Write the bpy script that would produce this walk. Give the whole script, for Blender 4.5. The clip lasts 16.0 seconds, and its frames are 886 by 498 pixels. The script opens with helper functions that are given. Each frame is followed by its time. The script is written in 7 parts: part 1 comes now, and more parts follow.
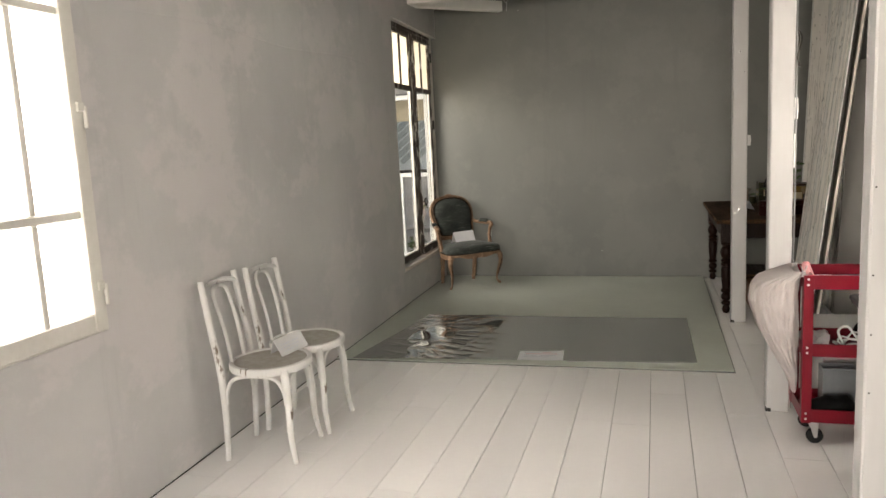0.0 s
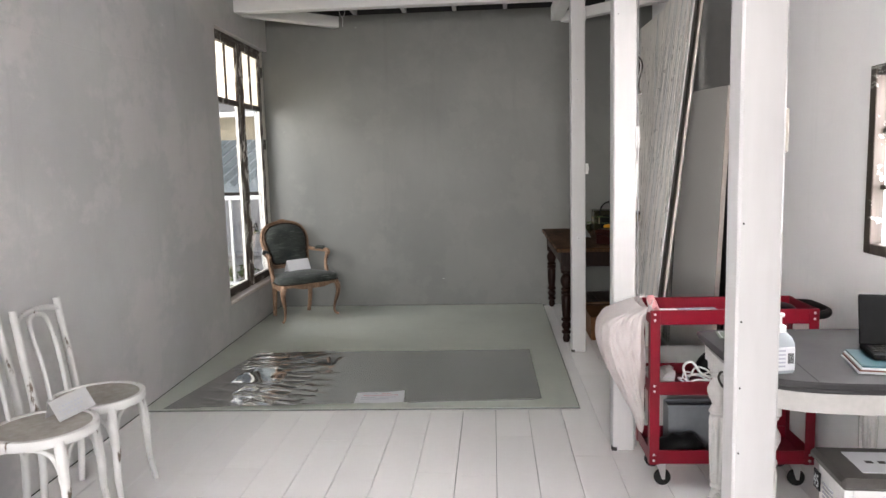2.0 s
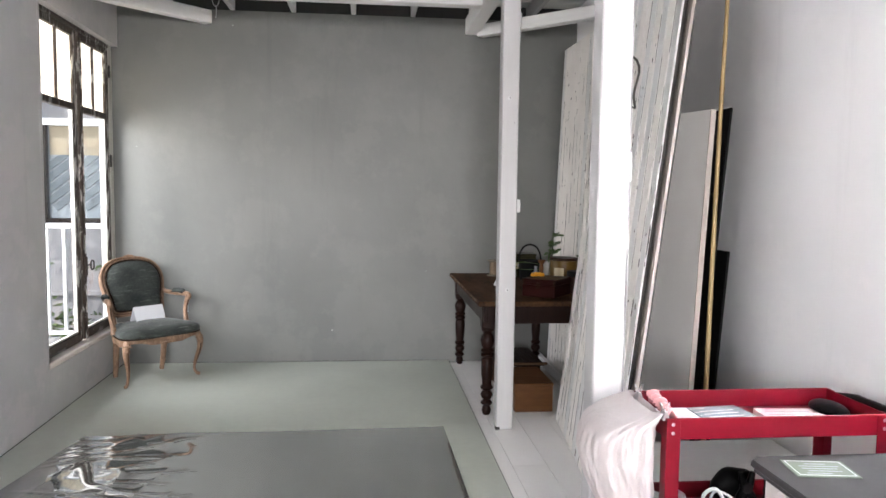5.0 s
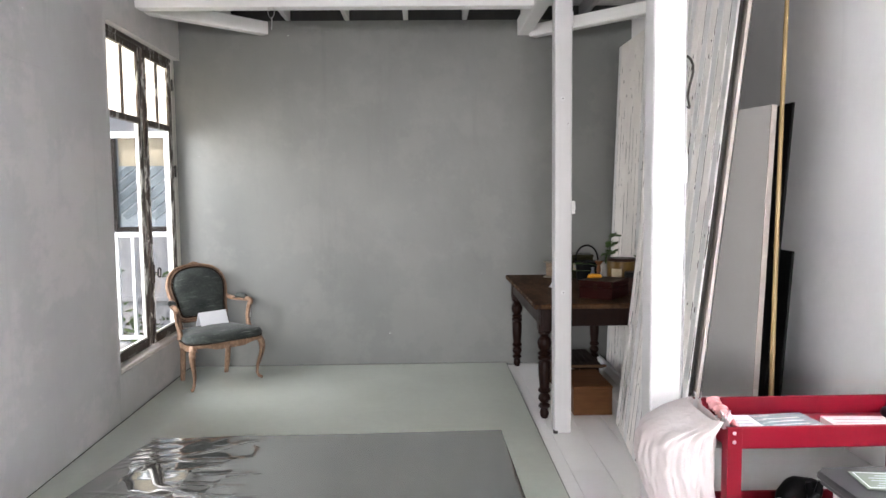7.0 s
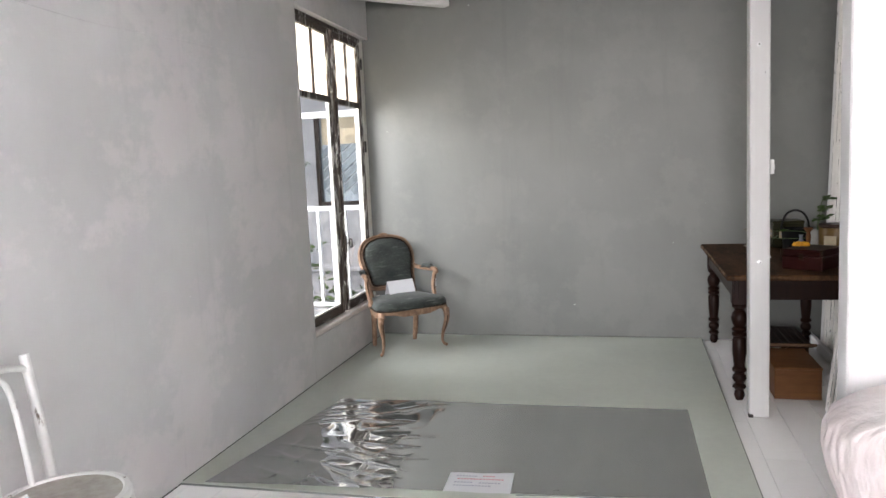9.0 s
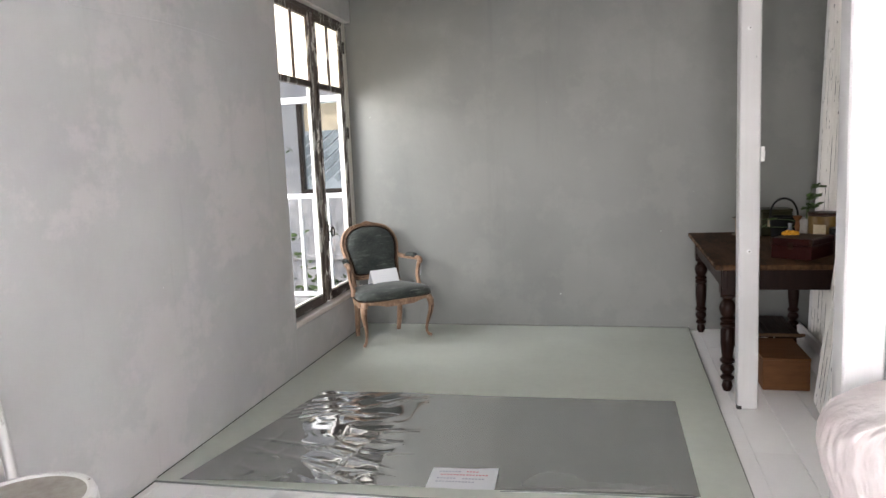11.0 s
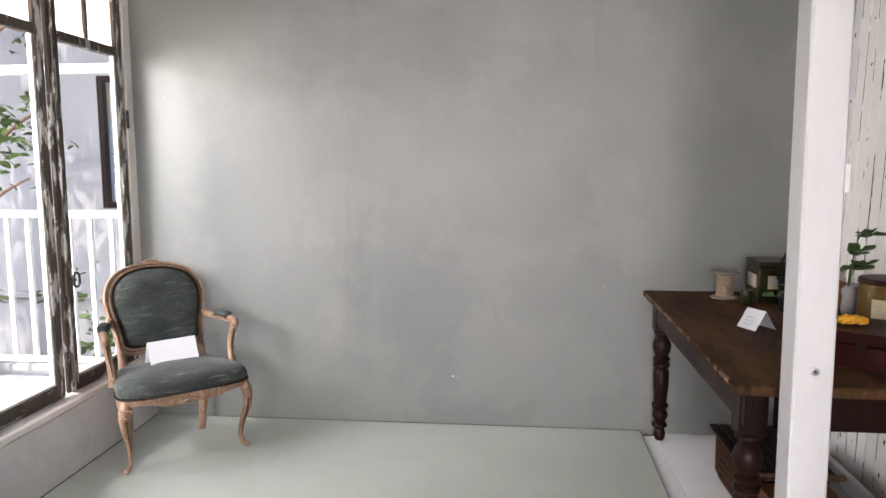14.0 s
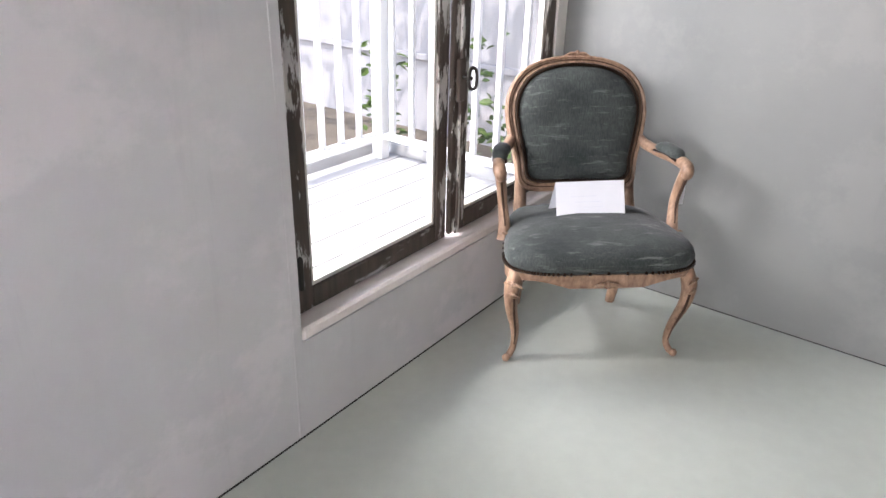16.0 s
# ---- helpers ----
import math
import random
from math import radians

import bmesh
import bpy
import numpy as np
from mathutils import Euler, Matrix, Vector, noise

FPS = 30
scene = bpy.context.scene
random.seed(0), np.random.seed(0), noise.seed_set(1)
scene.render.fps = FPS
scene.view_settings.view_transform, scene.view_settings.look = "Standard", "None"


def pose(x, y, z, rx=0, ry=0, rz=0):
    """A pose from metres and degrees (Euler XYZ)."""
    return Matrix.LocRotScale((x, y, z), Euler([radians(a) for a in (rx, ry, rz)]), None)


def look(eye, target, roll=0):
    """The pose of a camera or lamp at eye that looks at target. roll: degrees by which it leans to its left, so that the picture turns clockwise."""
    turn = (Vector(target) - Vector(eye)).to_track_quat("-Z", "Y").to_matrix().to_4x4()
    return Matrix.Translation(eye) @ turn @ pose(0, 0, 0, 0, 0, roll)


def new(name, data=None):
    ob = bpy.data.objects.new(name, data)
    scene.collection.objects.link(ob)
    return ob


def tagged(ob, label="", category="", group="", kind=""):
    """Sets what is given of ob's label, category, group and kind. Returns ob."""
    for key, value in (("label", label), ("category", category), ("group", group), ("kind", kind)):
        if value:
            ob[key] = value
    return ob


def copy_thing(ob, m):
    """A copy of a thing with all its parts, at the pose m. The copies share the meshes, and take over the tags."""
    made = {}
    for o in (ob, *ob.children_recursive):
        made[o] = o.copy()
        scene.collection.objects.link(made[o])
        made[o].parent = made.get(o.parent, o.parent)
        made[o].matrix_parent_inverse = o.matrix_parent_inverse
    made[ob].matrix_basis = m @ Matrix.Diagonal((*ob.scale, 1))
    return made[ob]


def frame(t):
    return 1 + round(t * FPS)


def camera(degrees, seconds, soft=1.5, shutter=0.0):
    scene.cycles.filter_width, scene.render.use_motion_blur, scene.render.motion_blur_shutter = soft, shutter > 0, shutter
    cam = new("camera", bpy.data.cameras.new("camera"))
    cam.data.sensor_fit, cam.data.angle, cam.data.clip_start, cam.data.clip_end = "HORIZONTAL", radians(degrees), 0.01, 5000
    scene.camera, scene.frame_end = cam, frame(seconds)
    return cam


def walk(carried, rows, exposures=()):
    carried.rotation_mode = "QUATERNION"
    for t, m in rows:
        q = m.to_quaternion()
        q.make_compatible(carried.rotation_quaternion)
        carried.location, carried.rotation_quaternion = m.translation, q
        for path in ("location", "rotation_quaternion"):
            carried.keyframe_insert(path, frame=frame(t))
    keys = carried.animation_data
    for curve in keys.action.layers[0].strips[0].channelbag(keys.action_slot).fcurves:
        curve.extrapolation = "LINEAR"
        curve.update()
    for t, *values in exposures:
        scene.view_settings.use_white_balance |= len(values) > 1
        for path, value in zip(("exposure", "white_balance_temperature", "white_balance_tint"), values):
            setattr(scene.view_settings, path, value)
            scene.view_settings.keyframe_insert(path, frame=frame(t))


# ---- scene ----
cam = camera(63.4, 16.0)
PATH = [
    (0, (0.031, 0.22, 1.412), (-0.539, 2.116, 1.125), -2.9),
    (0.5, (0.034, 0.222, 1.419), (-0.369, 2.166, 1.173), -2.2),
    (1, (0.025, 0.258, 1.419), (-0.261, 2.224, 1.185), -1.7),
    (1.5, (-0.012, 0.4, 1.4), (-0.217, 2.375, 1.163), -1.7),
    (2, (-0.002, 0.611, 1.408), (-0.142, 2.591, 1.168), -1.5),
    (2.5, (-0.002, 0.854, 1.389), (-0.081, 2.839, 1.158), -1.1),
    (3, (-0.001, 1.179, 1.392), (-0.006, 3.169, 1.192), -0.5),
    (3.5, (0.012, 1.416, 1.387), (0.079, 3.408, 1.214), -0.1),
    (4, (-0.068, 1.555, 1.405), (0.081, 3.544, 1.263), 0.6),
    (6.5, (-0.229, 1.704, 1.394), (-0.01, 3.684, 1.218), 0.8),
    (7, (-0.175, 1.669, 1.425), (-0.132, 3.663, 1.27), -0.6),
    (7.5, (-0.093, 1.612, 1.422), (-0.274, 3.598, 1.276), -1.5),
    (8, (-0.039, 1.696, 1.418), (-0.422, 3.652, 1.261), -2.1),
    (8.5, (-0.016, 1.758, 1.392), (-0.533, 3.68, 1.203), -2.5),
    (11, (-0.025, 1.887, 1.384), (-0.507, 3.811, 1.133), -2.5),
    (11.5, (0.013, 2.141, 1.391), (-0.398, 4.086, 1.171), -1.9),
    (12, (-0.034, 2.441, 1.397), (-0.35, 4.405, 1.192), -1.6),
    (12.5, (-0.08, 2.786, 1.383), (-0.3, 4.764, 1.182), -1.3),
    (13, (-0.071, 3.14, 1.397), (-0.226, 5.124, 1.195), -1.0),
    (13.5, (-0.107, 3.537, 1.389), (-0.261, 5.52, 1.183), -0.8),
    (14, (-0.137, 3.906, 1.37), (-0.358, 5.881, 1.141), -0.3),
    (14.5, (-0.248, 4.279, 1.417), (-0.597, 6.225, 1.111), 0.1),
    (15, (-0.51, 4.596, 1.422), (-1.12, 6.436, 0.928), 1.5),
    (15.5, (-0.652, 4.89, 1.366), (-1.591, 6.491, 0.62), 2.5),
    (16, (-0.871, 5.113, 1.328), (-1.967, 6.551, 0.474), 1.4),
]
EXPOSURES = [
    (0, 1.62, 7600, 11),
    (1, 1.92, 6700, 13),
    (2, 2.00, 6600, 13),
    (3.5, 2.48, 6400, 14),
    (7, 2.60, 6350, 14),
    (11, 2.52, 6500, 14),
    (12.5, 2.66, 6450, 17),
    (13.5, 2.84, 6500, 17),
    (14.5, 3.04, 6450, 18),
    (15, 2.96, 6400, 18),
    (16, 3.01, 6300, 19),
]
walk(cam, [(t, look(eye, target, roll)) for t, eye, target, roll in PATH], EXPOSURES)

# ---- sky, sun, window light and added lamps ----
SUN_FROM = Vector((-0.04, -1.0, 0)).normalized()
SUN_HIGH = 56
world = bpy.data.worlds.new("sky")
scene.world = world
world.use_nodes = True
sky = world.node_tree.nodes.new("ShaderNodeTexSky")
sky.sky_type = "NISHITA"
sky.sun_disc = False
sky.sun_elevation = radians(SUN_HIGH)
sky.sun_rotation = math.atan2(SUN_FROM.x, SUN_FROM.y)
world.node_tree.nodes["Background"].inputs[1].default_value = 0.085
world.node_tree.links.new(sky.outputs[0], world.node_tree.nodes["Background"].inputs[0])

sun = new("sun", bpy.data.lights.new("sun", "SUN"))
sun.data.energy, sun.data.angle, sun.data.color = 0.85, radians(0.6), (1.0, 0.95, 0.88)
SUN_WAY = -(SUN_FROM * math.cos(radians(SUN_HIGH)) + Vector((0, 0, math.sin(radians(SUN_HIGH)))))
sun.matrix_world = SUN_WAY.to_track_quat("-Z", "Y").to_matrix().to_4x4()

# the left wall stands a little out of square: x = depth into the room, y = along it
WALL_L = pose(-1.954, 0, 0, 0, 0, 1.455)


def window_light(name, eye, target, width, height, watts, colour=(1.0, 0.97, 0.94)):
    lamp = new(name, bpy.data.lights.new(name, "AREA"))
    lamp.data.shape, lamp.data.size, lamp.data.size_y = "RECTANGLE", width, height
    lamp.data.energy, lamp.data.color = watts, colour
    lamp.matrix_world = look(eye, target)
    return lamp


window_light("skylight_window_near", (-2.17, 1.86, 1.55), (0, 1.86, 1.45), 1.1, 1.5, 28)
window_light("skylight_window_right", (1.62, 3.1, 1.37), (0, 3.1, 1.3), 0.95, 0.7, 16)
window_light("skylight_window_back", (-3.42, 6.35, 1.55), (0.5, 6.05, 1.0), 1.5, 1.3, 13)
# next three: unseen lamps added outdoors to shape light on armchair and back wall
window_light("skylight_over_railing", (-3.34, 5.70, 1.72), (-1.4, 7.3, 0.85), 1.7, 0.55, 8)
window_light("skylight_tree_gap", (-4.70, 3.35, 2.55), (-1.7, 7.35, 0.65), 1.7, 0.40, 27, (1.0, 0.96, 0.90))
window_light("skylight_leaf_gap", (-4.40, 3.61, 3.79), (-1.967, 7.303, 0.69), 0.26, 0.26, 13, (1.0, 0.95, 0.88))
# added lamp beyond the invented front opening, lights the room from behind the camera
window_light("skylight_garden_door", (-1.0, -6.0, 2.0), (-0.8, 2, 1.1), 3.4, 2.0, 150)


# ---- materials ----
def nodes_of(name):
    m = bpy.data.materials.new(name)
    m.use_nodes = True
    return m, m.node_tree.nodes, m.node_tree.links, m.node_tree.nodes["Principled BSDF"]


def noise_node(n, l, coord, scale, detail=4, stretch=(1, 1, 1), rough=0.55):
    mp = n.new("ShaderNodeMapping")
    mp.inputs["Scale"].default_value = stretch
    l.new(coord, mp.inputs[0])
    t = n.new("ShaderNodeTexNoise")
    t.inputs["Scale"].default_value, t.inputs["Detail"].default_value = scale, detail
    t.inputs["Roughness"].default_value = rough
    l.new(mp.outputs[0], t.inputs["Vector"])
    return t.outputs[0]


def ramp_node(n, l, fac, lo, hi, a=(0, 0, 0), b=(1, 1, 1)):
    r = n.new("ShaderNodeValToRGB")
    r.color_ramp.elements[0].position, r.color_ramp.elements[1].position = lo, hi
    r.color_ramp.elements[0].color, r.color_ramp.elements[1].color = (*a, 1), (*b, 1)
    l.new(fac, r.inputs[0])
    return r.outputs[0]


def mix_node(n, l, fac, a, b, blend="MIX"):
    x = n.new("ShaderNodeMix")
    x.data_type, x.blend_type = "RGBA", blend
    for v, k in ((fac, 0), (a, 6), (b, 7)):
        if isinstance(v, (int, float)):
            x.inputs[k].default_value = v
        elif isinstance(v, tuple):
            x.inputs[k].default_value = (*v, 1)
        else:
            l.new(v, x.inputs[k])
    return x.outputs[2]


def surface(name, colour, other=None, rough=0.6, big=1.2, fine=25, amount=0.5, bump=0.1, metal=0.0,
            stretch=(1, 1, 1), rough_vary=0.1, vary=0.0, dist=0.01, coat=0.0, sheen=0.0, spec=0.5):
    """A surface that drifts between two colours at a large and a fine scale, with fine relief and uneven gloss."""
    m, n, l, p = nodes_of(name)
    other = other or tuple(c * 0.8 for c in colour)
    co = n.new("ShaderNodeTexCoord").outputs["Object"]
    a = noise_node(n, l, co, big, 5, stretch)
    b = noise_node(n, l, co, fine, 6, stretch)
    col = mix_node(n, l, ramp_node(n, l, a, 0.32, 0.68), colour, other)
    col = mix_node(n, l, amount, col, mix_node(n, l, ramp_node(n, l, b, 0.3, 0.7), colour, other))
    if vary:
        rnd = n.new("ShaderNodeObjectInfo").outputs["Random"]
        col = mix_node(n, l, vary, col, ramp_node(n, l, rnd, 0, 1, tuple(c * 0.8 for c in other), tuple(min(1, c * 1.12) for c in colour)))
    l.new(col, p.inputs["Base Color"])
    r = n.new("ShaderNodeMapRange")
    r.inputs[3].default_value, r.inputs[4].default_value = max(0.03, rough - rough_vary), min(1, rough + rough_vary)
    l.new(a, r.inputs[0])
    l.new(r.outputs[0], p.inputs["Roughness"])
    p.inputs["Metallic"].default_value = metal
    p.inputs["Coat Weight"].default_value = coat
    p.inputs["Specular IOR Level"].default_value = spec
    if sheen:
        p.inputs["Sheen Weight"].default_value = sheen
    if bump:
        bp = n.new("ShaderNodeBump")
        bp.inputs["Strength"].default_value, bp.inputs["Distance"].default_value = bump, dist
        l.new(b, bp.inputs["Height"])
        l.new(bp.outputs[0], p.inputs["Normal"])
    return m


def plaster(name, colour, other, rough=0.55, scratch=0.06, tint=(1.06, 1.04, 1.04)):
    """Hand-painted plaster: soft clouds, faint upright roller marks, low relief and a few pale nicks."""
    m, n, l, p = nodes_of(name)
    co = n.new("ShaderNodeTexCoord").outputs["Object"]
    cloud = noise_node(n, l, co, 0.9, 8, (1, 1, 1), 0.62)
    stroke = noise_node(n, l, co, 2.4, 3, (1.6, 1.6, 0.5))
    fine = noise_node(n, l, co, 90, 4)
    swell = noise_node(n, l, co, 2.6, 4, (1, 1, 0.8))
    col = mix_node(n, l, ramp_node(n, l, cloud, 0.25, 0.75), colour, other)
    col = mix_node(n, l, 0.12, col, mix_node(n, l, ramp_node(n, l, stroke, 0.3, 0.7), colour, other))
    patch = noise_node(n, l, co, 1.7, 9, (1, 0.8, 1), 0.68)
    col = mix_node(n, l, ramp_node(n, l, patch, 0.50, 0.56, (0, 0, 0), (0.5, 0.5, 0.5)), col, tuple(c * k for c, k in zip(colour, tint)))
    streak = noise_node(n, l, co, 5, 6, (1.3, 1.3, 0.12), 0.7)
    col = mix_node(n, l, ramp_node(n, l, streak, 0.58, 0.72, (0, 0, 0), (0.35, 0.35, 0.35)), col, tuple(c * 0.86 for c in other))
    chip = ramp_node(n, l, noise_node(n, l, co, 13, 2, (1, 1, 2.2)), 0.795, 0.80)
    col = mix_node(n, l, chip, col, tuple(min(0.85, c * 1.5 + scratch) for c in colour))
    l.new(col, p.inputs["Base Color"])
    r = n.new("ShaderNodeMapRange")
    r.inputs[3].default_value, r.inputs[4].default_value = rough - 0.06, rough + 0.12
    l.new(cloud, r.inputs[0])
    l.new(r.outputs[0], p.inputs["Roughness"])
    b1 = n.new("ShaderNodeBump")
    b1.inputs["Strength"].default_value, b1.inputs["Distance"].default_value = 0.42, 0.03
    l.new(swell, b1.inputs["Height"])
    b2 = n.new("ShaderNodeBump")
    b2.inputs["Strength"].default_value, b2.inputs["Distance"].default_value = 0.22, 0.002
    l.new(fine, b2.inputs["Height"])
    l.new(b1.outputs[0], b2.inputs["Normal"])
    l.new(b2.outputs[0], p.inputs["Normal"])
    return m


def chipped(name, paint, under, cover=0.55, scale=14, stretch=(1, 1, 0.25), rough=0.55, soft=0.02, dirt=0.25):
    """Old flaking paint over bare wood; cover is the share of paint that is left."""
    m, n, l, p = nodes_of(name)
    co = n.new("ShaderNodeTexCoord").outputs["Object"]
    a = noise_node(n, l, co, scale, 7, stretch, 0.65)
    grain = noise_node(n, l, co, 40, 4, (1, 1, 0.08))
    wood = mix_node(n, l, ramp_node(n, l, grain, 0.3, 0.7), under, tuple(c * 0.45 for c in under))
    pt = mix_node(n, l, ramp_node(n, l, noise_node(n, l, co, 3, 5), 0.3, 0.75), paint, tuple(c * (1 - dirt) for c in paint))
    cut = 0.5 + (cover - 0.5) * 0.36
    fac = ramp_node(n, l, a, cut - soft, cut + soft)
    l.new(mix_node(n, l, fac, pt, wood), p.inputs["Base Color"])
    p.inputs["Roughness"].default_value = rough
    b = n.new("ShaderNodeBump")
    b.inputs["Strength"].default_value, b.inputs["Distance"].default_value, b.invert = 0.5, 0.002, True
    l.new(fac, b.inputs["Height"])
    l.new(b.outputs[0], p.inputs["Normal"])
    return m


def clear_glass(name, tint=(0.97, 0.985, 0.98)):
    m, n, l, p = nodes_of(name)
    out = n["Material Output"]
    n.remove(p)
    t, g, x = n.new("ShaderNodeBsdfTransparent"), n.new("ShaderNodeBsdfGlossy"), n.new("ShaderNodeMixShader")
    f, q = n.new("ShaderNodeLayerWeight"), n.new("ShaderNodeMath")
    q.operation, q.inputs[1].default_value = "POWER", 5
    t.inputs[0].default_value = (*tint, 1)
    g.inputs["Roughness"].default_value = 0.02
    f.inputs[0].default_value = 0.5
    l.new(f.outputs["Facing"], q.inputs[0]), l.new(q.outputs[0], x.inputs[0]), l.new(t.outputs[0], x.inputs[1]), l.new(g.outputs[0], x.inputs[2])
    l.new(x.outputs[0], out.inputs[0])
    return m


def frosted(name, colour):
    m, n, l, p = nodes_of(name)
    out = n["Material Output"]
    t, g, x = n.new("ShaderNodeBsdfTranslucent"), n.new("ShaderNodeBsdfGlossy"), n.new("ShaderNodeMixShader")
    n.remove(p)
    co = n.new("ShaderNodeTexCoord").outputs["Object"]
    l.new(mix_node(n, l, ramp_node(n, l, noise_node(n, l, co, 1.5, 3), 0.3, 0.7), colour, tuple(c * 0.93 for c in colour)), t.inputs[0])
    g.inputs["Roughness"].default_value = 0.25
    x.inputs[0].default_value = 0.06
    l.new(t.outputs[0], x.inputs[1]), l.new(g.outputs[0], x.inputs[2]), l.new(x.outputs[0], out.inputs[0])
    return m


M_WALL_GREY = plaster("grey_wall_paint", (0.155, 0.159, 0.147), (0.118, 0.1225, 0.1135), 0.45, 0.12)
M_WALL_PALE = plaster("pale_wall_paint", (0.57, 0.56, 0.55), (0.44, 0.435, 0.435), 0.5, 0.06, (1.10, 1.04, 1.05))
M_WALL_WHITE = plaster("white_wall_paint", (0.88, 0.87, 0.86), (0.82, 0.81, 0.805), 0.6, 0.02, (1.02, 1.01, 1.01))
M_FLOOR_WHITE = surface("white_floor_paint", (0.85, 0.835, 0.82), (0.79, 0.775, 0.765), 0.32, 1.3, 30, 0.4, 0.10, rough_vary=0.05, vary=0.16, dist=0.004)
M_FLOOR_GAP = surface("dark_floor_gap", (0.03, 0.028, 0.025), rough=0.9)
M_BOARD_GREEN = surface("sage_painted_board", (0.50, 0.53, 0.465), (0.42, 0.445, 0.395), 0.33, 1.1, 22, 0.35, 0.08, rough_vary=0.12, dist=0.003)
M_BOARD_EDGE = surface("board_edge_grey", (0.16, 0.17, 0.16), rough=0.7)
M_WHITE_WOOD = surface("white_painted_timber", (0.50, 0.495, 0.49), (0.44, 0.435, 0.43), 0.45, 2, 45, 0.4, 0.25, stretch=(1, 1, 0.12), dist=0.002)
M_WHITE_WOOD_X = surface("white_painted_beam", (0.78, 0.775, 0.76), (0.68, 0.675, 0.66), 0.55, 2, 45, 0.4, 0.25, stretch=(0.15, 0.15, 1), dist=0.002)
# near-black for roof, eave and table joint, and as painted shade between joists
M_NEAR_BLACK = surface("near_black", (0.03, 0.03, 0.03), rough=0.95)
M_WIN_DARK = chipped("flaking_dark_frame", (0.52, 0.50, 0.47), (0.085, 0.060, 0.045), 0.27, 26, (1, 1, 0.28))
M_WIN_PALE = chipped("flaking_pale_frame", (0.60, 0.575, 0.53), (0.10, 0.072, 0.054), 0.38, 24, (1, 1, 0.28))
M_WIN_RAIL = chipped("bare_dark_rail", (0.40, 0.385, 0.36), (0.075, 0.056, 0.042), 0.22, 16, (1, 0.3, 1))
M_WIN_WHITE = surface("cream_window_paint", (0.70, 0.68, 0.63), (0.60, 0.58, 0.53), 0.4, 3, 40, 0.4, 0.15, dist=0.002)
M_SILL = surface("sill_paint", (0.74, 0.68, 0.64), (0.62, 0.56, 0.52), 0.55, 5, 30, 0.5, 0.2)
M_GLASS = clear_glass("clear_glass")
M_FROST = frosted("frosted_glass", (0.92, 0.93, 0.95))
M_FROST_CREAM = frosted("cream_frosted_glass", (0.90, 0.86, 0.76))
M_IRON = surface("dark_iron", (0.05, 0.045, 0.04), rough=0.45, metal=0.7)
M_STEEL = surface("bright_steel", (0.62, 0.62, 0.62), rough=0.28, metal=1.0)


# ---- building helpers ----
def part(name, bm, material, parent=None, label="", smooth=False, normals=True):
    """Links a bmesh as one mesh object, under its thing where one is given."""
    if normals:
        bmesh.ops.recalc_face_normals(bm, faces=bm.faces)
    me = bpy.data.meshes.new(name)
    if smooth:
        for f in bm.faces:
            f.smooth = True
    bm.to_mesh(me)
    bm.free()
    if smooth:
        me.set_sharp_from_angle(angle=radians(40))
    me.materials.append(material)
    ob = new(name, me)
    if parent:
        ob.parent = parent
    if label:
        ob["label"] = label
    return ob


def thing(name, m, label, category, group=""):
    """An Empty at the base of a thing, to parent its parts."""
    e = new(name)
    e.empty_display_size = 0.1
    e.matrix_world = m
    return tagged(e, label, category, group)


def moved(ob, m):
    ob.matrix_basis = m
    return ob


def box(bm, x0, x1, y0, y1, z0, z1, bevel=0.0, m=None, seg=1):
    made = bmesh.ops.create_cube(bm, size=1.0)["verts"]
    for v in made:
        v.co = Vector((x0 + (v.co.x + 0.5) * (x1 - x0), y0 + (v.co.y + 0.5) * (y1 - y0), z0 + (v.co.z + 0.5) * (z1 - z0)))
    if bevel:
        edges = list({e for v in made for e in v.link_edges})
        res = bmesh.ops.bevel(bm, geom=edges, offset=bevel, segments=seg, affect="EDGES", profile=0.6)
        made = list({v for f in res["faces"] for v in f.verts} | {v for v in made if v.is_valid})
    if m is not None:
        bmesh.ops.transform(bm, matrix=m, verts=made)
    return made


def boxes(*rows, bevel=0.0):
    bm = bmesh.new()
    for r in rows:
        box(bm, *r, bevel=bevel)
    return bm


def spline(points, steps=8, closed=False):
    """A smooth curve through the points (Catmull-Rom)."""
    p = [Vector(q) for q in points]
    n, out = len(p), []
    for i in range(n if closed else n - 1):
        a, b, c, d = ((p[(i - 1) % n], p[i], p[(i + 1) % n], p[(i + 2) % n]) if closed else
                      (p[max(i - 1, 0)], p[i], p[i + 1], p[min(i + 2, n - 1)]))
        for k in range(steps):
            t = k / steps
            out.append(0.5 * (2 * b + (c - a) * t + (2 * a - 5 * b + 4 * c - d) * t * t + (3 * b - a - 3 * c + d) * t ** 3))
    if not closed:
        out.append(p[-1])
    return out


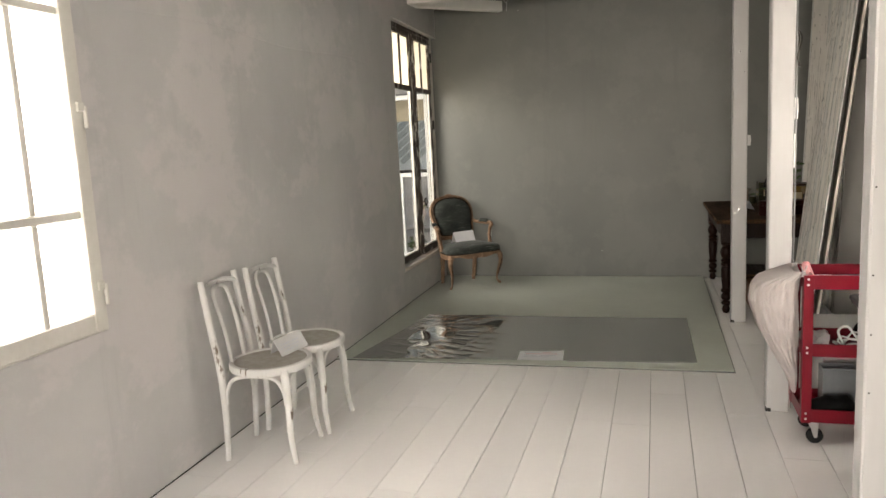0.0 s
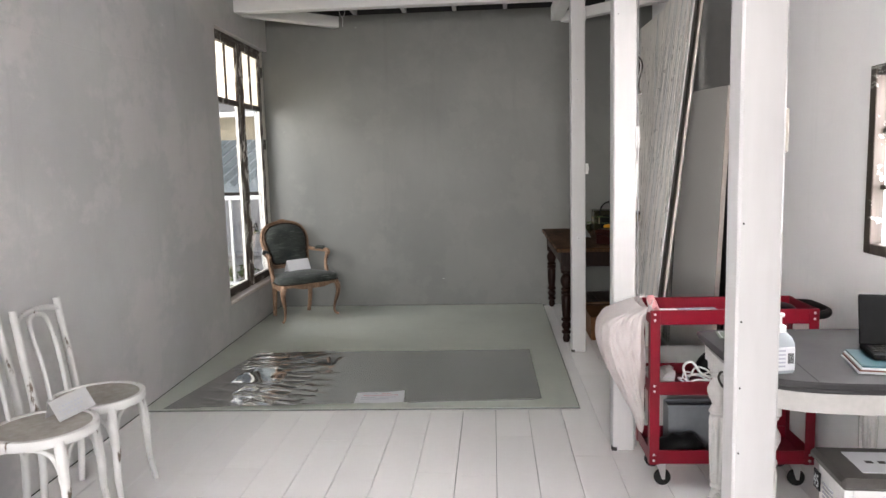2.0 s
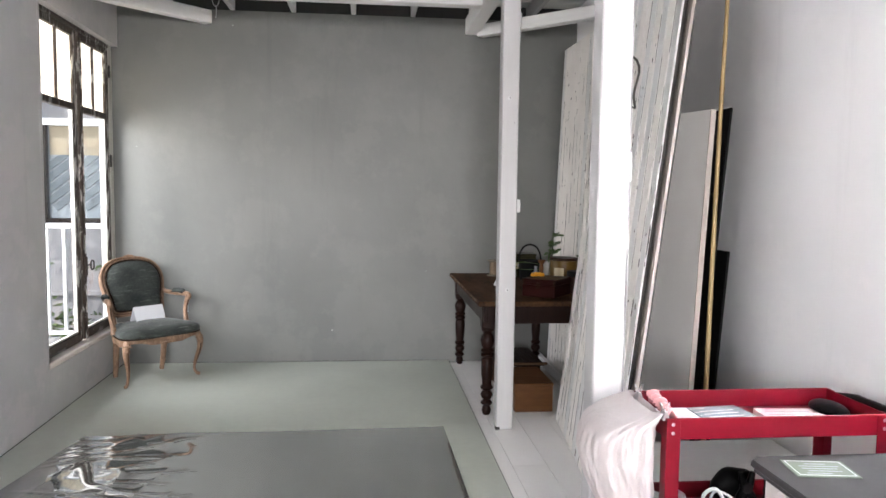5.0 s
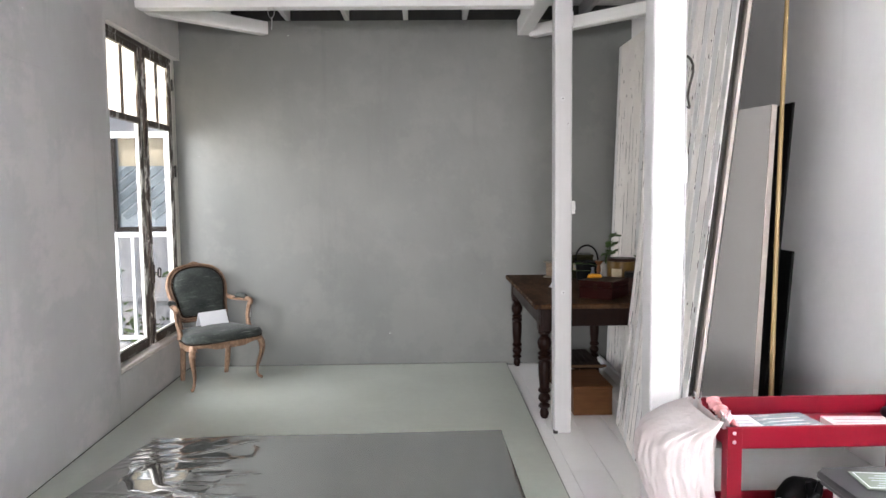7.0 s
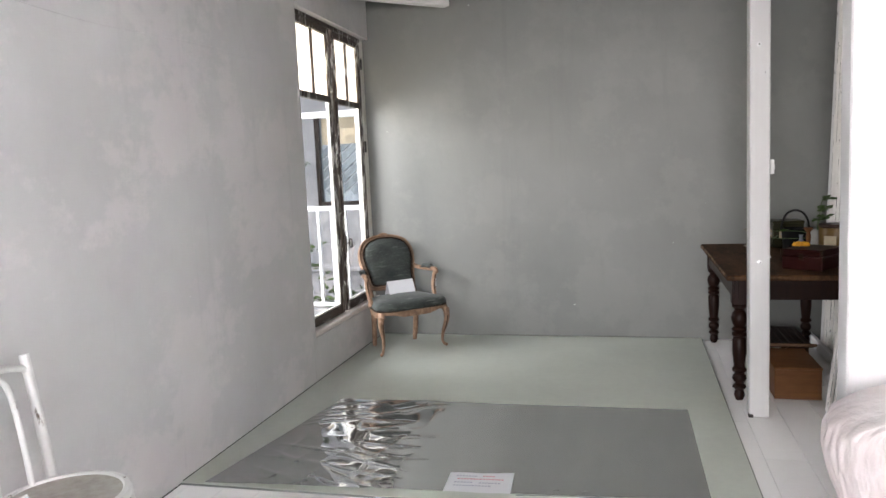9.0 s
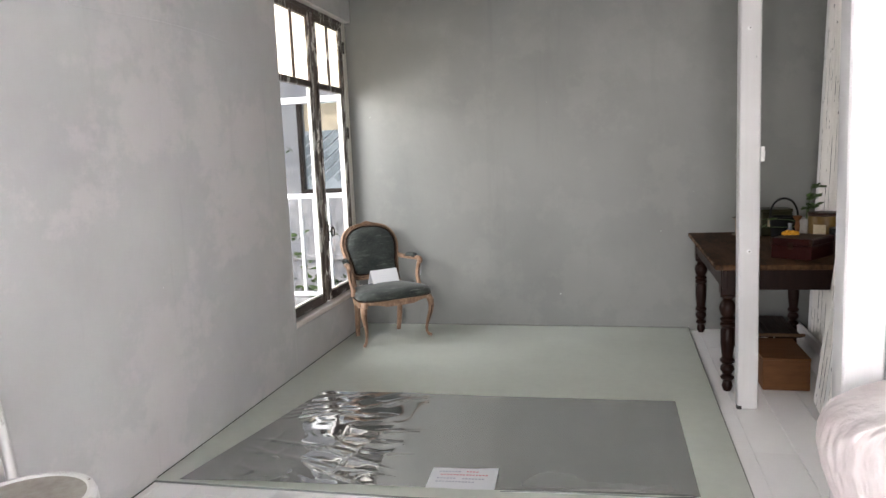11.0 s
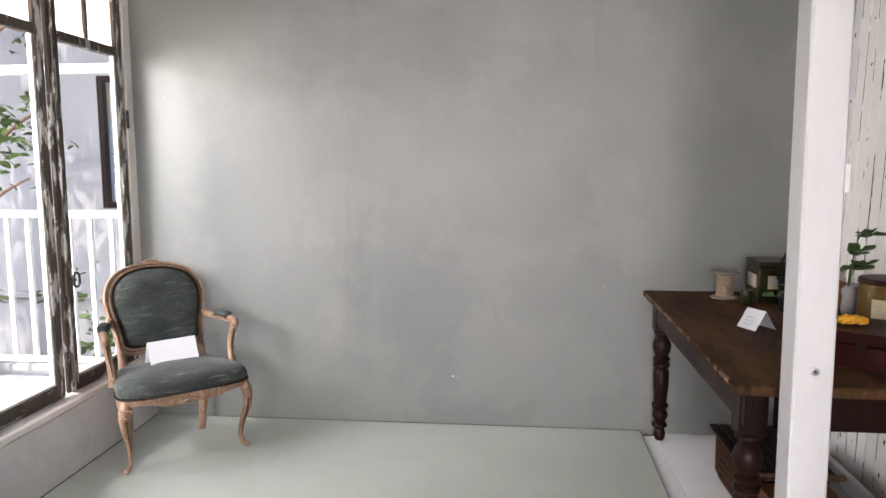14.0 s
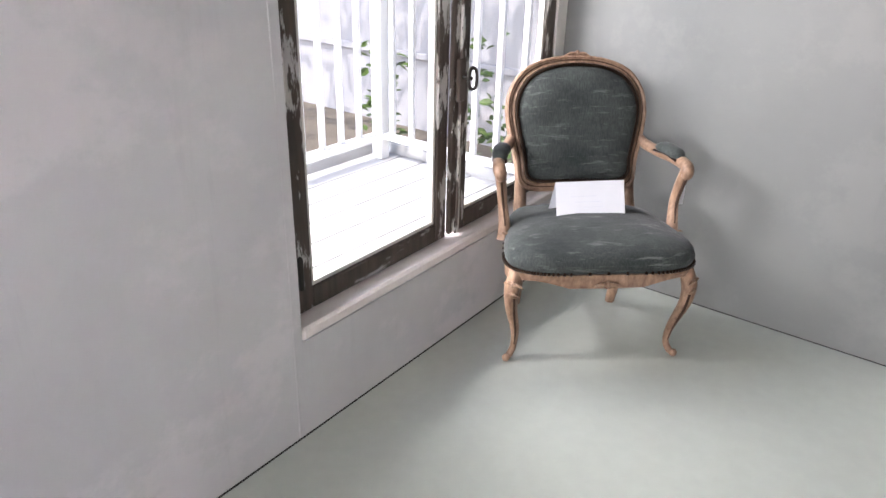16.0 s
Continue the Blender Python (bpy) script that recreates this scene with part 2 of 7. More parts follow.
def tube(bm, points, radii, seg=10, closed=False, flat=1.0, up=(0, 0, 1)):
    """Sweeps a round or flattened section along the points; radii: one, or one for each end, or a list."""
    pts = [Vector(q) for q in points]
    n = len(pts)
    if not isinstance(radii, (list, tuple)):
        radii = [radii] * n
    elif len(radii) != n:
        k = len(radii) - 1
        radii = [radii[min(int(i / (n - 1) * k), k - 1)] * (1 - (i / (n - 1) * k - min(int(i / (n - 1) * k), k - 1))) +
                 radii[min(int(i / (n - 1) * k), k - 1) + 1] * (i / (n - 1) * k - min(int(i / (n - 1) * k), k - 1)) for i in range(n)]
    rings, side = [], None
    for i in range(n):
        a = pts[(i - 1) % n] if closed or i else pts[0]
        b = pts[(i + 1) % n] if closed or i < n - 1 else pts[-1]
        way = (b - a).normalized()
        if side is None:
            side = way.cross(Vector(up))
            if side.length < 1e-3:
                side = way.cross(Vector((0, 1, 0)))
            side.normalize()
        side = (side - way * side.dot(way)).normalized()
        other = way.cross(side)
        rings.append([bm.verts.new(pts[i] + side * (radii[i] * math.cos(2 * math.pi * k / seg)) + other * (radii[i] * flat * math.sin(2 * math.pi * k / seg))) for k in range(seg)])
    for i in range(n if closed else n - 1):
        r, q = rings[i], rings[(i + 1) % n]
        for k in range(seg):
            bm.faces.new((r[k], r[(k + 1) % seg], q[(k + 1) % seg], q[k]))
    if not closed:
        bm.faces.new(rings[0][::-1])
        bm.faces.new(rings[-1])
    return bm


def lathe(bm, profile, seg=20, at=(0, 0, 0)):
    """Turns a profile of (radius, height) round the upright axis."""
    o, rings = Vector(at), []
    for r, z in profile:
        rings.append([bm.verts.new(o + Vector((r * math.cos(2 * math.pi * k / seg), r * math.sin(2 * math.pi * k / seg), z))) for k in range(seg)])
    for q, r in zip(rings, rings[1:]):
        for k in range(seg):
            bm.faces.new((q[k], q[(k + 1) % seg], r[(k + 1) % seg], r[k]))
    bm.faces.new(rings[0][::-1])
    bm.faces.new(rings[-1])
    return bm


def prism(bm, outline, z0, z1, m=None):
    low = [bm.verts.new((x, y, z0)) for x, y in outline]
    top = [bm.verts.new((x, y, z1)) for x, y in outline]
    n = len(outline)
    bm.faces.new(low[::-1])
    bm.faces.new(top)
    for k in range(n):
        bm.faces.new((low[k], low[(k + 1) % n], top[(k + 1) % n], top[k]))
    if m is not None:
        bmesh.ops.transform(bm, matrix=m, verts=low + top)
    return bm


def structure(name, bm, material, label, category, m=None):
    ob = tagged(part(name, bm, material), label, category, kind="structure")
    if m is not None:
        ob.matrix_world = m
    return ob


# ---- the room: walls, floor, ceiling ----
BACK, RIGHT, FRONT, HIGH = 7.567, 1.50, -2.0, 2.93

# left wall in its own frame (x into the room, y along it), with two window openings
wl = bmesh.new()
for r in ((-0.14, 0, -2.2, 1.30, -0.05, 3.1), (-0.14, 0, 2.46, 6.15, -0.05, 3.1), (-0.14, 0, 1.30, 2.46, -0.05, 0.765), (-0.14, 0, 1.30, 2.46, 2.33, 3.1),
          (-0.14, 0, 6.15, 7.62, -0.05, 0.305), (-0.14, 0, 6.15, 7.62, 2.505, 3.1)):
    box(wl, *r)
structure("wall_left", wl, M_WALL_PALE, "pale grey hand-plastered wall with scuffs and trowel marks", "wall", WALL_L)
structure("wall_back", boxes((-2.3, RIGHT + 0.1, BACK, BACK + 0.12, -0.05, 2.815)), M_WALL_GREY, "dark sage-grey painted plaster wall, a little patchy", "wall")
# shade above the back wall is put into this strip's colour
structure("wall_back_upper", boxes((-2.3, RIGHT + 0.1, BACK + 0.03, BACK + 0.12, 2.815, 3.1)), M_NEAR_BLACK, "near-black strip standing in for the shade between the roof joists", "wall")
wr = bmesh.new()
for r in ((RIGHT, RIGHT + 0.12, FRONT - 0.12, 2.60, -0.05, 3.1), (RIGHT, RIGHT + 0.12, 3.60, BACK, -0.05, 3.1),
          (RIGHT, RIGHT + 0.12, 2.60, 3.60, -0.05, 1.0), (RIGHT, RIGHT + 0.12, 2.60, 3.60, 1.74, 3.1)):
    box(wr, *r)
structure("wall_right", wr, M_WALL_WHITE, "white painted plaster wall with faint stains", "wall")
# unseen closing wall; its opening is made up to admit the lamp behind it
wf = bmesh.new()
for r in ((-2.1, -1.88, FRONT - 0.12, FRONT, -0.05, 3.1), (1.1, RIGHT, FRONT - 0.12, FRONT, -0.05, 3.1), (-1.88, 1.1, FRONT - 0.12, FRONT, 2.5, 3.1), (-1.88, 1.1, FRONT - 0.12, FRONT, -0.05, 0.1)):
    box(wf, *r)
structure("wall_front", wf, M_WALL_WHITE, "unseen white plaster wall with a wide opening added to let light in", "wall")
structure("ground", boxes((-60, 60, -60, 80, -0.5, -0.25)), surface("garden_soil", (0.16, 0.13, 0.10), (0.09, 0.075, 0.055), 0.95, 2, 40, 0.5, 0.4),
          "bare brown garden soil round the house", "ground")
structure("subfloor", boxes((-2.2, RIGHT, FRONT, BACK, -0.06, -0.014)), M_FLOOR_GAP, "dark boards under the floor gaps", "floor")

# ceiling boards over joists, and the roof over it
ce = bmesh.new()
y = FRONT
while y < BACK + 0.1:
    box(ce, -2.2, RIGHT, y, y + 0.176, HIGH + random.uniform(0, 0.004), HIGH + 0.02, bevel=0.003)
    y += 0.181
structure("ceiling", ce, M_WHITE_WOOD_X, "white painted ceiling boards with dark joints", "ceiling")
structure("roof", boxes((-2.4, RIGHT + 0.2, FRONT - 0.2, BACK + 0.2, HIGH + 0.03, HIGH + 0.15)), M_NEAR_BLACK, "dark roof layer above the ceiling boards", "roof")
structure("eave", boxes((-2.95, -2.401, 6.05, BACK + 0.3, HIGH + 0.03, HIGH + 0.15)), M_NEAR_BLACK, "dark roof eave over the casement window", "roof")


def timber(name, x0, x1, y0, y1, z0, z1, label, category, material=M_WHITE_WOOD, bevel=0.006):
    return structure(name, boxes((x0, x1, y0, y1, z0, z1), bevel=bevel), material, label, category)


x = -1.749
while x < RIGHT - 0.05:
    timber("joist", x - 0.019, x + 0.019, FRONT, BACK + 0.025, 2.82, HIGH, "white painted roof joist", "joist", bevel=0.003)
    x += 0.4735
timber("girder", 0.57, 0.675, FRONT, BACK, 2.69, 2.82, "long white painted girder resting on the posts", "beam", M_WHITE_WOOD_X)
timber("tie_beam", -2.125, 0.569, 6.64, 6.745, 2.69, 2.81, "white painted tie beam across the room", "beam", M_WHITE_WOOD_X)
timber("tie_beam", -2.09, 0.569, 5.70, 5.80, 2.70, 2.81, "white painted tie beam across the room", "beam", M_WHITE_WOOD_X)
timber("tie_beam", -2.05, 0.569, 3.9, 4.0, 2.70, 2.81, "white painted tie beam across the room", "beam", M_WHITE_WOOD_X)
timber("tie_beam", -2.00, 0.569, 2.2, 2.3, 2.70, 2.81, "white painted tie beam across the room", "beam", M_WHITE_WOOD_X)


def brace(ax, ay, bx, by, z0, z1, w):
    a, b = Vector((ax, ay, 0)), Vector((bx, by, 0))
    bm = bmesh.new()
    d = (b - a).length
    box(bm, 0, d, -w / 2, w / 2, z0, z1, bevel=0.005)
    structure("corner_brace", bm, M_WHITE_WOOD_X, "white painted corner brace under the roof", "beam", pose(ax, ay, 0, 0, 0, math.degrees(math.atan2(by - ay, bx - ax))))


brace(-2.16, 6.83, -1.45, 7.555, 2.70, 2.80, 0.085)
brace(0.68, 7.50, 1.49, 6.68, 2.66, 2.75, 0.085)


# ---- posts ----
def post(x0, y0, w, d, screws, kerf):
    bm = boxes((x0, x0 + w, y0, y0 + d, 0, 2.69), bevel=0.006)
    ob = structure("post", bm, M_WHITE_WOOD, "square white painted wooden post with old screw holes", "post")
    for sx, sz in screws:
        b = bmesh.new()
        lathe(b, [(0.011, 0), (0.012, 0.003), (0.006, 0.004)], 12)
        moved(part("screw_plate", b, M_STEEL, ob, "small steel screw cap", True), pose(x0 + sx, y0 - 0.0005, sz, 90))
        b = bmesh.new()
        lathe(b, [(0.004, 0), (0.004, 0.0055)], 8)
        moved(part("screw_hole", b, M_IRON, ob), pose(x0 + sx, y0 - 0.0006, sz, 90))
    if kerf:
        part("notch", boxes((x0 - 0.003, x0 + 0.02, y0 - 0.004, y0 + 0.03, 0, 0.018)), M_FLOOR_GAP, ob)
    return ob


post_a = post(0.562, 5.80, 0.10, 0.10, ((0.05, 0.841), (0.045, 1.956)), True)
post_b = post(0.558, 3.99, 0.104, 0.10, (), True)
post_c = post(0.560, 2.295, 0.102, 0.085, (), False)
post_d = post(0.600, 1.50, 0.10, 0.10, (), False)
for p, xs in ((post_a, ((0.075, 1.815),)), (post_b, ((0.02, 2.05), (0.06, 0.62), (0.085, 0.62))), (post_c, ((0.012, 0.86), (0.012, 1.02), (0.012, 1.25), (0.03, 1.98), (0.012, 0.7)))):
    bb = p.data.vertices
    px, py = min(v.co.x for v in bb), min(v.co.y for v in bb)
    for dx, dz in xs:
        b = bmesh.new()
        lathe(b, [(0.0025, 0), (0.0025, 0.0012)], 8)
        moved(part("nail_hole", b, M_IRON, p), pose(px + dx, py - 0.0003, dz, 90))


def wall_switch(m, w=0.022, h=0.075, d=0.045):
    t = thing("switch_box", m, "small white plastic switch box screwed to the post", "switch")
    part("cover", boxes((0, w, -d / 2, d / 2, -h / 2, h / 2), bevel=0.003), M_PLASTIC_WHITE, t)
    part("rocker", boxes((w, w + 0.004, -d / 4, d / 4, -h / 5, h / 5), bevel=0.001), M_PLASTIC_WHITE, t)
    return t


M_PLASTIC_WHITE = surface("white_plastic", (0.80, 0.80, 0.78), rough=0.35, bump=0)
M_PLASTIC_BEIGE = surface("aged_beige_plastic", (0.52, 0.49, 0.42), rough=0.4, bump=0)
M_CABLE_GREY = surface("grey_cable", (0.32, 0.32, 0.32), rough=0.5, bump=0)
wall_switch(pose(0.664, 5.85, 1.335))
wall_switch(pose(0.664, 4.04, 1.50), 0.018, 0.10)
wall_switch(pose(0.664, 4.04, 1.30), 0.012, 0.16)
ws = thing("wall_switch", pose(0.6625, 2.345, 1.46), "beige plastic light switch screwed to the side of the post", "switch")
part("cover", boxes((0, 0.013, -0.030, 0.030, -0.05, 0.05), bevel=0.003), M_PLASTIC_BEIGE, ws)
part("rocker", boxes((0.013, 0.016, -0.014, 0.014, -0.028, 0.028), bevel=0.001), M_PLASTIC_BEIGE, ws)
# joint plates at the top of the posts
for py, z in ((5.80, 2.40), (3.99, 2.25)):
    t = thing("joint_plate", pose(0.664, py, z), "thin painted metal joint plate nailed to the post", "bracket")
    part("plate", boxes((-0.012, 0.003, -0.003, 0.03, -0.04, 0.04), bevel=0.001), M_WHITE_WOOD, t)
cb = bmesh.new()
tube(cb, spline([(0.672, 4.02, 2.68), (0.674, 4.022, 2.2), (0.671, 4.02, 1.9), (0.675, 4.02, 1.2), (0.672, 4.02, 0.5), (0.674, 4.02, 0.012)], 10), 0.004, 6)
t = thing("power_cable", pose(0, 0, 0), "grey power cable running down the side of a post", "cable")
part("cable", cb, M_CABLE_GREY, t, smooth=True)
cb = bmesh.new()
loop = [(0.680 + 0.008 * math.sin(3 * a), 4.03 + 0.035 * math.cos(a), 1.78 + 0.085 * math.sin(a)) for a in [2 * math.pi * k / 20 for k in range(20)]]
tube(cb, loop, 0.004, 6, closed=True)
part("cable_loop", cb, M_IRON, t, smooth=True)


# ---- the tall casement window by the armchair ----
def bars(parent, name, rows, material, bevel=0.004, label=""):
    for r in rows:
        part(name, boxes(r, bevel=bevel), material, parent, label)


def sash(parent, y0, y1, left_w, right_w, mid_z, bottom, top, bar_y):
    s = new("sash")
    s.parent = parent
    xi, xo = -0.052, -0.092
    part("stile", boxes((xo, xi, y0, y0 + left_w, bottom, top), bevel=0.004), M_WIN_DARK, s)
    part("stile", boxes((xo, xi, y1 - right_w, y1, bottom, top), bevel=0.004), M_WIN_PALE, s)
    a, b = y0 + left_w, y1 - right_w
    part("bottom_rail", boxes((xo, xi, a, b, bottom, bottom + 0.062), bevel=0.004), M_WIN_RAIL, s)
    part("middle_rail", boxes((xo, xi, a, b, mid_z - 0.022, mid_z + 0.022), bevel=0.004), M_WIN_DARK, s)
    part("top_rail", boxes((xo, xi, a, b, top - 0.05, top), bevel=0.004), M_WIN_DARK, s)
    part("glazing_bar", boxes((xo + 0.008, xi - 0.004, bar_y - 0.011, bar_y + 0.011, mid_z + 0.022, top - 0.05), bevel=0.003), M_WIN_DARK, s)
    # slim putty beads round the big pane
    for r in ((xo + 0.01, xi - 0.008, a, a + 0.012, bottom + 0.062, mid_z - 0.022), (xo + 0.01, xi - 0.008, b - 0.012, b, bottom + 0.062, mid_z - 0.022)):
        part("bead", boxes(r, bevel=0.002), M_WIN_WHITE, s)
    part("bead", boxes((xo + 0.01, xi - 0.008, a + 0.012, b - 0.012, bottom + 0.062, bottom + 0.074), bevel=0.002), M_WIN_WHITE, s)
    pane = part("pane", boxes((-0.074, -0.071, a + 0.001, b - 0.001, bottom + 0.063, mid_z - 0.023)), M_GLASS, s, "clear glass pane")
    pane.visible_shadow = False
    for ya, yb in ((a, bar_y - 0.011), (bar_y + 0.011, b)):
        part("pane", boxes((-0.074, -0.071, ya + 0.001, yb - 0.001, mid_z + 0.023, top - 0.051)), M_FROST_CREAM, s, "cream frosted pane")
    return s


win = tagged(new("window_1"), "tall double casement window with flaking dark-brown and white paint", "window", kind="structure")
win.matrix_world = WALL_L
bars(win, "window_frame", ((-0.13, -0.050, 6.151, 6.19, 0.345, 2.504), (-0.13, -0.050, 7.50, 7.60, 0.345, 2.504)), M_WIN_WHITE)
bars(win, "window_frame", ((-0.13, -0.050, 6.191, 7.499, 2.475, 2.504),), M_WIN_DARK)
sash(win, 6.195, 6.845, 0.052, 0.055, 1.955, 0.348, 2.472, 6.530)
sash(win, 6.90, 7.49, 0.05, 0.062, 1.955, 0.348, 2.472, 7.19)
part("meeting_strip", boxes((-0.054, -0.036, 6.842, 6.903, 0.36, 2.44), bevel=0.005), M_WIN_PALE, win)
part("window_sill", boxes((-0.16, 0.004, 6.152, 7.60, 0.306, 0.344), bevel=0.008), M_SILL, win, "pinkish worn sill")
lock = part("lock_case", boxes((-0.036, -0.022, 6.855, 6.89, 0.80, 0.93), bevel=0.004), M_WIN_PALE, win, "painted lock case")
b = bmesh.new()
tube(b, [(0, 0, 0), (0.035, 0, 0)], 0.006, 8)
tube(b, spline([(0.035, 0.004, 0.032), (0.042, 0.012, 0.02), (0.042, 0.013, -0.02), (0.035, 0.004, -0.032), (0.030, -0.008, -0.02), (0.030, -0.008, 0.02)], 5, True), 0.0055, 8, closed=True)
moved(part("handle", b, M_IRON, lock, "dark iron oval handle", True), pose(-0.024, 6.873, 0.875))
for hy, hz in ((6.20, 0.47), (6.20, 1.95), (7.495, 0.55), (7.495, 1.62), (7.495, 2.30)):
    b = bmesh.new()
    lathe(b, [(0.007, -0.045), (0.008, -0.04), (0.008, 0.04), (0.007, 0.045), (0.003, 0.05)], 10)
    moved(part("hinge", b, M_IRON, win, "iron pin hinge", True), pose(-0.044, hy, hz))
for bz in (0.36, 0.62, 1.35, 2.1):
    part("bolt_guide", boxes((-0.036, -0.027, 6.862, 6.884, bz, bz + 0.045), bevel=0.003), M_WIN_PALE, win)
b = bmesh.new()
tube(b, [(-0.030, 6.873, 0.37), (-0.030, 6.873, 2.42)], 0.005, 8)
part("bolt_rod", b, M_WIN_PALE, win, smooth=True)

# ---- the near window with frosted panes ----
win2 = tagged(new("window_2"), "cream painted casement window with frosted glass panes", "window", kind="structure")
win2.matrix_world = WALL_L
bars(win2, "window_frame", ((-0.10, 0.004, 1.302, 1.34, 0.767, 2.328), (-0.10, 0.004, 2.435, 2.459, 0.767, 2.328), (-0.10, 0.004, 1.341, 2.434, 2.30, 2.328), (-0.10, 0.004, 1.341, 2.434, 0.767, 0.772)), M_WIN_WHITE)
for y0, y1 in ((1.342, 1.884), (1.888, 2.433)):
    s = new("sash")
    s.parent = win2
    xi, xo = 0.016, -0.026
    bars(s, "stile", ((xo, xi, y0, y0 + 0.055, 0.776, 2.298), (xo, xi, y1 - 0.055, y1, 0.776, 2.298)), M_WIN_WHITE)
    bars(s, "rail", ((xo, xi, y0 + 0.056, y1 - 0.056, 0.776, 0.846), (xo, xi, y0 + 0.056, y1 - 0.056, 2.24, 2.298), (xo, xi - 0.006, y0 + 0.056, y1 - 0.056, 1.208, 1.240), (xo, xi - 0.006, y0 + 0.056, y1 - 0.056, 1.935, 1.967)), M_WIN_WHITE)
    mid = (y0 + y1) / 2
    for za, zb in ((0.847, 1.207), (1.241, 1.934), (1.968, 2.239)):
        part("glazing_bar", boxes((xo, xi - 0.008, mid - 0.014, mid + 0.014, za, zb), bevel=0.003), M_WIN_WHITE, s)
        for ya, yb in ((y0 + 0.056, mid - 0.0145), (mid + 0.0145, y1 - 0.056)):
            part("pane", boxes((-0.012, -0.008, ya, yb, za + 0.001, zb - 0.001)), M_FROST, s, "frosted pane")
for hz in (0.93, 1.60):
    hg = new("hinge")
    hg.parent = win2
    hg["label"] = "cream painted pin hinge"
    b = bmesh.new()
    lathe(b, [(0.006, -0.04), (0.008, -0.036), (0.008, 0.036), (0.006, 0.04)], 10)
    moved(part("hinge_pin", b, M_WIN_WHITE, hg, smooth=True), pose(0.020, 2.446, hz - 0.02))
    part("hinge_leaf", boxes((0.016, 0.026, 2.405, 2.44, hz, hz + 0.035), bevel=0.003), M_WIN_WHITE, hg)

# ---- small window in the right wall ----
win3 = tagged(new("window_3"), "small dark-framed window with frosted panes in the white wall", "window", kind="structure")
bars(win3, "window_frame", ((RIGHT - 0.012, RIGHT + 0.08, 2.602, 2.65, 1.002, 1.738), (RIGHT - 0.012, RIGHT + 0.08, 3.55, 3.598, 1.002, 1.738),
                            (RIGHT - 0.012, RIGHT + 0.08, 2.651, 3.549, 1.002, 1.045), (RIGHT - 0.012, RIGHT + 0.08, 2.651, 3.549, 1.70, 1.738)), M_WIN_RAIL)
bars(win3, "glazing_bar", ((RIGHT + 0.02, RIGHT + 0.05, 3.09, 3.12, 1.046, 1.699),), M_WIN_RAIL)
for ya, yb in ((2.651, 3.089), (3.121, 3.549)):
    for za, zb in ((1.046, 1.255), (1.275, 1.475), (1.495, 1.699)):
        part("pane", boxes((RIGHT + 0.035, RIGHT + 0.039, ya, yb, za, zb)), M_FROST, win3, "frosted pane")
    for zz in (1.256, 1.476):
        part("glazing_bar", boxes((RIGHT + 0.02, RIGHT + 0.05, ya, yb, zz, zz + 0.018), bevel=0.002), M_WIN_RAIL, win3)

# ---- painted board and clear sheet on the floor ----
board = thing("painted_floor_board", pose(0, 0, 0), "large thin sage-green painted board laid over the floor", "floor board")
part("top", prism(bmesh.new(), [(-2.066, 4.540), (0.468, 4.585), (0.468, BACK - 0.003), (-2.142, BACK - 0.003)], 0.0085, 0.010), M_BOARD_GREEN, board)
part("edge", prism(bmesh.new(), [(-2.067, 4.535), (0.473, 4.580), (0.473, BACK - 0.001), (-2.143, BACK - 0.001)], 0.0008, 0.0083), M_BOARD_EDGE, board, "dark grey board edge")

# thin dark strips where the floor meets the left and back walls
structure("joint_left", boxes((-0.001, 0.0025, -1.9, 7.56, 0.0, 0.0055), (-0.001, 0.0025, 4.56, 7.56, 0.006, 0.0130)), M_FLOOR_GAP, "thin dark strip along the foot of the wall", "trim", WALL_L)
structure("joint_back", boxes((-1.75, 0.47, BACK - 0.0035, BACK + 0.001, 0.0, 0.0125)), M_FLOOR_GAP, "thin dark strip along the foot of the back wall", "trim")
# low plaster seams on the left wall
def seam(name, pts, r):
    b = bmesh.new()
    tube(b, spline(pts, 8), r, 6, flat=0.5)
    structure(name, b, M_WALL_PALE, "faint raised plaster seam on the pale wall", "trim", WALL_L)


seam("seam_1", [(-0.001, 6.118, 0.02), (-0.0015, 6.122, 0.9), (-0.001, 6.115, 1.7), (-0.0015, 6.121, 2.6)], [0.0028, 0.0022, 0.003, 0.0022])
seam("seam_2", [(-0.001, 2.75, 2.02), (-0.0005, 3.4, 2.05), (-0.001, 4.2, 2.03), (-0.0006, 5.0, 2.07), (-0.0015, 5.6, 2.06)], [0.002, 0.004, 0.003, 0.004, 0.002])

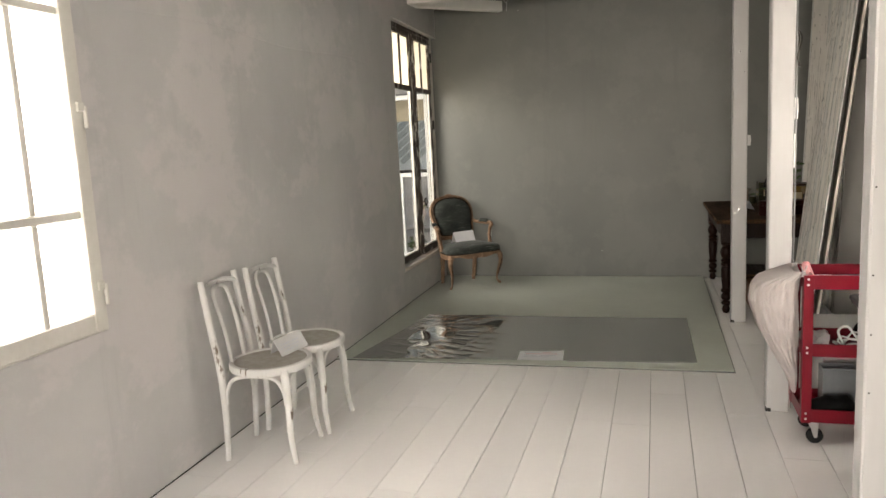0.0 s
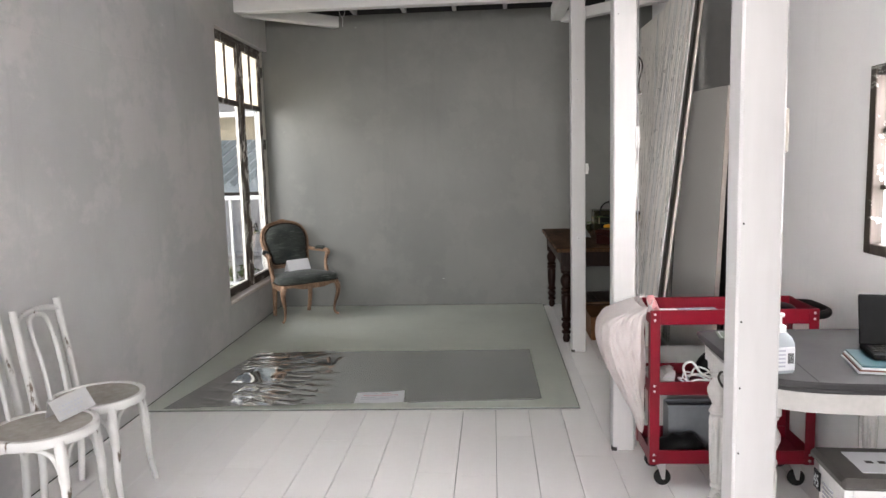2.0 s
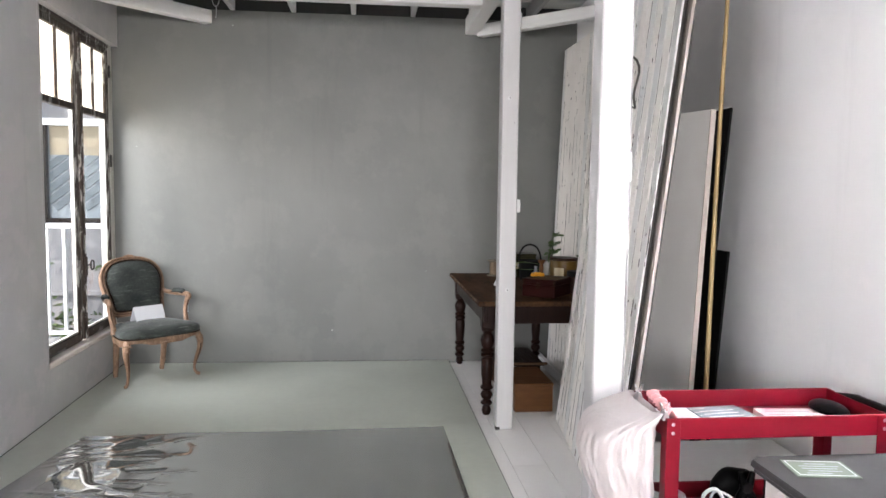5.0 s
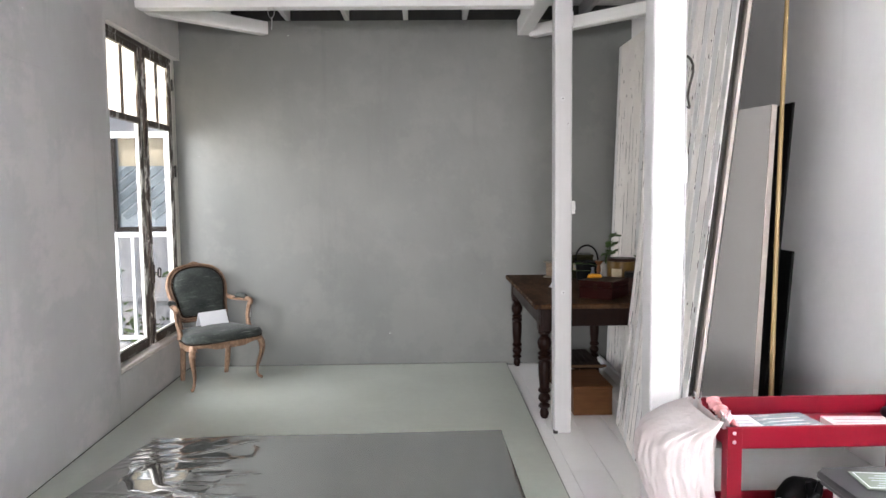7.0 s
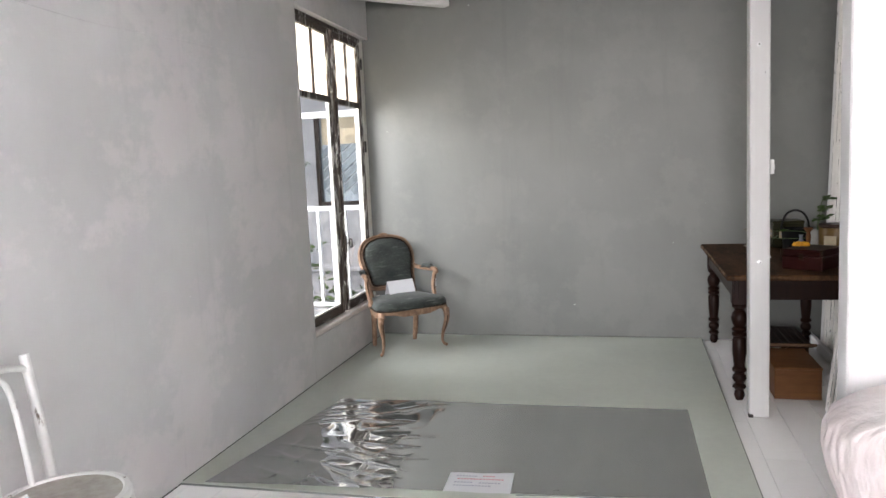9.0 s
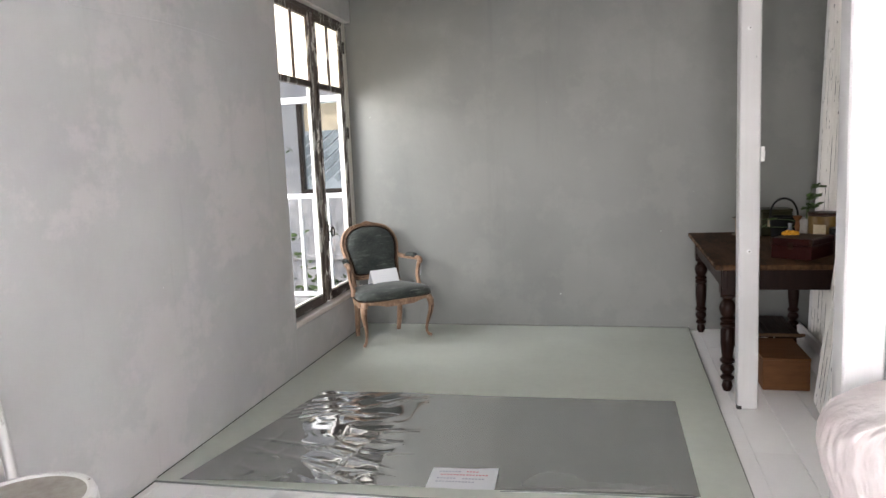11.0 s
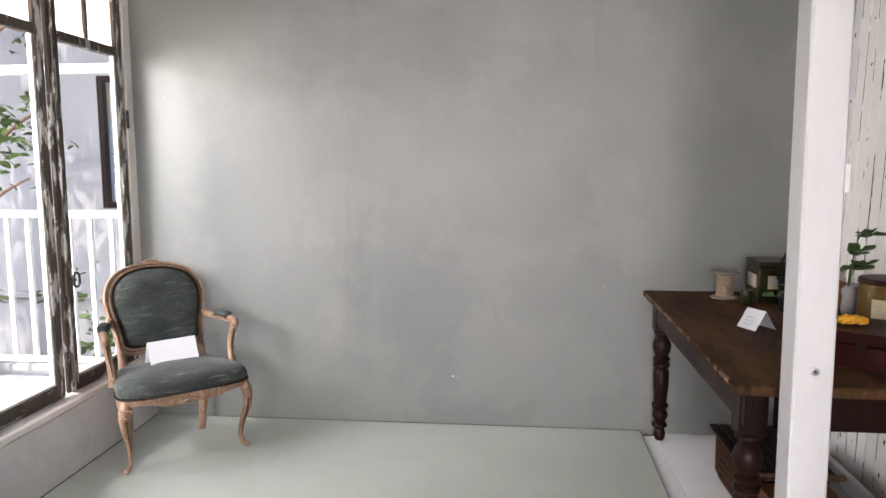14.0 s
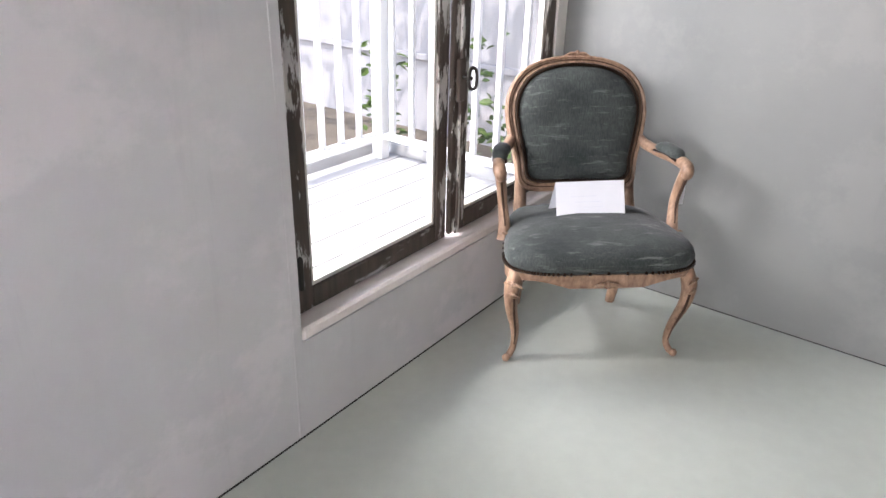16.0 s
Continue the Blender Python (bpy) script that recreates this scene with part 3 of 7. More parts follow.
# ---- more materials ----
def crushed_velvet(name, dark, pale, crease):
    """Worn pile: fine upright weave, cloudy wear and thin pale creases that run across."""
    m, n, l, p = nodes_of(name)
    co = n.new("ShaderNodeTexCoord").outputs["Object"]
    weave = noise_node(n, l, co, 260, 3, (1, 1, 0.22))
    wear = noise_node(n, l, co, 7, 6, (0.8, 1, 1.1), 0.6)
    fold = noise_node(n, l, co, 26, 6, (0.30, 1.4, 2.4), 0.7)
    col = mix_node(n, l, ramp_node(n, l, wear, 0.30, 0.72), dark, pale)
    col = mix_node(n, l, ramp_node(n, l, weave, 0.35, 0.65, (0, 0, 0), (0.45, 0.45, 0.45)), col, tuple(c * 0.45 for c in dark))
    thin = ramp_node(n, l, fold, 0.56, 0.70, (0, 0, 0), (0.55, 0.55, 0.55))
    l.new(mix_node(n, l, thin, col, crease), p.inputs["Base Color"])
    p.inputs["Roughness"].default_value, p.inputs["Specular IOR Level"].default_value = 0.85, 0.1
    p.inputs["Sheen Weight"].default_value, p.inputs["Sheen Roughness"].default_value = 0.15, 0.4
    b = n.new("ShaderNodeBump")
    b.inputs["Strength"].default_value, b.inputs["Distance"].default_value = 0.5, 0.004
    l.new(fold, b.inputs["Height"])
    l.new(b.outputs[0], p.inputs["Normal"])
    return m


M_VELVET = crushed_velvet("grey_green_velvet", (0.026, 0.031, 0.029), (0.075, 0.084, 0.077), (0.17, 0.18, 0.165))
M_OAK_PALE = surface("worn_pale_gilt_wood", (0.37, 0.240, 0.158), (0.080, 0.046, 0.029), 0.38, 16, 90, 0.5, 0.5, stretch=(1, 1, 0.4), dist=0.002, spec=0.2)
# armchair grooves are drawn as dark tubes laid on the wood, not cut
M_GROOVE = surface("dark_groove_line", (0.060, 0.034, 0.022), (0.030, 0.017, 0.011), 0.6, 12, 60, spec=0.1)
M_NAIL = surface("dark_brass_nail", (0.035, 0.022, 0.015), rough=0.35, metal=0.8, spec=0.3)
M_PAPER = surface("white_card", (0.66, 0.67, 0.69), (0.62, 0.63, 0.65), 0.7, bump=0)
M_INK = surface("grey_print", (0.42, 0.44, 0.50), rough=0.8, bump=0)
M_INK_PALE = surface("pale_print", (0.62, 0.64, 0.70), rough=0.8, bump=0)
M_INK_RED = surface("red_print", (0.62, 0.28, 0.30), rough=0.8, bump=0)
M_CHAIR_WHITE = chipped("worn_white_chair_paint", (0.68, 0.67, 0.65), (0.18, 0.13, 0.095), 0.90, 20, (1, 1, 0.3), 0.5, 0.03, 0.32)
M_CHAIR_SEAT = surface("rubbed_grey_seat", (0.42, 0.395, 0.36), (0.25, 0.225, 0.19), 0.5, 5, 35, 0.5, 0.2, dist=0.002)
M_WOOD_DARK = surface("dark_stained_wood", (0.017, 0.0065, 0.0042), (0.007, 0.003, 0.0025), 0.40, 4, 40, 0.5, 0.2, stretch=(1, 1, 0.2), dist=0.002, spec=0.1)
M_WOOD_TOP = surface("worn_table_top", (0.100, 0.049, 0.021), (0.010, 0.005, 0.0035), 0.62, 4.2, 30, 0.45, 0.35, stretch=(2.2, 0.45, 1), dist=0.002, spec=0.08)
M_WOOD_EDGE = surface("worn_bare_edge", (0.17, 0.095, 0.047), (0.05, 0.028, 0.015), 0.6, 9, 40, 0.5, 0.4, spec=0.3)
M_WOOD_BOX = surface("honey_pine", (0.155, 0.066, 0.024), (0.085, 0.036, 0.014), 0.5, 3, 30, 0.5, 0.2, stretch=(0.3, 1, 2), spec=0.15)
M_RED_BOX = surface("dark_red_leatherette", (0.026, 0.0038, 0.003), (0.013, 0.0028, 0.0025), 0.38, 6, 60, 0.4, 0.3, dist=0.002, spec=0.12)
M_ACRYLIC = surface("cloudy_card_stand", (0.44, 0.44, 0.44), (0.38, 0.38, 0.38), 0.3, 8, 50, bump=0)


def bars_of_text(parent, rows, material=M_INK, y=-0.0008, depth=0.0006, name="line_of_print"):
    """Unreadable print: thin bars (x0, x1, z0, z1) on a card's face."""
    for x0, x1, z0, z1 in rows:
        part(name, boxes((x0, x1, y - depth, y, z0, z1)), material, parent)


# ---- the armchair (front towards -y) ----
def rounded_seat(bm, half_front, half_back, y_front, y_back, z0, z1, dome, n=20, grow=1.0):
    """An upholstered seat: bowed plan, straight side band, soft domed top."""
    def rim(a, k):
        c, s = math.cos(a), math.sin(a)
        e = 0.42
        u, v = math.copysign(abs(c) ** e, c), math.copysign(abs(s) ** e, s)
        f = (v + 1) / 2
        half = half_front * (1 - f) + half_back * f
        yy = y_front * (1 - f) + y_back * f
        bow = -0.025 * (1 - u * u) * (1 - f) + 0.012 * math.cos(3 * u * math.pi / 2) * (1 - f) * 0.4
        yc = (y_front + y_back) / 2
        return u * half * k, yc + (yy + bow - yc) * k
    rings, count = [], 72
    levels = [(0.97, z0), (1.0, z0 + 0.012), (1.012, (z0 + z1) / 2), (0.99, z1 - 0.012), (0.955, z1)]
    levels += [(k, z1 + dome * (1 - (k / 0.955) ** 2) ** 0.8) for k in (0.86, 0.72, 0.55, 0.36, 0.16)]
    for k, z in levels:
        ring = []
        for i in range(count):
            px, py = rim(2 * math.pi * i / count, k * grow)
            sag = 0.006 * noise.noise(Vector((px * 7, py * 7, z * 3)))
            ring.append(bm.verts.new((px, py, z + sag * (k < 0.9))))
        rings.append(ring)
    for q, r in zip(rings, rings[1:]):
        for i in range(count):
            bm.faces.new((q[i], q[(i + 1) % count], r[(i + 1) % count], r[i]))
    bm.faces.new(rings[0][::-1])
    bm.faces.new(rings[-1])
    return [rim(2 * math.pi * i / count, grow) for i in range(count)]


def carving(bm, at, size, m=None):
    """A small carved flower: a boss with petals and side leaves."""
    before = set(bm.verts)
    for k in range(5):
        a = 2 * math.pi * k / 5 + 0.3
        bmesh.ops.create_uvsphere(bm, u_segments=8, v_segments=6, radius=size * 0.36, matrix=pose(math.cos(a) * size * 0.45, 0, math.sin(a) * size * 0.36))
    bmesh.ops.create_uvsphere(bm, u_segments=8, v_segments=6, radius=size * 0.30, matrix=pose(0, -size * 0.25, 0))
    for s in (-1, 1):
        tube(bm, spline([(0, 0, 0), (s * size * 0.9, -0.002, size * 0.15), (s * size * 1.7, 0, -size * 0.1), (s * size * 2.3, 0.002, -size * 0.45)], 4), [size * 0.34, size * 0.30, size * 0.10], 8)
    fresh = [v for v in bm.verts if v not in before]
    bmesh.ops.transform(bm, matrix=(m or pose(0, 0, 0)) @ Matrix.Translation(at), verts=fresh) if m is None else bmesh.ops.transform(bm, matrix=m, verts=fresh)


def armchair(m):
    t = thing("armchair", m, "carved pale-wood armchair with grey-green velvet upholstery beside the window", "armchair")
    # seat
    b = bmesh.new()
    rounded_seat(b, 0.318, 0.232, -0.240, 0.175, 0.342, 0.402, 0.036)
    part("seat", b, M_VELVET, t, "worn velvet seat", True)
    b = bmesh.new()
    rim = rounded_seat(bmesh.new(), 0.318, 0.232, -0.240, 0.175, 0.342, 0.402, 0.036)
    for i in range(0, len(rim)):
        for k in (0, 0.5):
            p0, p1 = Vector((*rim[i], 0)), Vector((*rim[(i + 1) % len(rim)], 0))
            p = p0.lerp(p1, k)
            bmesh.ops.create_icosphere(b, subdivisions=1, radius=0.0064, matrix=pose(p.x * 1.010, p.y * 1.006 - 0.001, 0.3475))
    tagged(part("nail_trim", b, M_NAIL, t, "", True), "row of dark brass nail heads", kind="stuff")
    # curved apron under the seat
    b = bmesh.new()
    cnt = len(rim)
    rows = []
    for i in range(cnt):
        x, y = rim[i]
        a = math.atan2(y + 0.03, x)
        drop = 0.012 + 0.012 * math.cos(4 * a) - 0.007 * math.cos(8 * a)
        rows.append([b.verts.new((x * k, (y + 0.03) * k - 0.03, z)) for k, z in ((0.95, 0.342), (1.0, 0.342), (1.004, 0.332), (0.992, 0.324 - drop * 0.5), (0.985, 0.312 - drop), (0.94, 0.312 - drop))])
    for i in range(cnt):
        p, q = rows[i], rows[(i + 1) % cnt]
        for k in range(6):
            b.faces.new((p[k], q[k], q[(k + 1) % 6], p[(k + 1) % 6]))
    part("apron", b, M_OAK_PALE, t, "shaped wooden apron", True)
    b = bmesh.new()
    carving(b, (0, 0, 0), 0.019, pose(0, -0.268, 0.312))
    part("apron_carving", b, M_OAK_PALE, t, "carved flower on the apron", True)
    # legs
    for s in (-1, 1):
        b = bmesh.new()
        tube(b, spline([(s * 0.262, -0.200, 0.335), (s * 0.280, -0.214, 0.28), (s * 0.278, -0.212, 0.215), (s * 0.257, -0.190, 0.12), (s * 0.254, -0.176, 0.055), (s * 0.266, -0.182, 0.022), (s * 0.281, -0.192, 0.010)], 6),
             [0.024, 0.025, 0.020, 0.0140, 0.0105, 0.0115, 0.010], 12)
        bmesh.ops.create_uvsphere(b, u_segments=10, v_segments=8, radius=0.0135, matrix=pose(s * 0.279, -0.192, 0.0135))
        part("front_leg", b, M_OAK_PALE, t, "curved cabriole front leg", True)
        b = bmesh.new()
        tube(b, spline([(s * 0.276, -0.2365, 0.255), (s * 0.272, -0.2290, 0.200), (s * 0.258, -0.2045, 0.12), (s * 0.255, -0.1870, 0.06)], 6), [0.004, 0.004, 0.003, 0.002], 6)
        part("leg_groove", b, M_GROOVE, t, smooth=True)
        b = bmesh.new()
        carving(b, (0, 0, 0), 0.015, pose(s * 0.282, -0.238, 0.305, 0, 0, s * 40))
        carving(b, (0, 0, 0), 0.010, pose(s * 0.283, -0.240, 0.272, 0, 0, s * 40))
        part("knee_carving", b, M_OAK_PALE, t, "carved knee", True)
        b = bmesh.new()
        tube(b, spline([(s * 0.185, 0.145, 0.34), (s * 0.186, 0.150, 0.22), (s * 0.183, 0.165, 0.10), (s * 0.18, 0.185, 0.0)], 5), [0.024, 0.023, 0.021, 0.017], 10)
        part("back_leg", b, M_OAK_PALE, t, smooth=True)
    # back: a tilted hoop with an inset pad
    lean = pose(0, 0.165, 0.385, -19)
    half = [(0.0, 0.505), (0.092, 0.496), (0.168, 0.464), (0.214, 0.405), (0.228, 0.335), (0.217, 0.255), (0.199, 0.175), (0.190, 0.105), (0.155, 0.080), (0.078, 0.078)]
    loop = [(x, 0, z) for x, z in half] + [(0, 0, 0.080)] + [(-x, 0, z) for x, z in half[:0:-1]]
    path = spline(loop, 5, True)
    b = bmesh.new()
    tube(b, path, 0.0185, 10, closed=True, flat=1.25, up=(0, 1, 0))
    for s in (-1, 1):
        tube(b, spline([(s * 0.190, 0, 0.12), (s * 0.191, 0.002, 0.06), (s * 0.194, -0.004, -0.03)], 5), [0.021, 0.021, 0.024], 10)
    moved(part("back_frame", b, M_OAK_PALE, t, "moulded wooden back frame", True), lean)
    b = bmesh.new()
    for k in (1.045, 0.955):
        tube(b, [Vector((p.x * k, -0.021, 0.30 + (p.z - 0.30) * k)) for p in path], 0.0055, 6, closed=True)
    moved(part("back_moulding", b, M_OAK_PALE, t, "two raised beads round the back", True), lean)
    b = bmesh.new()
    tube(b, [p + Vector((0, -0.0225, 0)) for p in path], 0.0035, 6, closed=True, flat=0.5)
    moved(part("back_groove", b, M_GROOVE, t, "dark line drawn as the groove between the beads", True), lean)
    b = bmesh.new()
    carving(b, (0, 0, 0), 0.021, pose(0, -0.016, 0.523))
    moved(part("crest_carving", b, M_OAK_PALE, t, "carved flower crest", True), lean)
    mid = Vector((0, 0, 0.30))
    b = bmesh.new()
    rings = []
    for k, d in ((0.955, 0.012), (0.925, -0.020), (0.90, -0.032), (0.80, -0.044), (0.62, -0.052), (0.40, -0.056), (0.15, -0.057)):
        rings.append([b.verts.new(mid + (p - mid) * k + Vector((0, d + 0.003 * noise.noise(p * 9), 0))) for p in path])
    n = len(path)
    for q, r in zip(rings, rings[1:]):
        for i in range(n):
            b.faces.new((q[i], q[(i + 1) % n], r[(i + 1) % n], r[i]))
    b.faces.new(rings[0][::-1])
    b.faces.new(rings[-1])
    moved(part("back_pad", b, M_VELVET, t, "worn velvet back pad", True), lean)
    b = bmesh.new()
    inner = [mid + (p - mid) * 0.915 for p in path]
    for i in range(n):
        for k in (0.0, 0.5):
            p = inner[i].lerp(inner[(i + 1) % n], k)
            bmesh.ops.create_icosphere(b, subdivisions=1, radius=0.0070, matrix=pose(p.x, -0.034, p.z))
    tagged(moved(part("back_nail_trim", b, M_NAIL, t, "", True), lean) or t.children[-1], "row of dark brass nail heads", kind="stuff")
    b = bmesh.new()
    rings = [[b.verts.new(mid + (p - mid) * k + Vector((0, d, 0))) for p in path] for k, d in ((0.95, 0.006), (0.93, 0.016), (0.3, 0.024))]
    for q, r in zip(rings, rings[1:]):
        for i in range(n):
            b.faces.new((q[i], q[(i + 1) % n], r[(i + 1) % n], r[i]))
    b.faces.new(rings[-1])
    moved(part("back_cloth", b, M_VELVET, t, smooth=True), lean)
    # arms with pads and curved supports
    for s in (-1, 1):
        arm = new("arm")
        arm.parent = t
        b = bmesh.new()
        tube(b, spline([(s * 0.214, 0.252, 0.628), (s * 0.236, 0.215, 0.606), (s * 0.262, 0.15, 0.598), (s * 0.292, 0.07, 0.597), (s * 0.303, 0.0, 0.594), (s * 0.301, -0.022, 0.578), (s * 0.298, -0.018, 0.562)], 6),
             [0.020, 0.018, 0.018, 0.019, 0.021, 0.020, 0.015], 10)
        part("arm_rail", b, M_OAK_PALE, arm, smooth=True)
        b = bmesh.new()
        tube(b, spline([(s * 0.300, -0.012, 0.580), (s * 0.292, 0.000, 0.53), (s * 0.284, 0.004, 0.47), (s * 0.279, -0.018, 0.41), (s * 0.280, -0.030, 0.36)], 6), [0.019, 0.017, 0.016, 0.019, 0.024], 10)
        part("arm_support", b, M_OAK_PALE, arm, smooth=True)
        b = bmesh.new()
        tube(b, spline([(s * 0.301, -0.034, 0.568), (s * 0.294, -0.0175, 0.53), (s * 0.285, -0.0125, 0.47), (s * 0.280, -0.037, 0.41)], 6), [0.0025, 0.004, 0.004, 0.0025], 6)
        part("arm_groove", b, M_GROOVE, arm, smooth=True)
        b = bmesh.new()
        carving(b, (0, 0, 0), 0.010, pose(s * 0.281, -0.056, 0.392))
        part("scroll_carving", b, M_OAK_PALE, arm, "small carved scroll", True)
        b = bmesh.new()
        tube(b, spline([(s * 0.262, 0.155, 0.612), (s * 0.272, 0.128, 0.617), (s * 0.284, 0.095, 0.618), (s * 0.293, 0.055, 0.615), (s * 0.297, 0.030, 0.607)], 5), [0.010, 0.026, 0.028, 0.026, 0.010], 12, flat=0.75)
        part("arm_pad", b, M_VELVET, arm, "worn velvet arm pad", True)
        b = bmesh.new()
        tube(b, spline([(s * 0.262, 0.150, 0.603), (s * 0.284, 0.095, 0.606), (s * 0.297, 0.034, 0.600)], 5), 0.0245, 10, flat=0.25)
        part("arm_nail_trim", b, M_NAIL, arm, smooth=True)
    return t


ARMCHAIR = pose(-1.812, 7.125, 0.010, 0, 0, 42.9)
armchair(ARMCHAIR)


def folded_card(m, w, h, depth, label, lines, material=M_PAPER, ink=M_INK, name="notice_card"):
    """A folded card that stands like a tent; its printed face looks to -y."""
    t = thing(name, m, label, "card")
    b = bmesh.new()
    th = 0.0015
    for side in (-1, 1):
        ang = math.atan2(depth / 2, h)
        box(b, -w / 2, w / 2, -th, 0, 0, math.hypot(h, depth / 2), m=pose(0, side * depth / 2, 0, side * math.degrees(ang)))
    part("card", b, material, t)
    face = pose(0, -depth / 2, 0, math.degrees(math.atan2(depth / 2, h)))
    for x0, x1, z0, z1 in lines:
        step = (z1 - z0) * h * 1.7
        b = bmesh.new()
        for k in range(max(1, int((x1 - x0) * w / step))):
            u = x0 * w + k * step
            box(b, u, u + step * (0.62 if k % 4 else 0.35), -th - 0.0009, -th - 0.0003, z0 * h, z1 * h)
        o = part("line_of_print", b, ink, t)
        o.matrix_basis = pose(0, -depth / 2, 0, -math.degrees(math.atan2(depth / 2, h)))
    return t


folded_card(ARMCHAIR @ pose(0.004, 0.035, 0.425, 0, 0, 4), 0.232, 0.108, 0.09, "folded white notice card with faint print standing on the seat", [(-0.30, 0.10, 0.62, 0.65), (-0.22, 0.16, 0.45, 0.48), (-0.10, 0.2, 0.30, 0.32)], ink=M_INK_PALE)
# price slip hanging from the arm
tag = thing("paper_tag", ARMCHAIR @ pose(0.315, 0.03, 0.475, 0, 0, 10), "small white paper tag hanging on the armchair", "tag")
part("slip", boxes((-0.012, 0.012, -0.0008, 0, -0.025, 0.04)), M_PAPER, tag)


# ---- white bentwood chairs (front towards -y) ----
def bentwood_chair(m):
    t = thing("bentwood_chair", m, "white painted bentwood chair, paint rubbed through at the edges", "chair", "chairs along the wall")
    for s in (-1, 1):
        b = bmesh.new()
        tube(b, spline([(s * 0.146, 0.172, 0.0), (s * 0.150, 0.160, 0.22), (s * 0.155, 0.165, 0.44), (s * 0.158, 0.190, 0.62), (s * 0.155, 0.222, 0.852)], 7), [0.0145, 0.0165, 0.0185, 0.0165, 0.0155], 12)
        part("back_post", b, M_CHAIR_WHITE, t, "back leg and post bent from one rod", True)
        b = bmesh.new()
        tube(b, spline([(s * 0.130, -0.135, 0.435), (s * 0.140, -0.150, 0.28), (s * 0.147, -0.152, 0.13), (s * 0.157, -0.172, 0.0)], 7), [0.0205, 0.0185, 0.0155, 0.0130], 12)
        part("front_leg", b, M_CHAIR_WHITE, t, smooth=True)
    # seat hoop and panel
    n = 48
    b = bmesh.new()
    def seat_ring(k, z):
        out = []
        for i in range(n):
            a = 2 * math.pi * i / n
            x, y = math.cos(a), math.sin(a)
            r = 0.195 * (1 - 0.07 * max(0, y) ** 2)
            out.append((x * r * k, -0.012 + y * 0.195 * k, z))
        return out
    rings = [[b.verts.new(p) for p in seat_ring(k, z)] for k, z in ((0.86, 0.416), (0.98, 0.418), (1.0, 0.426), (1.0, 0.444), (0.985, 0.452), (0.90, 0.4535), (0.875, 0.448))]
    for q, r in zip(rings, rings[1:]):
        for i in range(n):
            b.faces.new((q[i], q[(i + 1) % n], r[(i + 1) % n], r[i]))
    for i in range(n):
        b.faces.new((rings[-1][i], rings[-1][(i + 1) % n], rings[0][(i + 1) % n], rings[0][i]))
    part("seat_hoop", b, M_CHAIR_WHITE, t, smooth=True)
    b = bmesh.new()
    rings = [[b.verts.new(p) for p in seat_ring(k, z)] for k, z in ((0.874, 0.430), (0.874, 0.4475), (0.70, 0.4445), (0.40, 0.4425), (0.12, 0.442))]
    for q, r in zip(rings, rings[1:]):
        for i in range(n):
            b.faces.new((q[i], q[(i + 1) % n], r[(i + 1) % n], r[i]))
    b.faces.new(rings[0][::-1]), b.faces.new(rings[-1])
    part("seat", b, M_CHAIR_SEAT, t, "rubbed greyish seat panel", True)
    # top rail and inner hoop of the back
    b = bmesh.new()
    tube(b, spline([(-0.153, 0.214, 0.805), (-0.09, 0.228, 0.822), (0, 0.234, 0.826), (0.09, 0.228, 0.822), (0.153, 0.214, 0.805)], 6), 0.0115, 10)
    part("top_rail", b, M_CHAIR_WHITE, t, smooth=True)
    b = bmesh.new()
    tube(b, spline([(-0.062, 0.155, 0.448), (-0.064, 0.175, 0.60), (-0.070, 0.205, 0.73), (-0.055, 0.221, 0.79), (0, 0.228, 0.808), (0.055, 0.221, 0.79), (0.070, 0.205, 0.73), (0.064, 0.175, 0.60), (0.062, 0.155, 0.448)], 6), 0.0095, 10)
    part("back_hoop", b, M_CHAIR_WHITE, t, "thin inner hoop of the back", True)
    # arched brackets between the legs, under the seat
    feet = [(-0.138, -0.149), (0.138, -0.149), (0.151, 0.161), (-0.151, 0.161)]
    for i in range(4):
        a, c = Vector((*feet[i], 0)), Vector((*feet[(i + 1) % 4], 0))
        b = bmesh.new()
        pts = []
        for f, z in ((0.04, 0.275), (0.06, 0.33), (0.15, 0.385), (0.32, 0.407), (0.5, 0.410), (0.68, 0.407), (0.85, 0.385), (0.94, 0.33), (0.96, 0.275)):
            p = a.lerp(c, f)
            out = Vector((p.x, p.y + 0.0, 0)) * (0.05 * (1 - abs(2 * f - 1)))
            pts.append((p.x + out.x, p.y + out.y, z))
        tube(b, spline(pts, 4), [0.011, 0.010, 0.0095, 0.0095, 0.0095, 0.0095, 0.0095, 0.010, 0.011], 8)
        part("bracket", b, M_CHAIR_WHITE, t, smooth=True)
    return t


first = bentwood_chair(pose(-1.742, 3.142, 0, 0, 0, 95))
copy_thing(first, pose(-1.735, 3.505, 0, 0, 0, 92))
folded_card(pose(-1.700, 3.275, 0.4575, 0, -9, 62), 0.155, 0.075, 0.10, "cloudy plastic card stand with printed notice across two chair seats", [(-0.34, 0.36, 0.66, 0.76), (-0.38, 0.36, 0.44, 0.54), (-0.30, 0.20, 0.22, 0.32)], material=M_ACRYLIC, name="notice_stand")


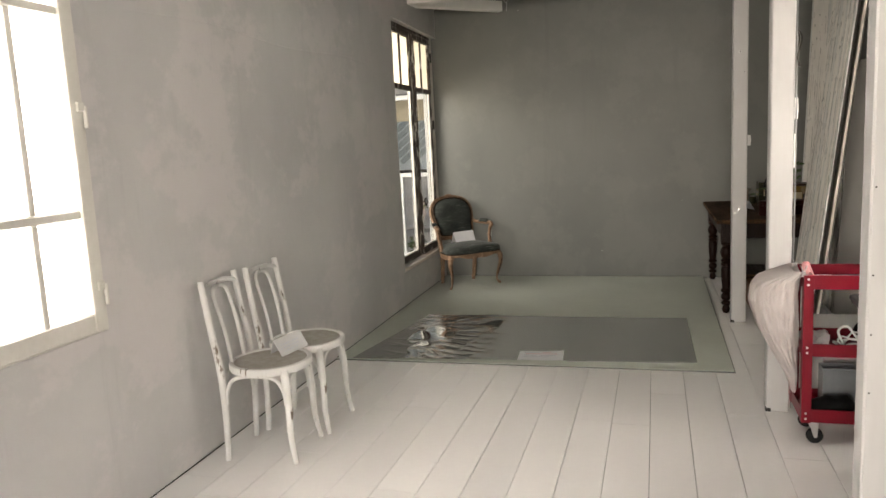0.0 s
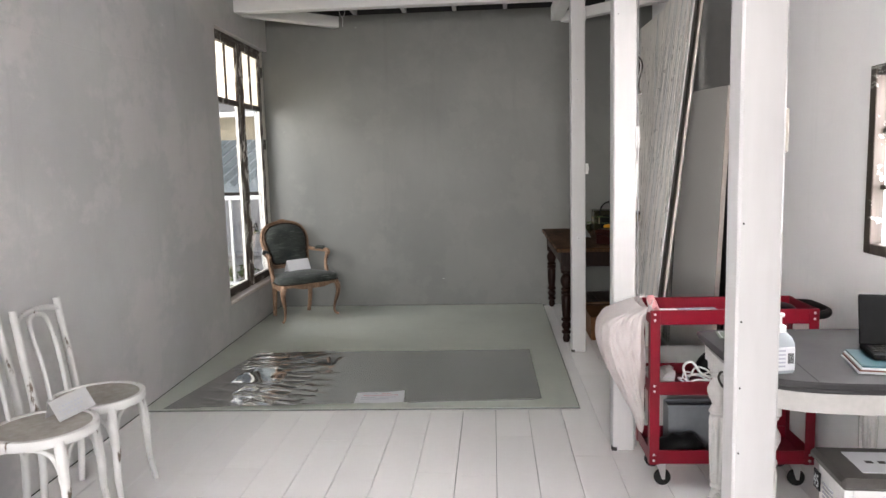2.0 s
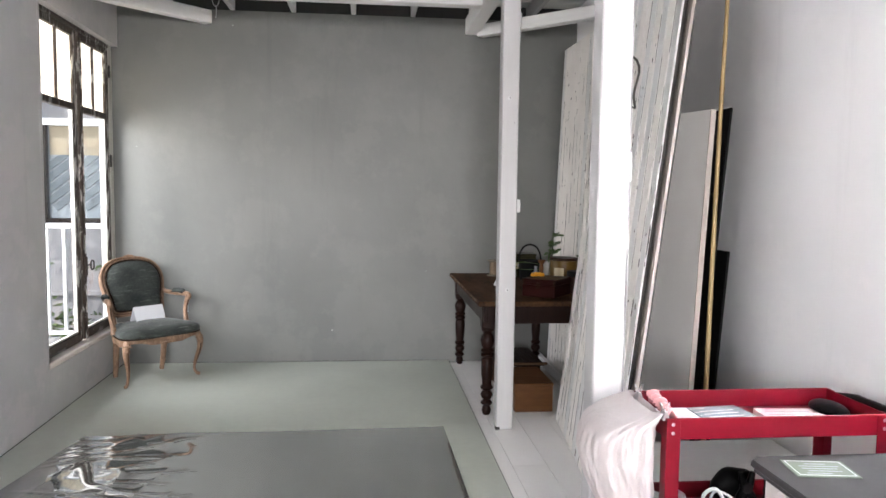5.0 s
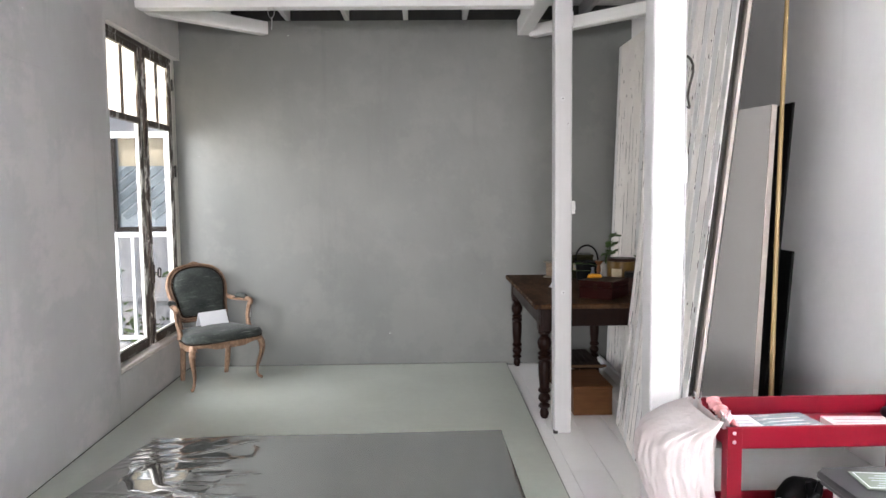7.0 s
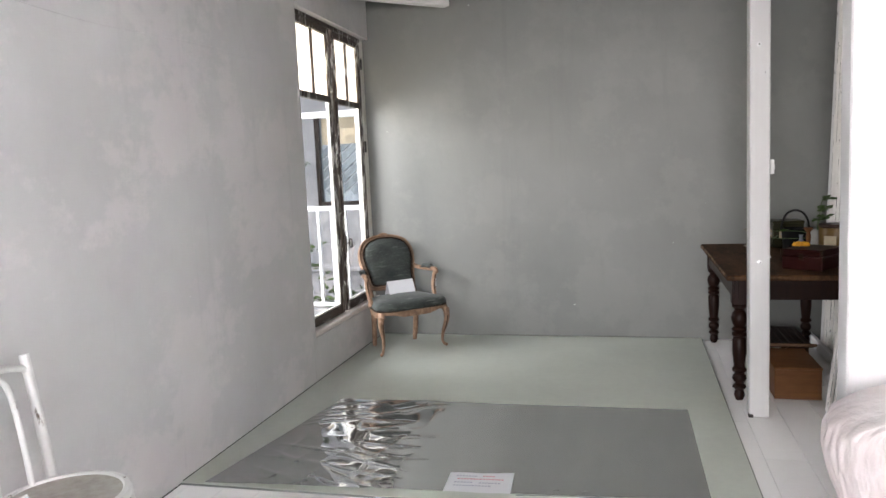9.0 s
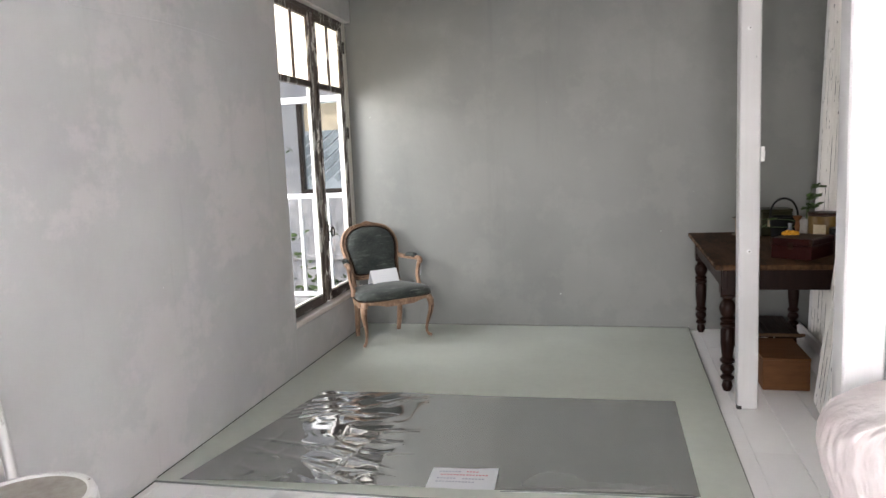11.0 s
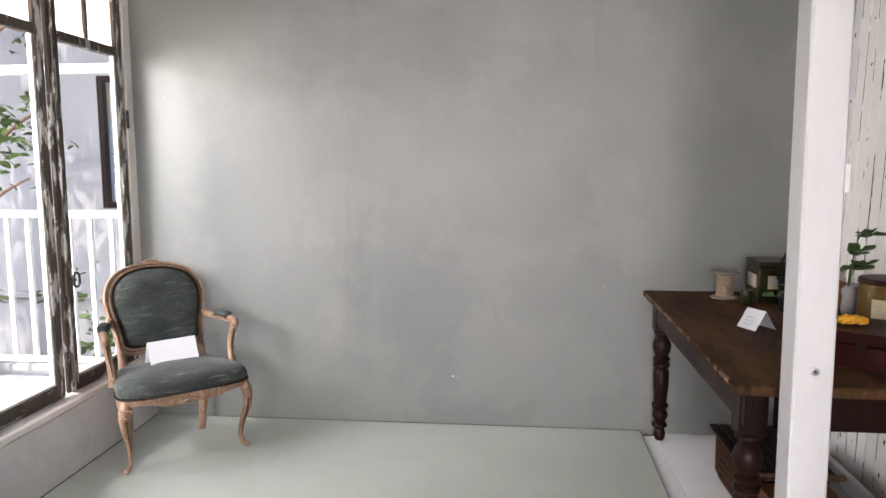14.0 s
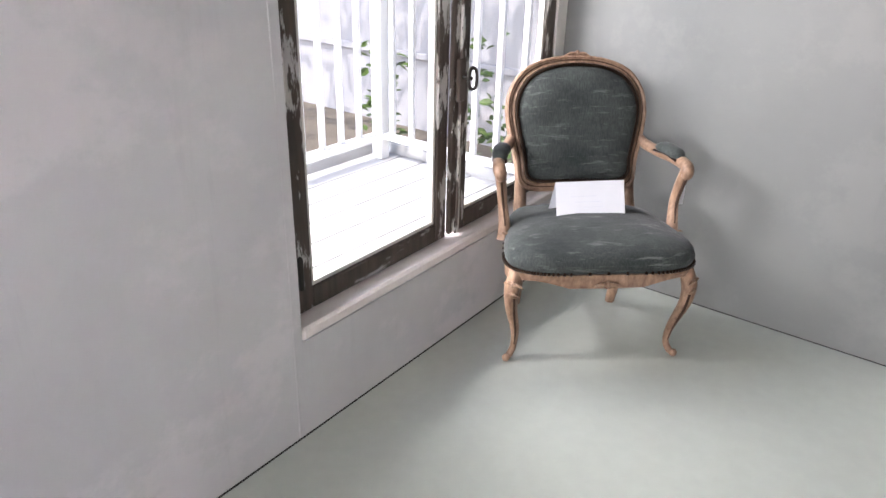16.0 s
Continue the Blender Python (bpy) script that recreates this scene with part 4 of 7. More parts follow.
# ---- the old table with turned legs ----
def turned_leg(parent, at, h):
    """A turned table leg: square block, vase, rings, reeded shaft, ball foot."""
    b = bmesh.new()
    box(b, -0.042, 0.042, -0.042, 0.042, h - 0.155, h, bevel=0.004)
    lathe(b, [(0.030, h - 0.155), (0.040, h - 0.160), (0.041, h - 0.170), (0.030, h - 0.178), (0.026, h - 0.190), (0.038, h - 0.205), (0.046, h - 0.232), (0.040, h - 0.262), (0.029, h - 0.285), (0.038, h - 0.292), (0.043, h - 0.300), (0.038, h - 0.308), (0.032, h - 0.316),
              (0.041, h - 0.322), (0.041, h - 0.335), (0.030, h - 0.345), (0.038, h - 0.36), (0.037, h - 0.44), (0.029, h - 0.52), (0.036, h - 0.527), (0.041, h - 0.537), (0.036, h - 0.547), (0.024, h - 0.556),
              (0.036, h - 0.572), (0.039, h - 0.588), (0.030, h - 0.606), (0.022, h - 0.618), (0.036, h - 0.630), (0.038, h - 0.640), (0.022, h - 0.655), (0.026, h - 0.668), (0.030, h - 0.685), (0.024, h - 0.705), (0.019, h - 0.715)], 20)
    o = part("leg", b, M_WOOD_DARK, parent, "turned dark wooden leg", True)
    o.location = at
    return o


old = thing("side_table", pose(0, 0, 0), "old dark wooden table with turned legs and worn top", "table")
top = boxes((0.468, 1.275, 5.965, BACK - 0.005, 0.715, 0.745), bevel=0.006)
part("tabletop", top, M_WOOD_TOP, old, "scratched worn wooden top")
rngt = random.Random(8)
b = bmesh.new()
yy = 5.98
while yy < BACK - 0.06:
    ln = rngt.uniform(0.02, 0.09)
    if rngt.random() < 0.55:
        box(b, 0.4655, 0.4655 + rngt.uniform(0.004, 0.011), yy, yy + ln, 0.726 + rngt.uniform(0, 0.006), 0.7462, bevel=0.003)
    yy += ln
tagged(part("worn_edge", b, M_WOOD_EDGE, old), "bare light wood along the worn edge", kind="stuff")
for r in ((0.515, 0.540, 6.03, 7.46, 0.60, 0.714), (1.195, 1.22, 6.03, 7.46, 0.60, 0.714), (0.60, 1.14, 6.02, 6.045, 0.60, 0.714), (0.60, 1.14, 7.44, 7.465, 0.60, 0.714)):
    part("apron", boxes(r, bevel=0.003), M_WOOD_DARK, old)
for lx in (0.552, 1.19):
    for ly in (6.105, 7.48):
        turned_leg(old, (lx, ly, 0), 0.715)


structure("baseboard", boxes((1.215, 1.248, 5.32, BACK - 0.01, 0.001, 0.075), bevel=0.006), M_WHITE_WOOD_X, "low white painted skirting plank at the foot of the leaning boards", "baseboard")

# ---- things on and under the table ----
TOP = 0.7455
M_STRING = surface("natural_twine", (0.31, 0.235, 0.16), (0.21, 0.15, 0.10), 0.9, 20, 160, 0.5, 0.8, stretch=(0.2, 0.2, 3), dist=0.003)
M_SPOOL = surface("grey_wood_flange", (0.20, 0.175, 0.13), (0.13, 0.115, 0.085), 0.6, 8, 50)
M_TIN_GREEN = surface("olive_tin", (0.030, 0.028, 0.010), (0.016, 0.015, 0.006), 0.3, 6, 40, metal=0.2, spec=0.2)
M_TIN_YELLOW = surface("mustard_tin", (0.135, 0.078, 0.015), (0.085, 0.048, 0.010), 0.35, 6, 40, spec=0.2)
M_TIN_BROWN = surface("brown_tin", (0.030, 0.011, 0.007), (0.016, 0.007, 0.005), 0.4, 6, 40, spec=0.15)
M_LABEL = surface("aged_label", (0.50, 0.43, 0.29), (0.40, 0.33, 0.22), 0.7, 30, 90)
M_POT = surface("stoneware", (0.30, 0.29, 0.27), (0.22, 0.21, 0.19), 0.5, 10, 60)
M_BLACK = surface("black_metal", (0.006, 0.006, 0.0065), (0.010, 0.010, 0.010), 0.45, 6, 40, spec=0.08)
M_BOTTLE = surface("blue_grey_glass", (0.16, 0.18, 0.20), rough=0.12, bump=0)
M_LEAF = surface("fresh_leaf", (0.055, 0.105, 0.022), (0.03, 0.065, 0.013), 0.45, 15, 60)
M_PETAL = surface("yellow_petal", (0.75, 0.38, 0.02), (0.60, 0.26, 0.01), 0.6, 20, 60)

sp = thing("string_spool", pose(0.812, 7.37, TOP) @ Matrix.Scale(0.86, 4), "wooden spool wound with pale twine on the old table", "spool")
for z in (0, 0.137):
    b = bmesh.new()
    lathe(b, [(0.070, z), (0.073, z + 0.003), (0.073, z + 0.008), (0.070, z + 0.010)], 24)
    part("flange", b, M_SPOOL, sp, smooth=True)
b = bmesh.new()
prof = [(0.040, 0.011)]
for k in range(22):
    prof += [(0.047 + rngt.uniform(-0.002, 0.002), 0.012 + k * 0.0056), (0.0445, 0.015 + k * 0.0056)]
lathe(b, prof, 20)
part("winding", b, M_STRING, sp, "pale natural twine", True)
b = bmesh.new()
lathe(b, [(0.012, 0.1475), (0.012, 0.150), (0.005, 0.151)], 12)
part("hub", b, M_STEEL, sp, smooth=True)

st = thing("small_tin", pose(0.868, 7.22, TOP), "small round olive tin beside the spool", "tin")
b = bmesh.new()
lathe(b, [(0.026, 0), (0.028, 0.003), (0.028, 0.062), (0.026, 0.066)], 18)
part("body", b, M_TIN_GREEN, st, smooth=True)

gt = thing("tea_tin", pose(0.925, 7.25, TOP), "square olive-green metal tin with a paper label", "tin")
part("body", boxes((0, 0.20, 0, 0.19, 0, 0.165), bevel=0.006), M_TIN_GREEN, gt)
lid = part("lid", boxes((-0.003, 0.203, -0.003, 0.193, 0.165, 0.188), bevel=0.005), M_TIN_GREEN, gt)
part("hasp", boxes((-0.008, -0.003, 0.06, 0.10, 0.17, 0.195), bevel=0.002), M_IRON, lid)
lb = part("label", boxes((-0.0022, -0.0005, 0.03, 0.155, 0.065, 0.125)), M_LABEL, gt, "cream paper label")
part("label_border", boxes((-0.0030, -0.0023, 0.040, 0.145, 0.088, 0.102)), M_INK, lb)
lb = part("label", boxes((0.04, 0.16, -0.0022, -0.0005, 0.065, 0.125)), M_LABEL, gt, "cream paper label")
part("label_border", boxes((0.05, 0.15, -0.0030, -0.0023, 0.088, 0.102)), M_INK, lb)

folded_card(pose(0.760, 6.735, TOP, 0, 0, -66), 0.10, 0.072, 0.095, "folded white notice card on the old table", [(-0.3, 0.2, 0.64, 0.72), (-0.3, 0.3, 0.45, 0.5), (-0.3, 0.15, 0.25, 0.3)])

rb = thing("document_box", pose(0.795, 6.225, TOP, 0, 0, -37), "dark red leather-covered box with dull metal corners", "box")
part("body", boxes((0, 0.225, 0, 0.27, 0, 0.075), bevel=0.004), M_RED_BOX, rb)
lid = part("lid", boxes((-0.003, 0.228, -0.003, 0.273, 0.076, 0.115), bevel=0.005), M_RED_BOX, rb)
for cx in (-0.0045, 0.2135):
    part("corner_cap", boxes((cx, cx + 0.016, -0.0045, 0.010, 0.079, 0.1165), bevel=0.002), M_NAIL, lid, "dull metal corner")
part("clasp", boxes((0.10, 0.125, -0.006, -0.0035, 0.055, 0.095), bevel=0.001), M_NAIL, rb)

fl = thing("yellow_flowers", pose(0.905, 6.27, TOP + 0.116), "small bunch of wilting yellow flowers lying on the red box", "flowers")
for k in range(3):
    b = bmesh.new()
    for j in range(9):
        a = 2 * math.pi * j / 9 + k
        bmesh.ops.create_uvsphere(b, u_segments=6, v_segments=5, radius=0.013,
                                  matrix=pose(0.014 * math.cos(a), 0.014 * math.sin(a), 0.014 + 0.006 * (j % 2), 30 * math.cos(a), 30 * math.sin(a), 0) @ Matrix.Diagonal((1, 1, 0.6, 1)))
    moved(part("blossom", b, M_PETAL, fl, smooth=True), pose((k - 1) * 0.021, 0.014 * (k % 2), 0.004 * (k % 2)))

bt = thing("glass_bottle", pose(0.985, 6.66, TOP), "small grey-blue glass bottle", "bottle")
b = bmesh.new()
lathe(b, [(0.024, 0), (0.027, 0.004), (0.027, 0.085), (0.022, 0.105), (0.011, 0.118), (0.010, 0.140), (0.014, 0.143), (0.013, 0.150)], 18)
part("body", b, M_BOTTLE, bt, smooth=True)

cs = thing("candlestick", pose(1.035, 6.70, TOP), "turned dark wooden candlestick", "candlestick")
b = bmesh.new()
lathe(b, [(0.035, 0), (0.038, 0.006), (0.020, 0.018), (0.012, 0.03), (0.017, 0.06), (0.011, 0.09), (0.016, 0.13), (0.011, 0.16), (0.026, 0.18), (0.028, 0.188), (0.018, 0.192)], 16)
part("stem", b, M_WOOD_BOX, cs, smooth=True)

bk = thing("black_pail", pose(1.03, 7.06, TOP), "black metal pail with a tall hoop handle", "pail")
b = bmesh.new()
lathe(b, [(0.070, 0), (0.075, 0.004), (0.085, 0.15), (0.088, 0.155), (0.080, 0.156), (0.068, 0.01)], 22)
part("body", b, M_BLACK, bk, smooth=True)
b = bmesh.new()
tube(b, spline([(-0.086, 0, 0.14), (-0.080, 0, 0.20), (-0.05, 0, 0.255), (0, 0, 0.275), (0.05, 0, 0.255), (0.080, 0, 0.20), (0.086, 0, 0.14)], 6), 0.007, 8)
part("handle", b, M_BLACK, bk, smooth=True)

pl = thing("potted_plant", pose(1.10, 6.775, TOP), "grey stoneware pot with a few leafy green stems", "potted plant")
b = bmesh.new()
lathe(b, [(0.040, 0), (0.044, 0.004), (0.052, 0.15), (0.054, 0.168), (0.048, 0.168), (0.046, 0.14)], 22)
part("pot", b, M_POT, pl, smooth=True)
LEAF_SHAPE = [(0, 0), (0.35, 0.20), (0.55, 0.32), (0.8, 0.22), (1, 0)]


def leaf(bm, at, way, size, roll=0.0):
    """One bent leaf blade with a keel."""
    m = Matrix.Translation(at) @ Vector(way).to_track_quat("X", "Z").to_matrix().to_4x4() @ pose(0, 0, 0, roll)
    mid = [bm.verts.new(m @ Vector((x * size, 0, -0.10 * size * math.sin(x * 3)))) for x, w in LEAF_SHAPE]
    for s in (-1, 1):
        side = [bm.verts.new(m @ Vector((x * size, s * w * size, 0.06 * size - 0.16 * size * x * x))) for x, w in LEAF_SHAPE[1:-1]]
        chain = [mid[0], *side, mid[-1]]
        for k in range(4):
            vs = [mid[k], mid[k + 1], chain[k + 1], chain[k]] if k else [mid[0], mid[1], chain[1]]
            if k == 3:
                vs = [mid[3], mid[4], chain[3]]
            bm.faces.new(vs)


rngp = random.Random(3)
for k, (dx, dy, hh) in enumerate(((0.06, -0.03, 0.36), (0.24, -0.05, 0.20), (-0.24, -0.07, 0.17), (0.05, 0.02, 0.29), (0.00, -0.03, 0.23), (0.03, -0.06, 0.25), (-0.27, -0.02, 0.12))):
    b = bmesh.new()
    pts = spline([(0, 0, 0.12), (dx * 0.4, dy * 0.4, hh * 0.95), (dx, dy, hh)], 6)
    tube(b, pts, 0.0022, 5)
    part("stem", b, M_LEAF, pl, smooth=True)
    b = bmesh.new()
    for j in range(2 if k in (1, 2, 6) else 8):
        a = rngp.uniform(0, 6.28)
        leaf(b, pts[-1 - (j % 3)], (math.cos(a), math.sin(a), rngp.uniform(-0.1, 0.6)), rngp.uniform(0.042, 0.078), rngp.uniform(-40, 40))
    part("leaves", b, M_LEAF, pl, normals=False)

yt = thing("round_tin", pose(1.172, 6.61, TOP) @ Matrix.Diagonal((1.1, 1.1, 1, 1)), "round mustard-yellow tin with a dark lid and cream label", "tin")
b = bmesh.new()
lathe(b, [(0.086, 0), (0.088, 0.003), (0.088, 0.195), (0.087, 0.198)], 28)
part("body", b, M_TIN_YELLOW, yt, smooth=True)
b = bmesh.new()
lathe(b, [(0.0895, 0.199), (0.0905, 0.201), (0.0905, 0.213), (0.087, 0.218), (0.02, 0.220)], 28)
part("lid", b, M_TIN_BROWN, yt, smooth=True)
b = bmesh.new()
for k in range(6):
    a0, a1 = radians(214 + k * 7), radians(221 + k * 7)
    q = [b.verts.new((0.0895 * math.cos(a), 0.0895 * math.sin(a), z)) for a, z in ((a0, 0.07), (a1, 0.07), (a1, 0.15), (a0, 0.15))]
    b.faces.new(q)
part("label", b, M_LABEL, yt, "cream paper label", True)

bc = thing("brown_canister", pose(1.198, 6.375, TOP) @ Matrix.Diagonal((1, 1, 1.3, 1)), "round dark-brown canister with a flat lid", "tin")
b = bmesh.new()
lathe(b, [(0.060, 0), (0.063, 0.003), (0.063, 0.090), (0.062, 0.092)], 24)
part("body", b, M_TIN_BROWN, bc, smooth=True)
b = bmesh.new()
lathe(b, [(0.066, 0.086), (0.066, 0.110), (0.063, 0.113), (0.01, 0.114)], 24)
part("lid", b, M_BLACK, bc, smooth=True)

cr = thing("wooden_crate", pose(0.745, 6.135, 0), "honey-coloured wooden box under the old table", "box")
for r in ((0, 0.248, 0, 0.016, 0, 0.172), (0, 0.248, 0.434, 0.45, 0, 0.172), (0, 0.016, 0.0165, 0.4335, 0, 0.172), (0.232, 0.248, 0.0165, 0.4335, 0, 0.172)):
    part("side", boxes(r, bevel=0.002), M_WOOD_BOX, cr)
part("lid", boxes((-0.004, 0.252, -0.004, 0.454, 0.173, 0.187), bevel=0.003), M_WOOD_BOX, cr)
part("bottom", boxes((0.0165, 0.2315, 0.0165, 0.4335, 0.001, 0.012)), M_WOOD_BOX, cr)

M_WICKER = surface("brown_wicker", (0.07, 0.034, 0.016), (0.03, 0.014, 0.007), 0.7, 60, 200, 0.5, 0.8, spec=0.1)
wb = thing("wicker_basket", pose(0.72, 6.64, 0), "low brown wicker basket with slatted lid under the old table", "basket")
b = bmesh.new()
for k in range(9):
    z = 0.012 + k * 0.018
    ring = [(0.17 + 0.155 * math.copysign(abs(math.cos(a)) ** 0.35, math.cos(a)), 0.28 + 0.27 * math.copysign(abs(math.sin(a)) ** 0.35, math.sin(a)), z + 0.004 * math.sin(18 * a + k * 3.14)) for a in [2 * math.pi * i / 72 for i in range(72)]]
    tube(b, ring, 0.0095, 6, closed=True)
part("weave", b, M_WICKER, wb, smooth=True)
for k in range(8):
    part("lid_slat", boxes((0.0 + k * 0.043, 0.040 + k * 0.043, 0.0, 0.56, 0.178, 0.192), bevel=0.003), M_WOOD_DARK, wb)
part("handle_end", boxes((-0.02, 0.36, -0.012, 0.010, 0.185, 0.205), bevel=0.006), M_WOOD_EDGE, wb)

# ---- clear plastic sheet on the floor board, and the notice on it ----
def film_material():
    m, n, l, p = nodes_of("clear_vinyl_film")
    co = n.new("ShaderNodeTexCoord").outputs["Object"]
    p.inputs["Base Color"].default_value = (0.155, 0.162, 0.155, 1)
    p.inputs["Roughness"].default_value = 0.012
    p.inputs["IOR"].default_value = 2.3
    p.inputs["Coat Weight"].default_value, p.inputs["Coat IOR"].default_value, p.inputs["Coat Roughness"].default_value = 1.0, 2.0, 0.01
    b = n.new("ShaderNodeBump")
    b.inputs["Strength"].default_value, b.inputs["Distance"].default_value = 0.03, 0.003
    l.new(noise_node(n, l, co, 7, 3, (1, 1, 1)), b.inputs["Height"])
    l.new(b.outputs[0], p.inputs["Normal"])
    c = mix_node(n, l, ramp_node(n, l, noise_node(n, l, co, 1.2, 4), 0.3, 0.7), (0.200, 0.207, 0.200), (0.170, 0.178, 0.172))
    l.new(c, p.inputs["Base Color"])
    return m


M_FILM = film_material()
vinyl = thing("clear_plastic_sheet", pose(0, 0, 0), "clear glossy plastic sheet creased at one end on painted board", "plastic sheet")
b = bmesh.new()
nx, ny = 280, 110
grid = []
for j in range(ny + 1):
    row = []
    for i in range(nx + 1):
        u, v = i / nx, j / ny
        x = (-1.955 * (1 - u) + 0.268 * u) * (1 - v) + (-1.785 * (1 - u) + 0.252 * u) * v
        y = (4.555 * (1 - u) + 4.730 * u) * (1 - v) + (5.795 * (1 - u) + 5.850 * u) * v
        crease = max(0.0, min(1.0, (-0.80 - x) / 0.4)) * max(0.15, min(1.0, (x + 1.9 - (5.79 - y) * 0.05) / 0.12))
        way, far = math.atan2(y - 5.15, x + 2.5), math.hypot(x + 2.5, y - 5.15)
        q = Vector((way * 9.0 + 0.35 * noise.noise(Vector((x * 3, y * 3, 5))), far * 1.6, 0.7))
        ridge = 1 - abs(noise.noise(q))
        ridge2 = 1 - abs(noise.noise(Vector((x * 6.0 + y * 1.5, y * 3.0, 4.0))))
        z = 0.0118 + crease * (0.0046 * ridge ** 8 + 0.0026 * ridge2 ** 9 + 0.0022 * (noise.noise(Vector((x * 3.4 + y * 1.6, y * 1.4, 8))) + 0.6)) + 0.0007 * (noise.noise(Vector((x * 3, y * 3, 2))) + 1)
        if u > 0.985 or v < 0.02:
            z += 0.0006
        row.append(b.verts.new((x, y, z)))
    grid.append(row)
for j in range(ny):
    for i in range(nx):
        b.faces.new((grid[j][i], grid[j][i + 1], grid[j + 1][i + 1], grid[j + 1][i]))
part("sheet", b, M_FILM, vinyl, smooth=True)
b = bmesh.new()
tube(b, spline([(0.268, 4.735, 0.013), (0.20, 4.70, 0.016), (0.05, 4.695, 0.014), (-0.30, 4.672, 0.016), (-0.52, 4.652, 0.014)], 6), 0.0028, 5)
part("rolled_edge", b, M_FILM, vinyl, smooth=True)

note = thing("floor_notice", pose(-0.697, 4.742, 0.0165, 0, 0, 4), "white paper notice with red and grey print on plastic sheet", "paper")
b = bmesh.new()
g = [[b.verts.new(((i / 8 - 0.5) * 0.292, (j / 5 - 0.5) * 0.195, 0.006 * (i / 8) ** 2 * (j / 5) + 0.0012 * math.sin(i))) for i in range(9)] for j in range(6)]
for j in range(5):
    for i in range(8):
        b.faces.new((g[j][i], g[j][i + 1], g[j + 1][i + 1], g[j + 1][i]))
o = part("paper", b, M_PAPER, note, smooth=True)
for x0, x1, yy, mm in ((-0.11, 0.00, 0.045, M_INK), (0.01, 0.07, 0.047, M_INK_RED), (-0.10, 0.11, 0.015, M_INK_RED), (-0.11, -0.02, -0.02, M_INK), (0.0, 0.10, -0.022, M_INK), (-0.11, 0.06, -0.052, M_INK)):
    for k in range(int((x1 - x0) / 0.014)):
        part("character", boxes((x0 + k * 0.014, x0 + k * 0.014 + 0.010, yy, yy + 0.010, 0.0065, 0.0072)), mm, note)

# ---- leaning boards against the right wall ----
M_PANEL = chipped("flaking_panel_paint", (0.84, 0.81, 0.765), (0.14, 0.12, 0.10), 1.0, 26, (1, 1, 0.22), 0.6, 0.012, 0.14)
M_PANEL_GREY = chipped("greyed_panel_paint", (0.70, 0.70, 0.68), (0.16, 0.15, 0.13), 1.0, 26, (1, 1, 0.22), 0.6, 0.012, 0.16)
M_FLAKED = surface("bare_grey_wood", (0.034, 0.028, 0.022), (0.014, 0.011, 0.009), 0.8, 20, 90, bump=0)
M_PANEL_EDGE = surface("pale_board_edge", (0.56, 0.51, 0.46), (0.44, 0.39, 0.34), 0.7, 4, 50, 0.5, 0.3)
M_BACKBOARD = surface("off_white_board", (0.86, 0.835, 0.80), (0.82, 0.79, 0.755), 0.6, 1.2, 60, 0.4, 0.06, dist=0.002)
M_BAMBOO = surface("dry_bamboo", (0.50, 0.36, 0.17), (0.40, 0.27, 0.12), 0.4, 6, 30, stretch=(1, 1, 0.3))


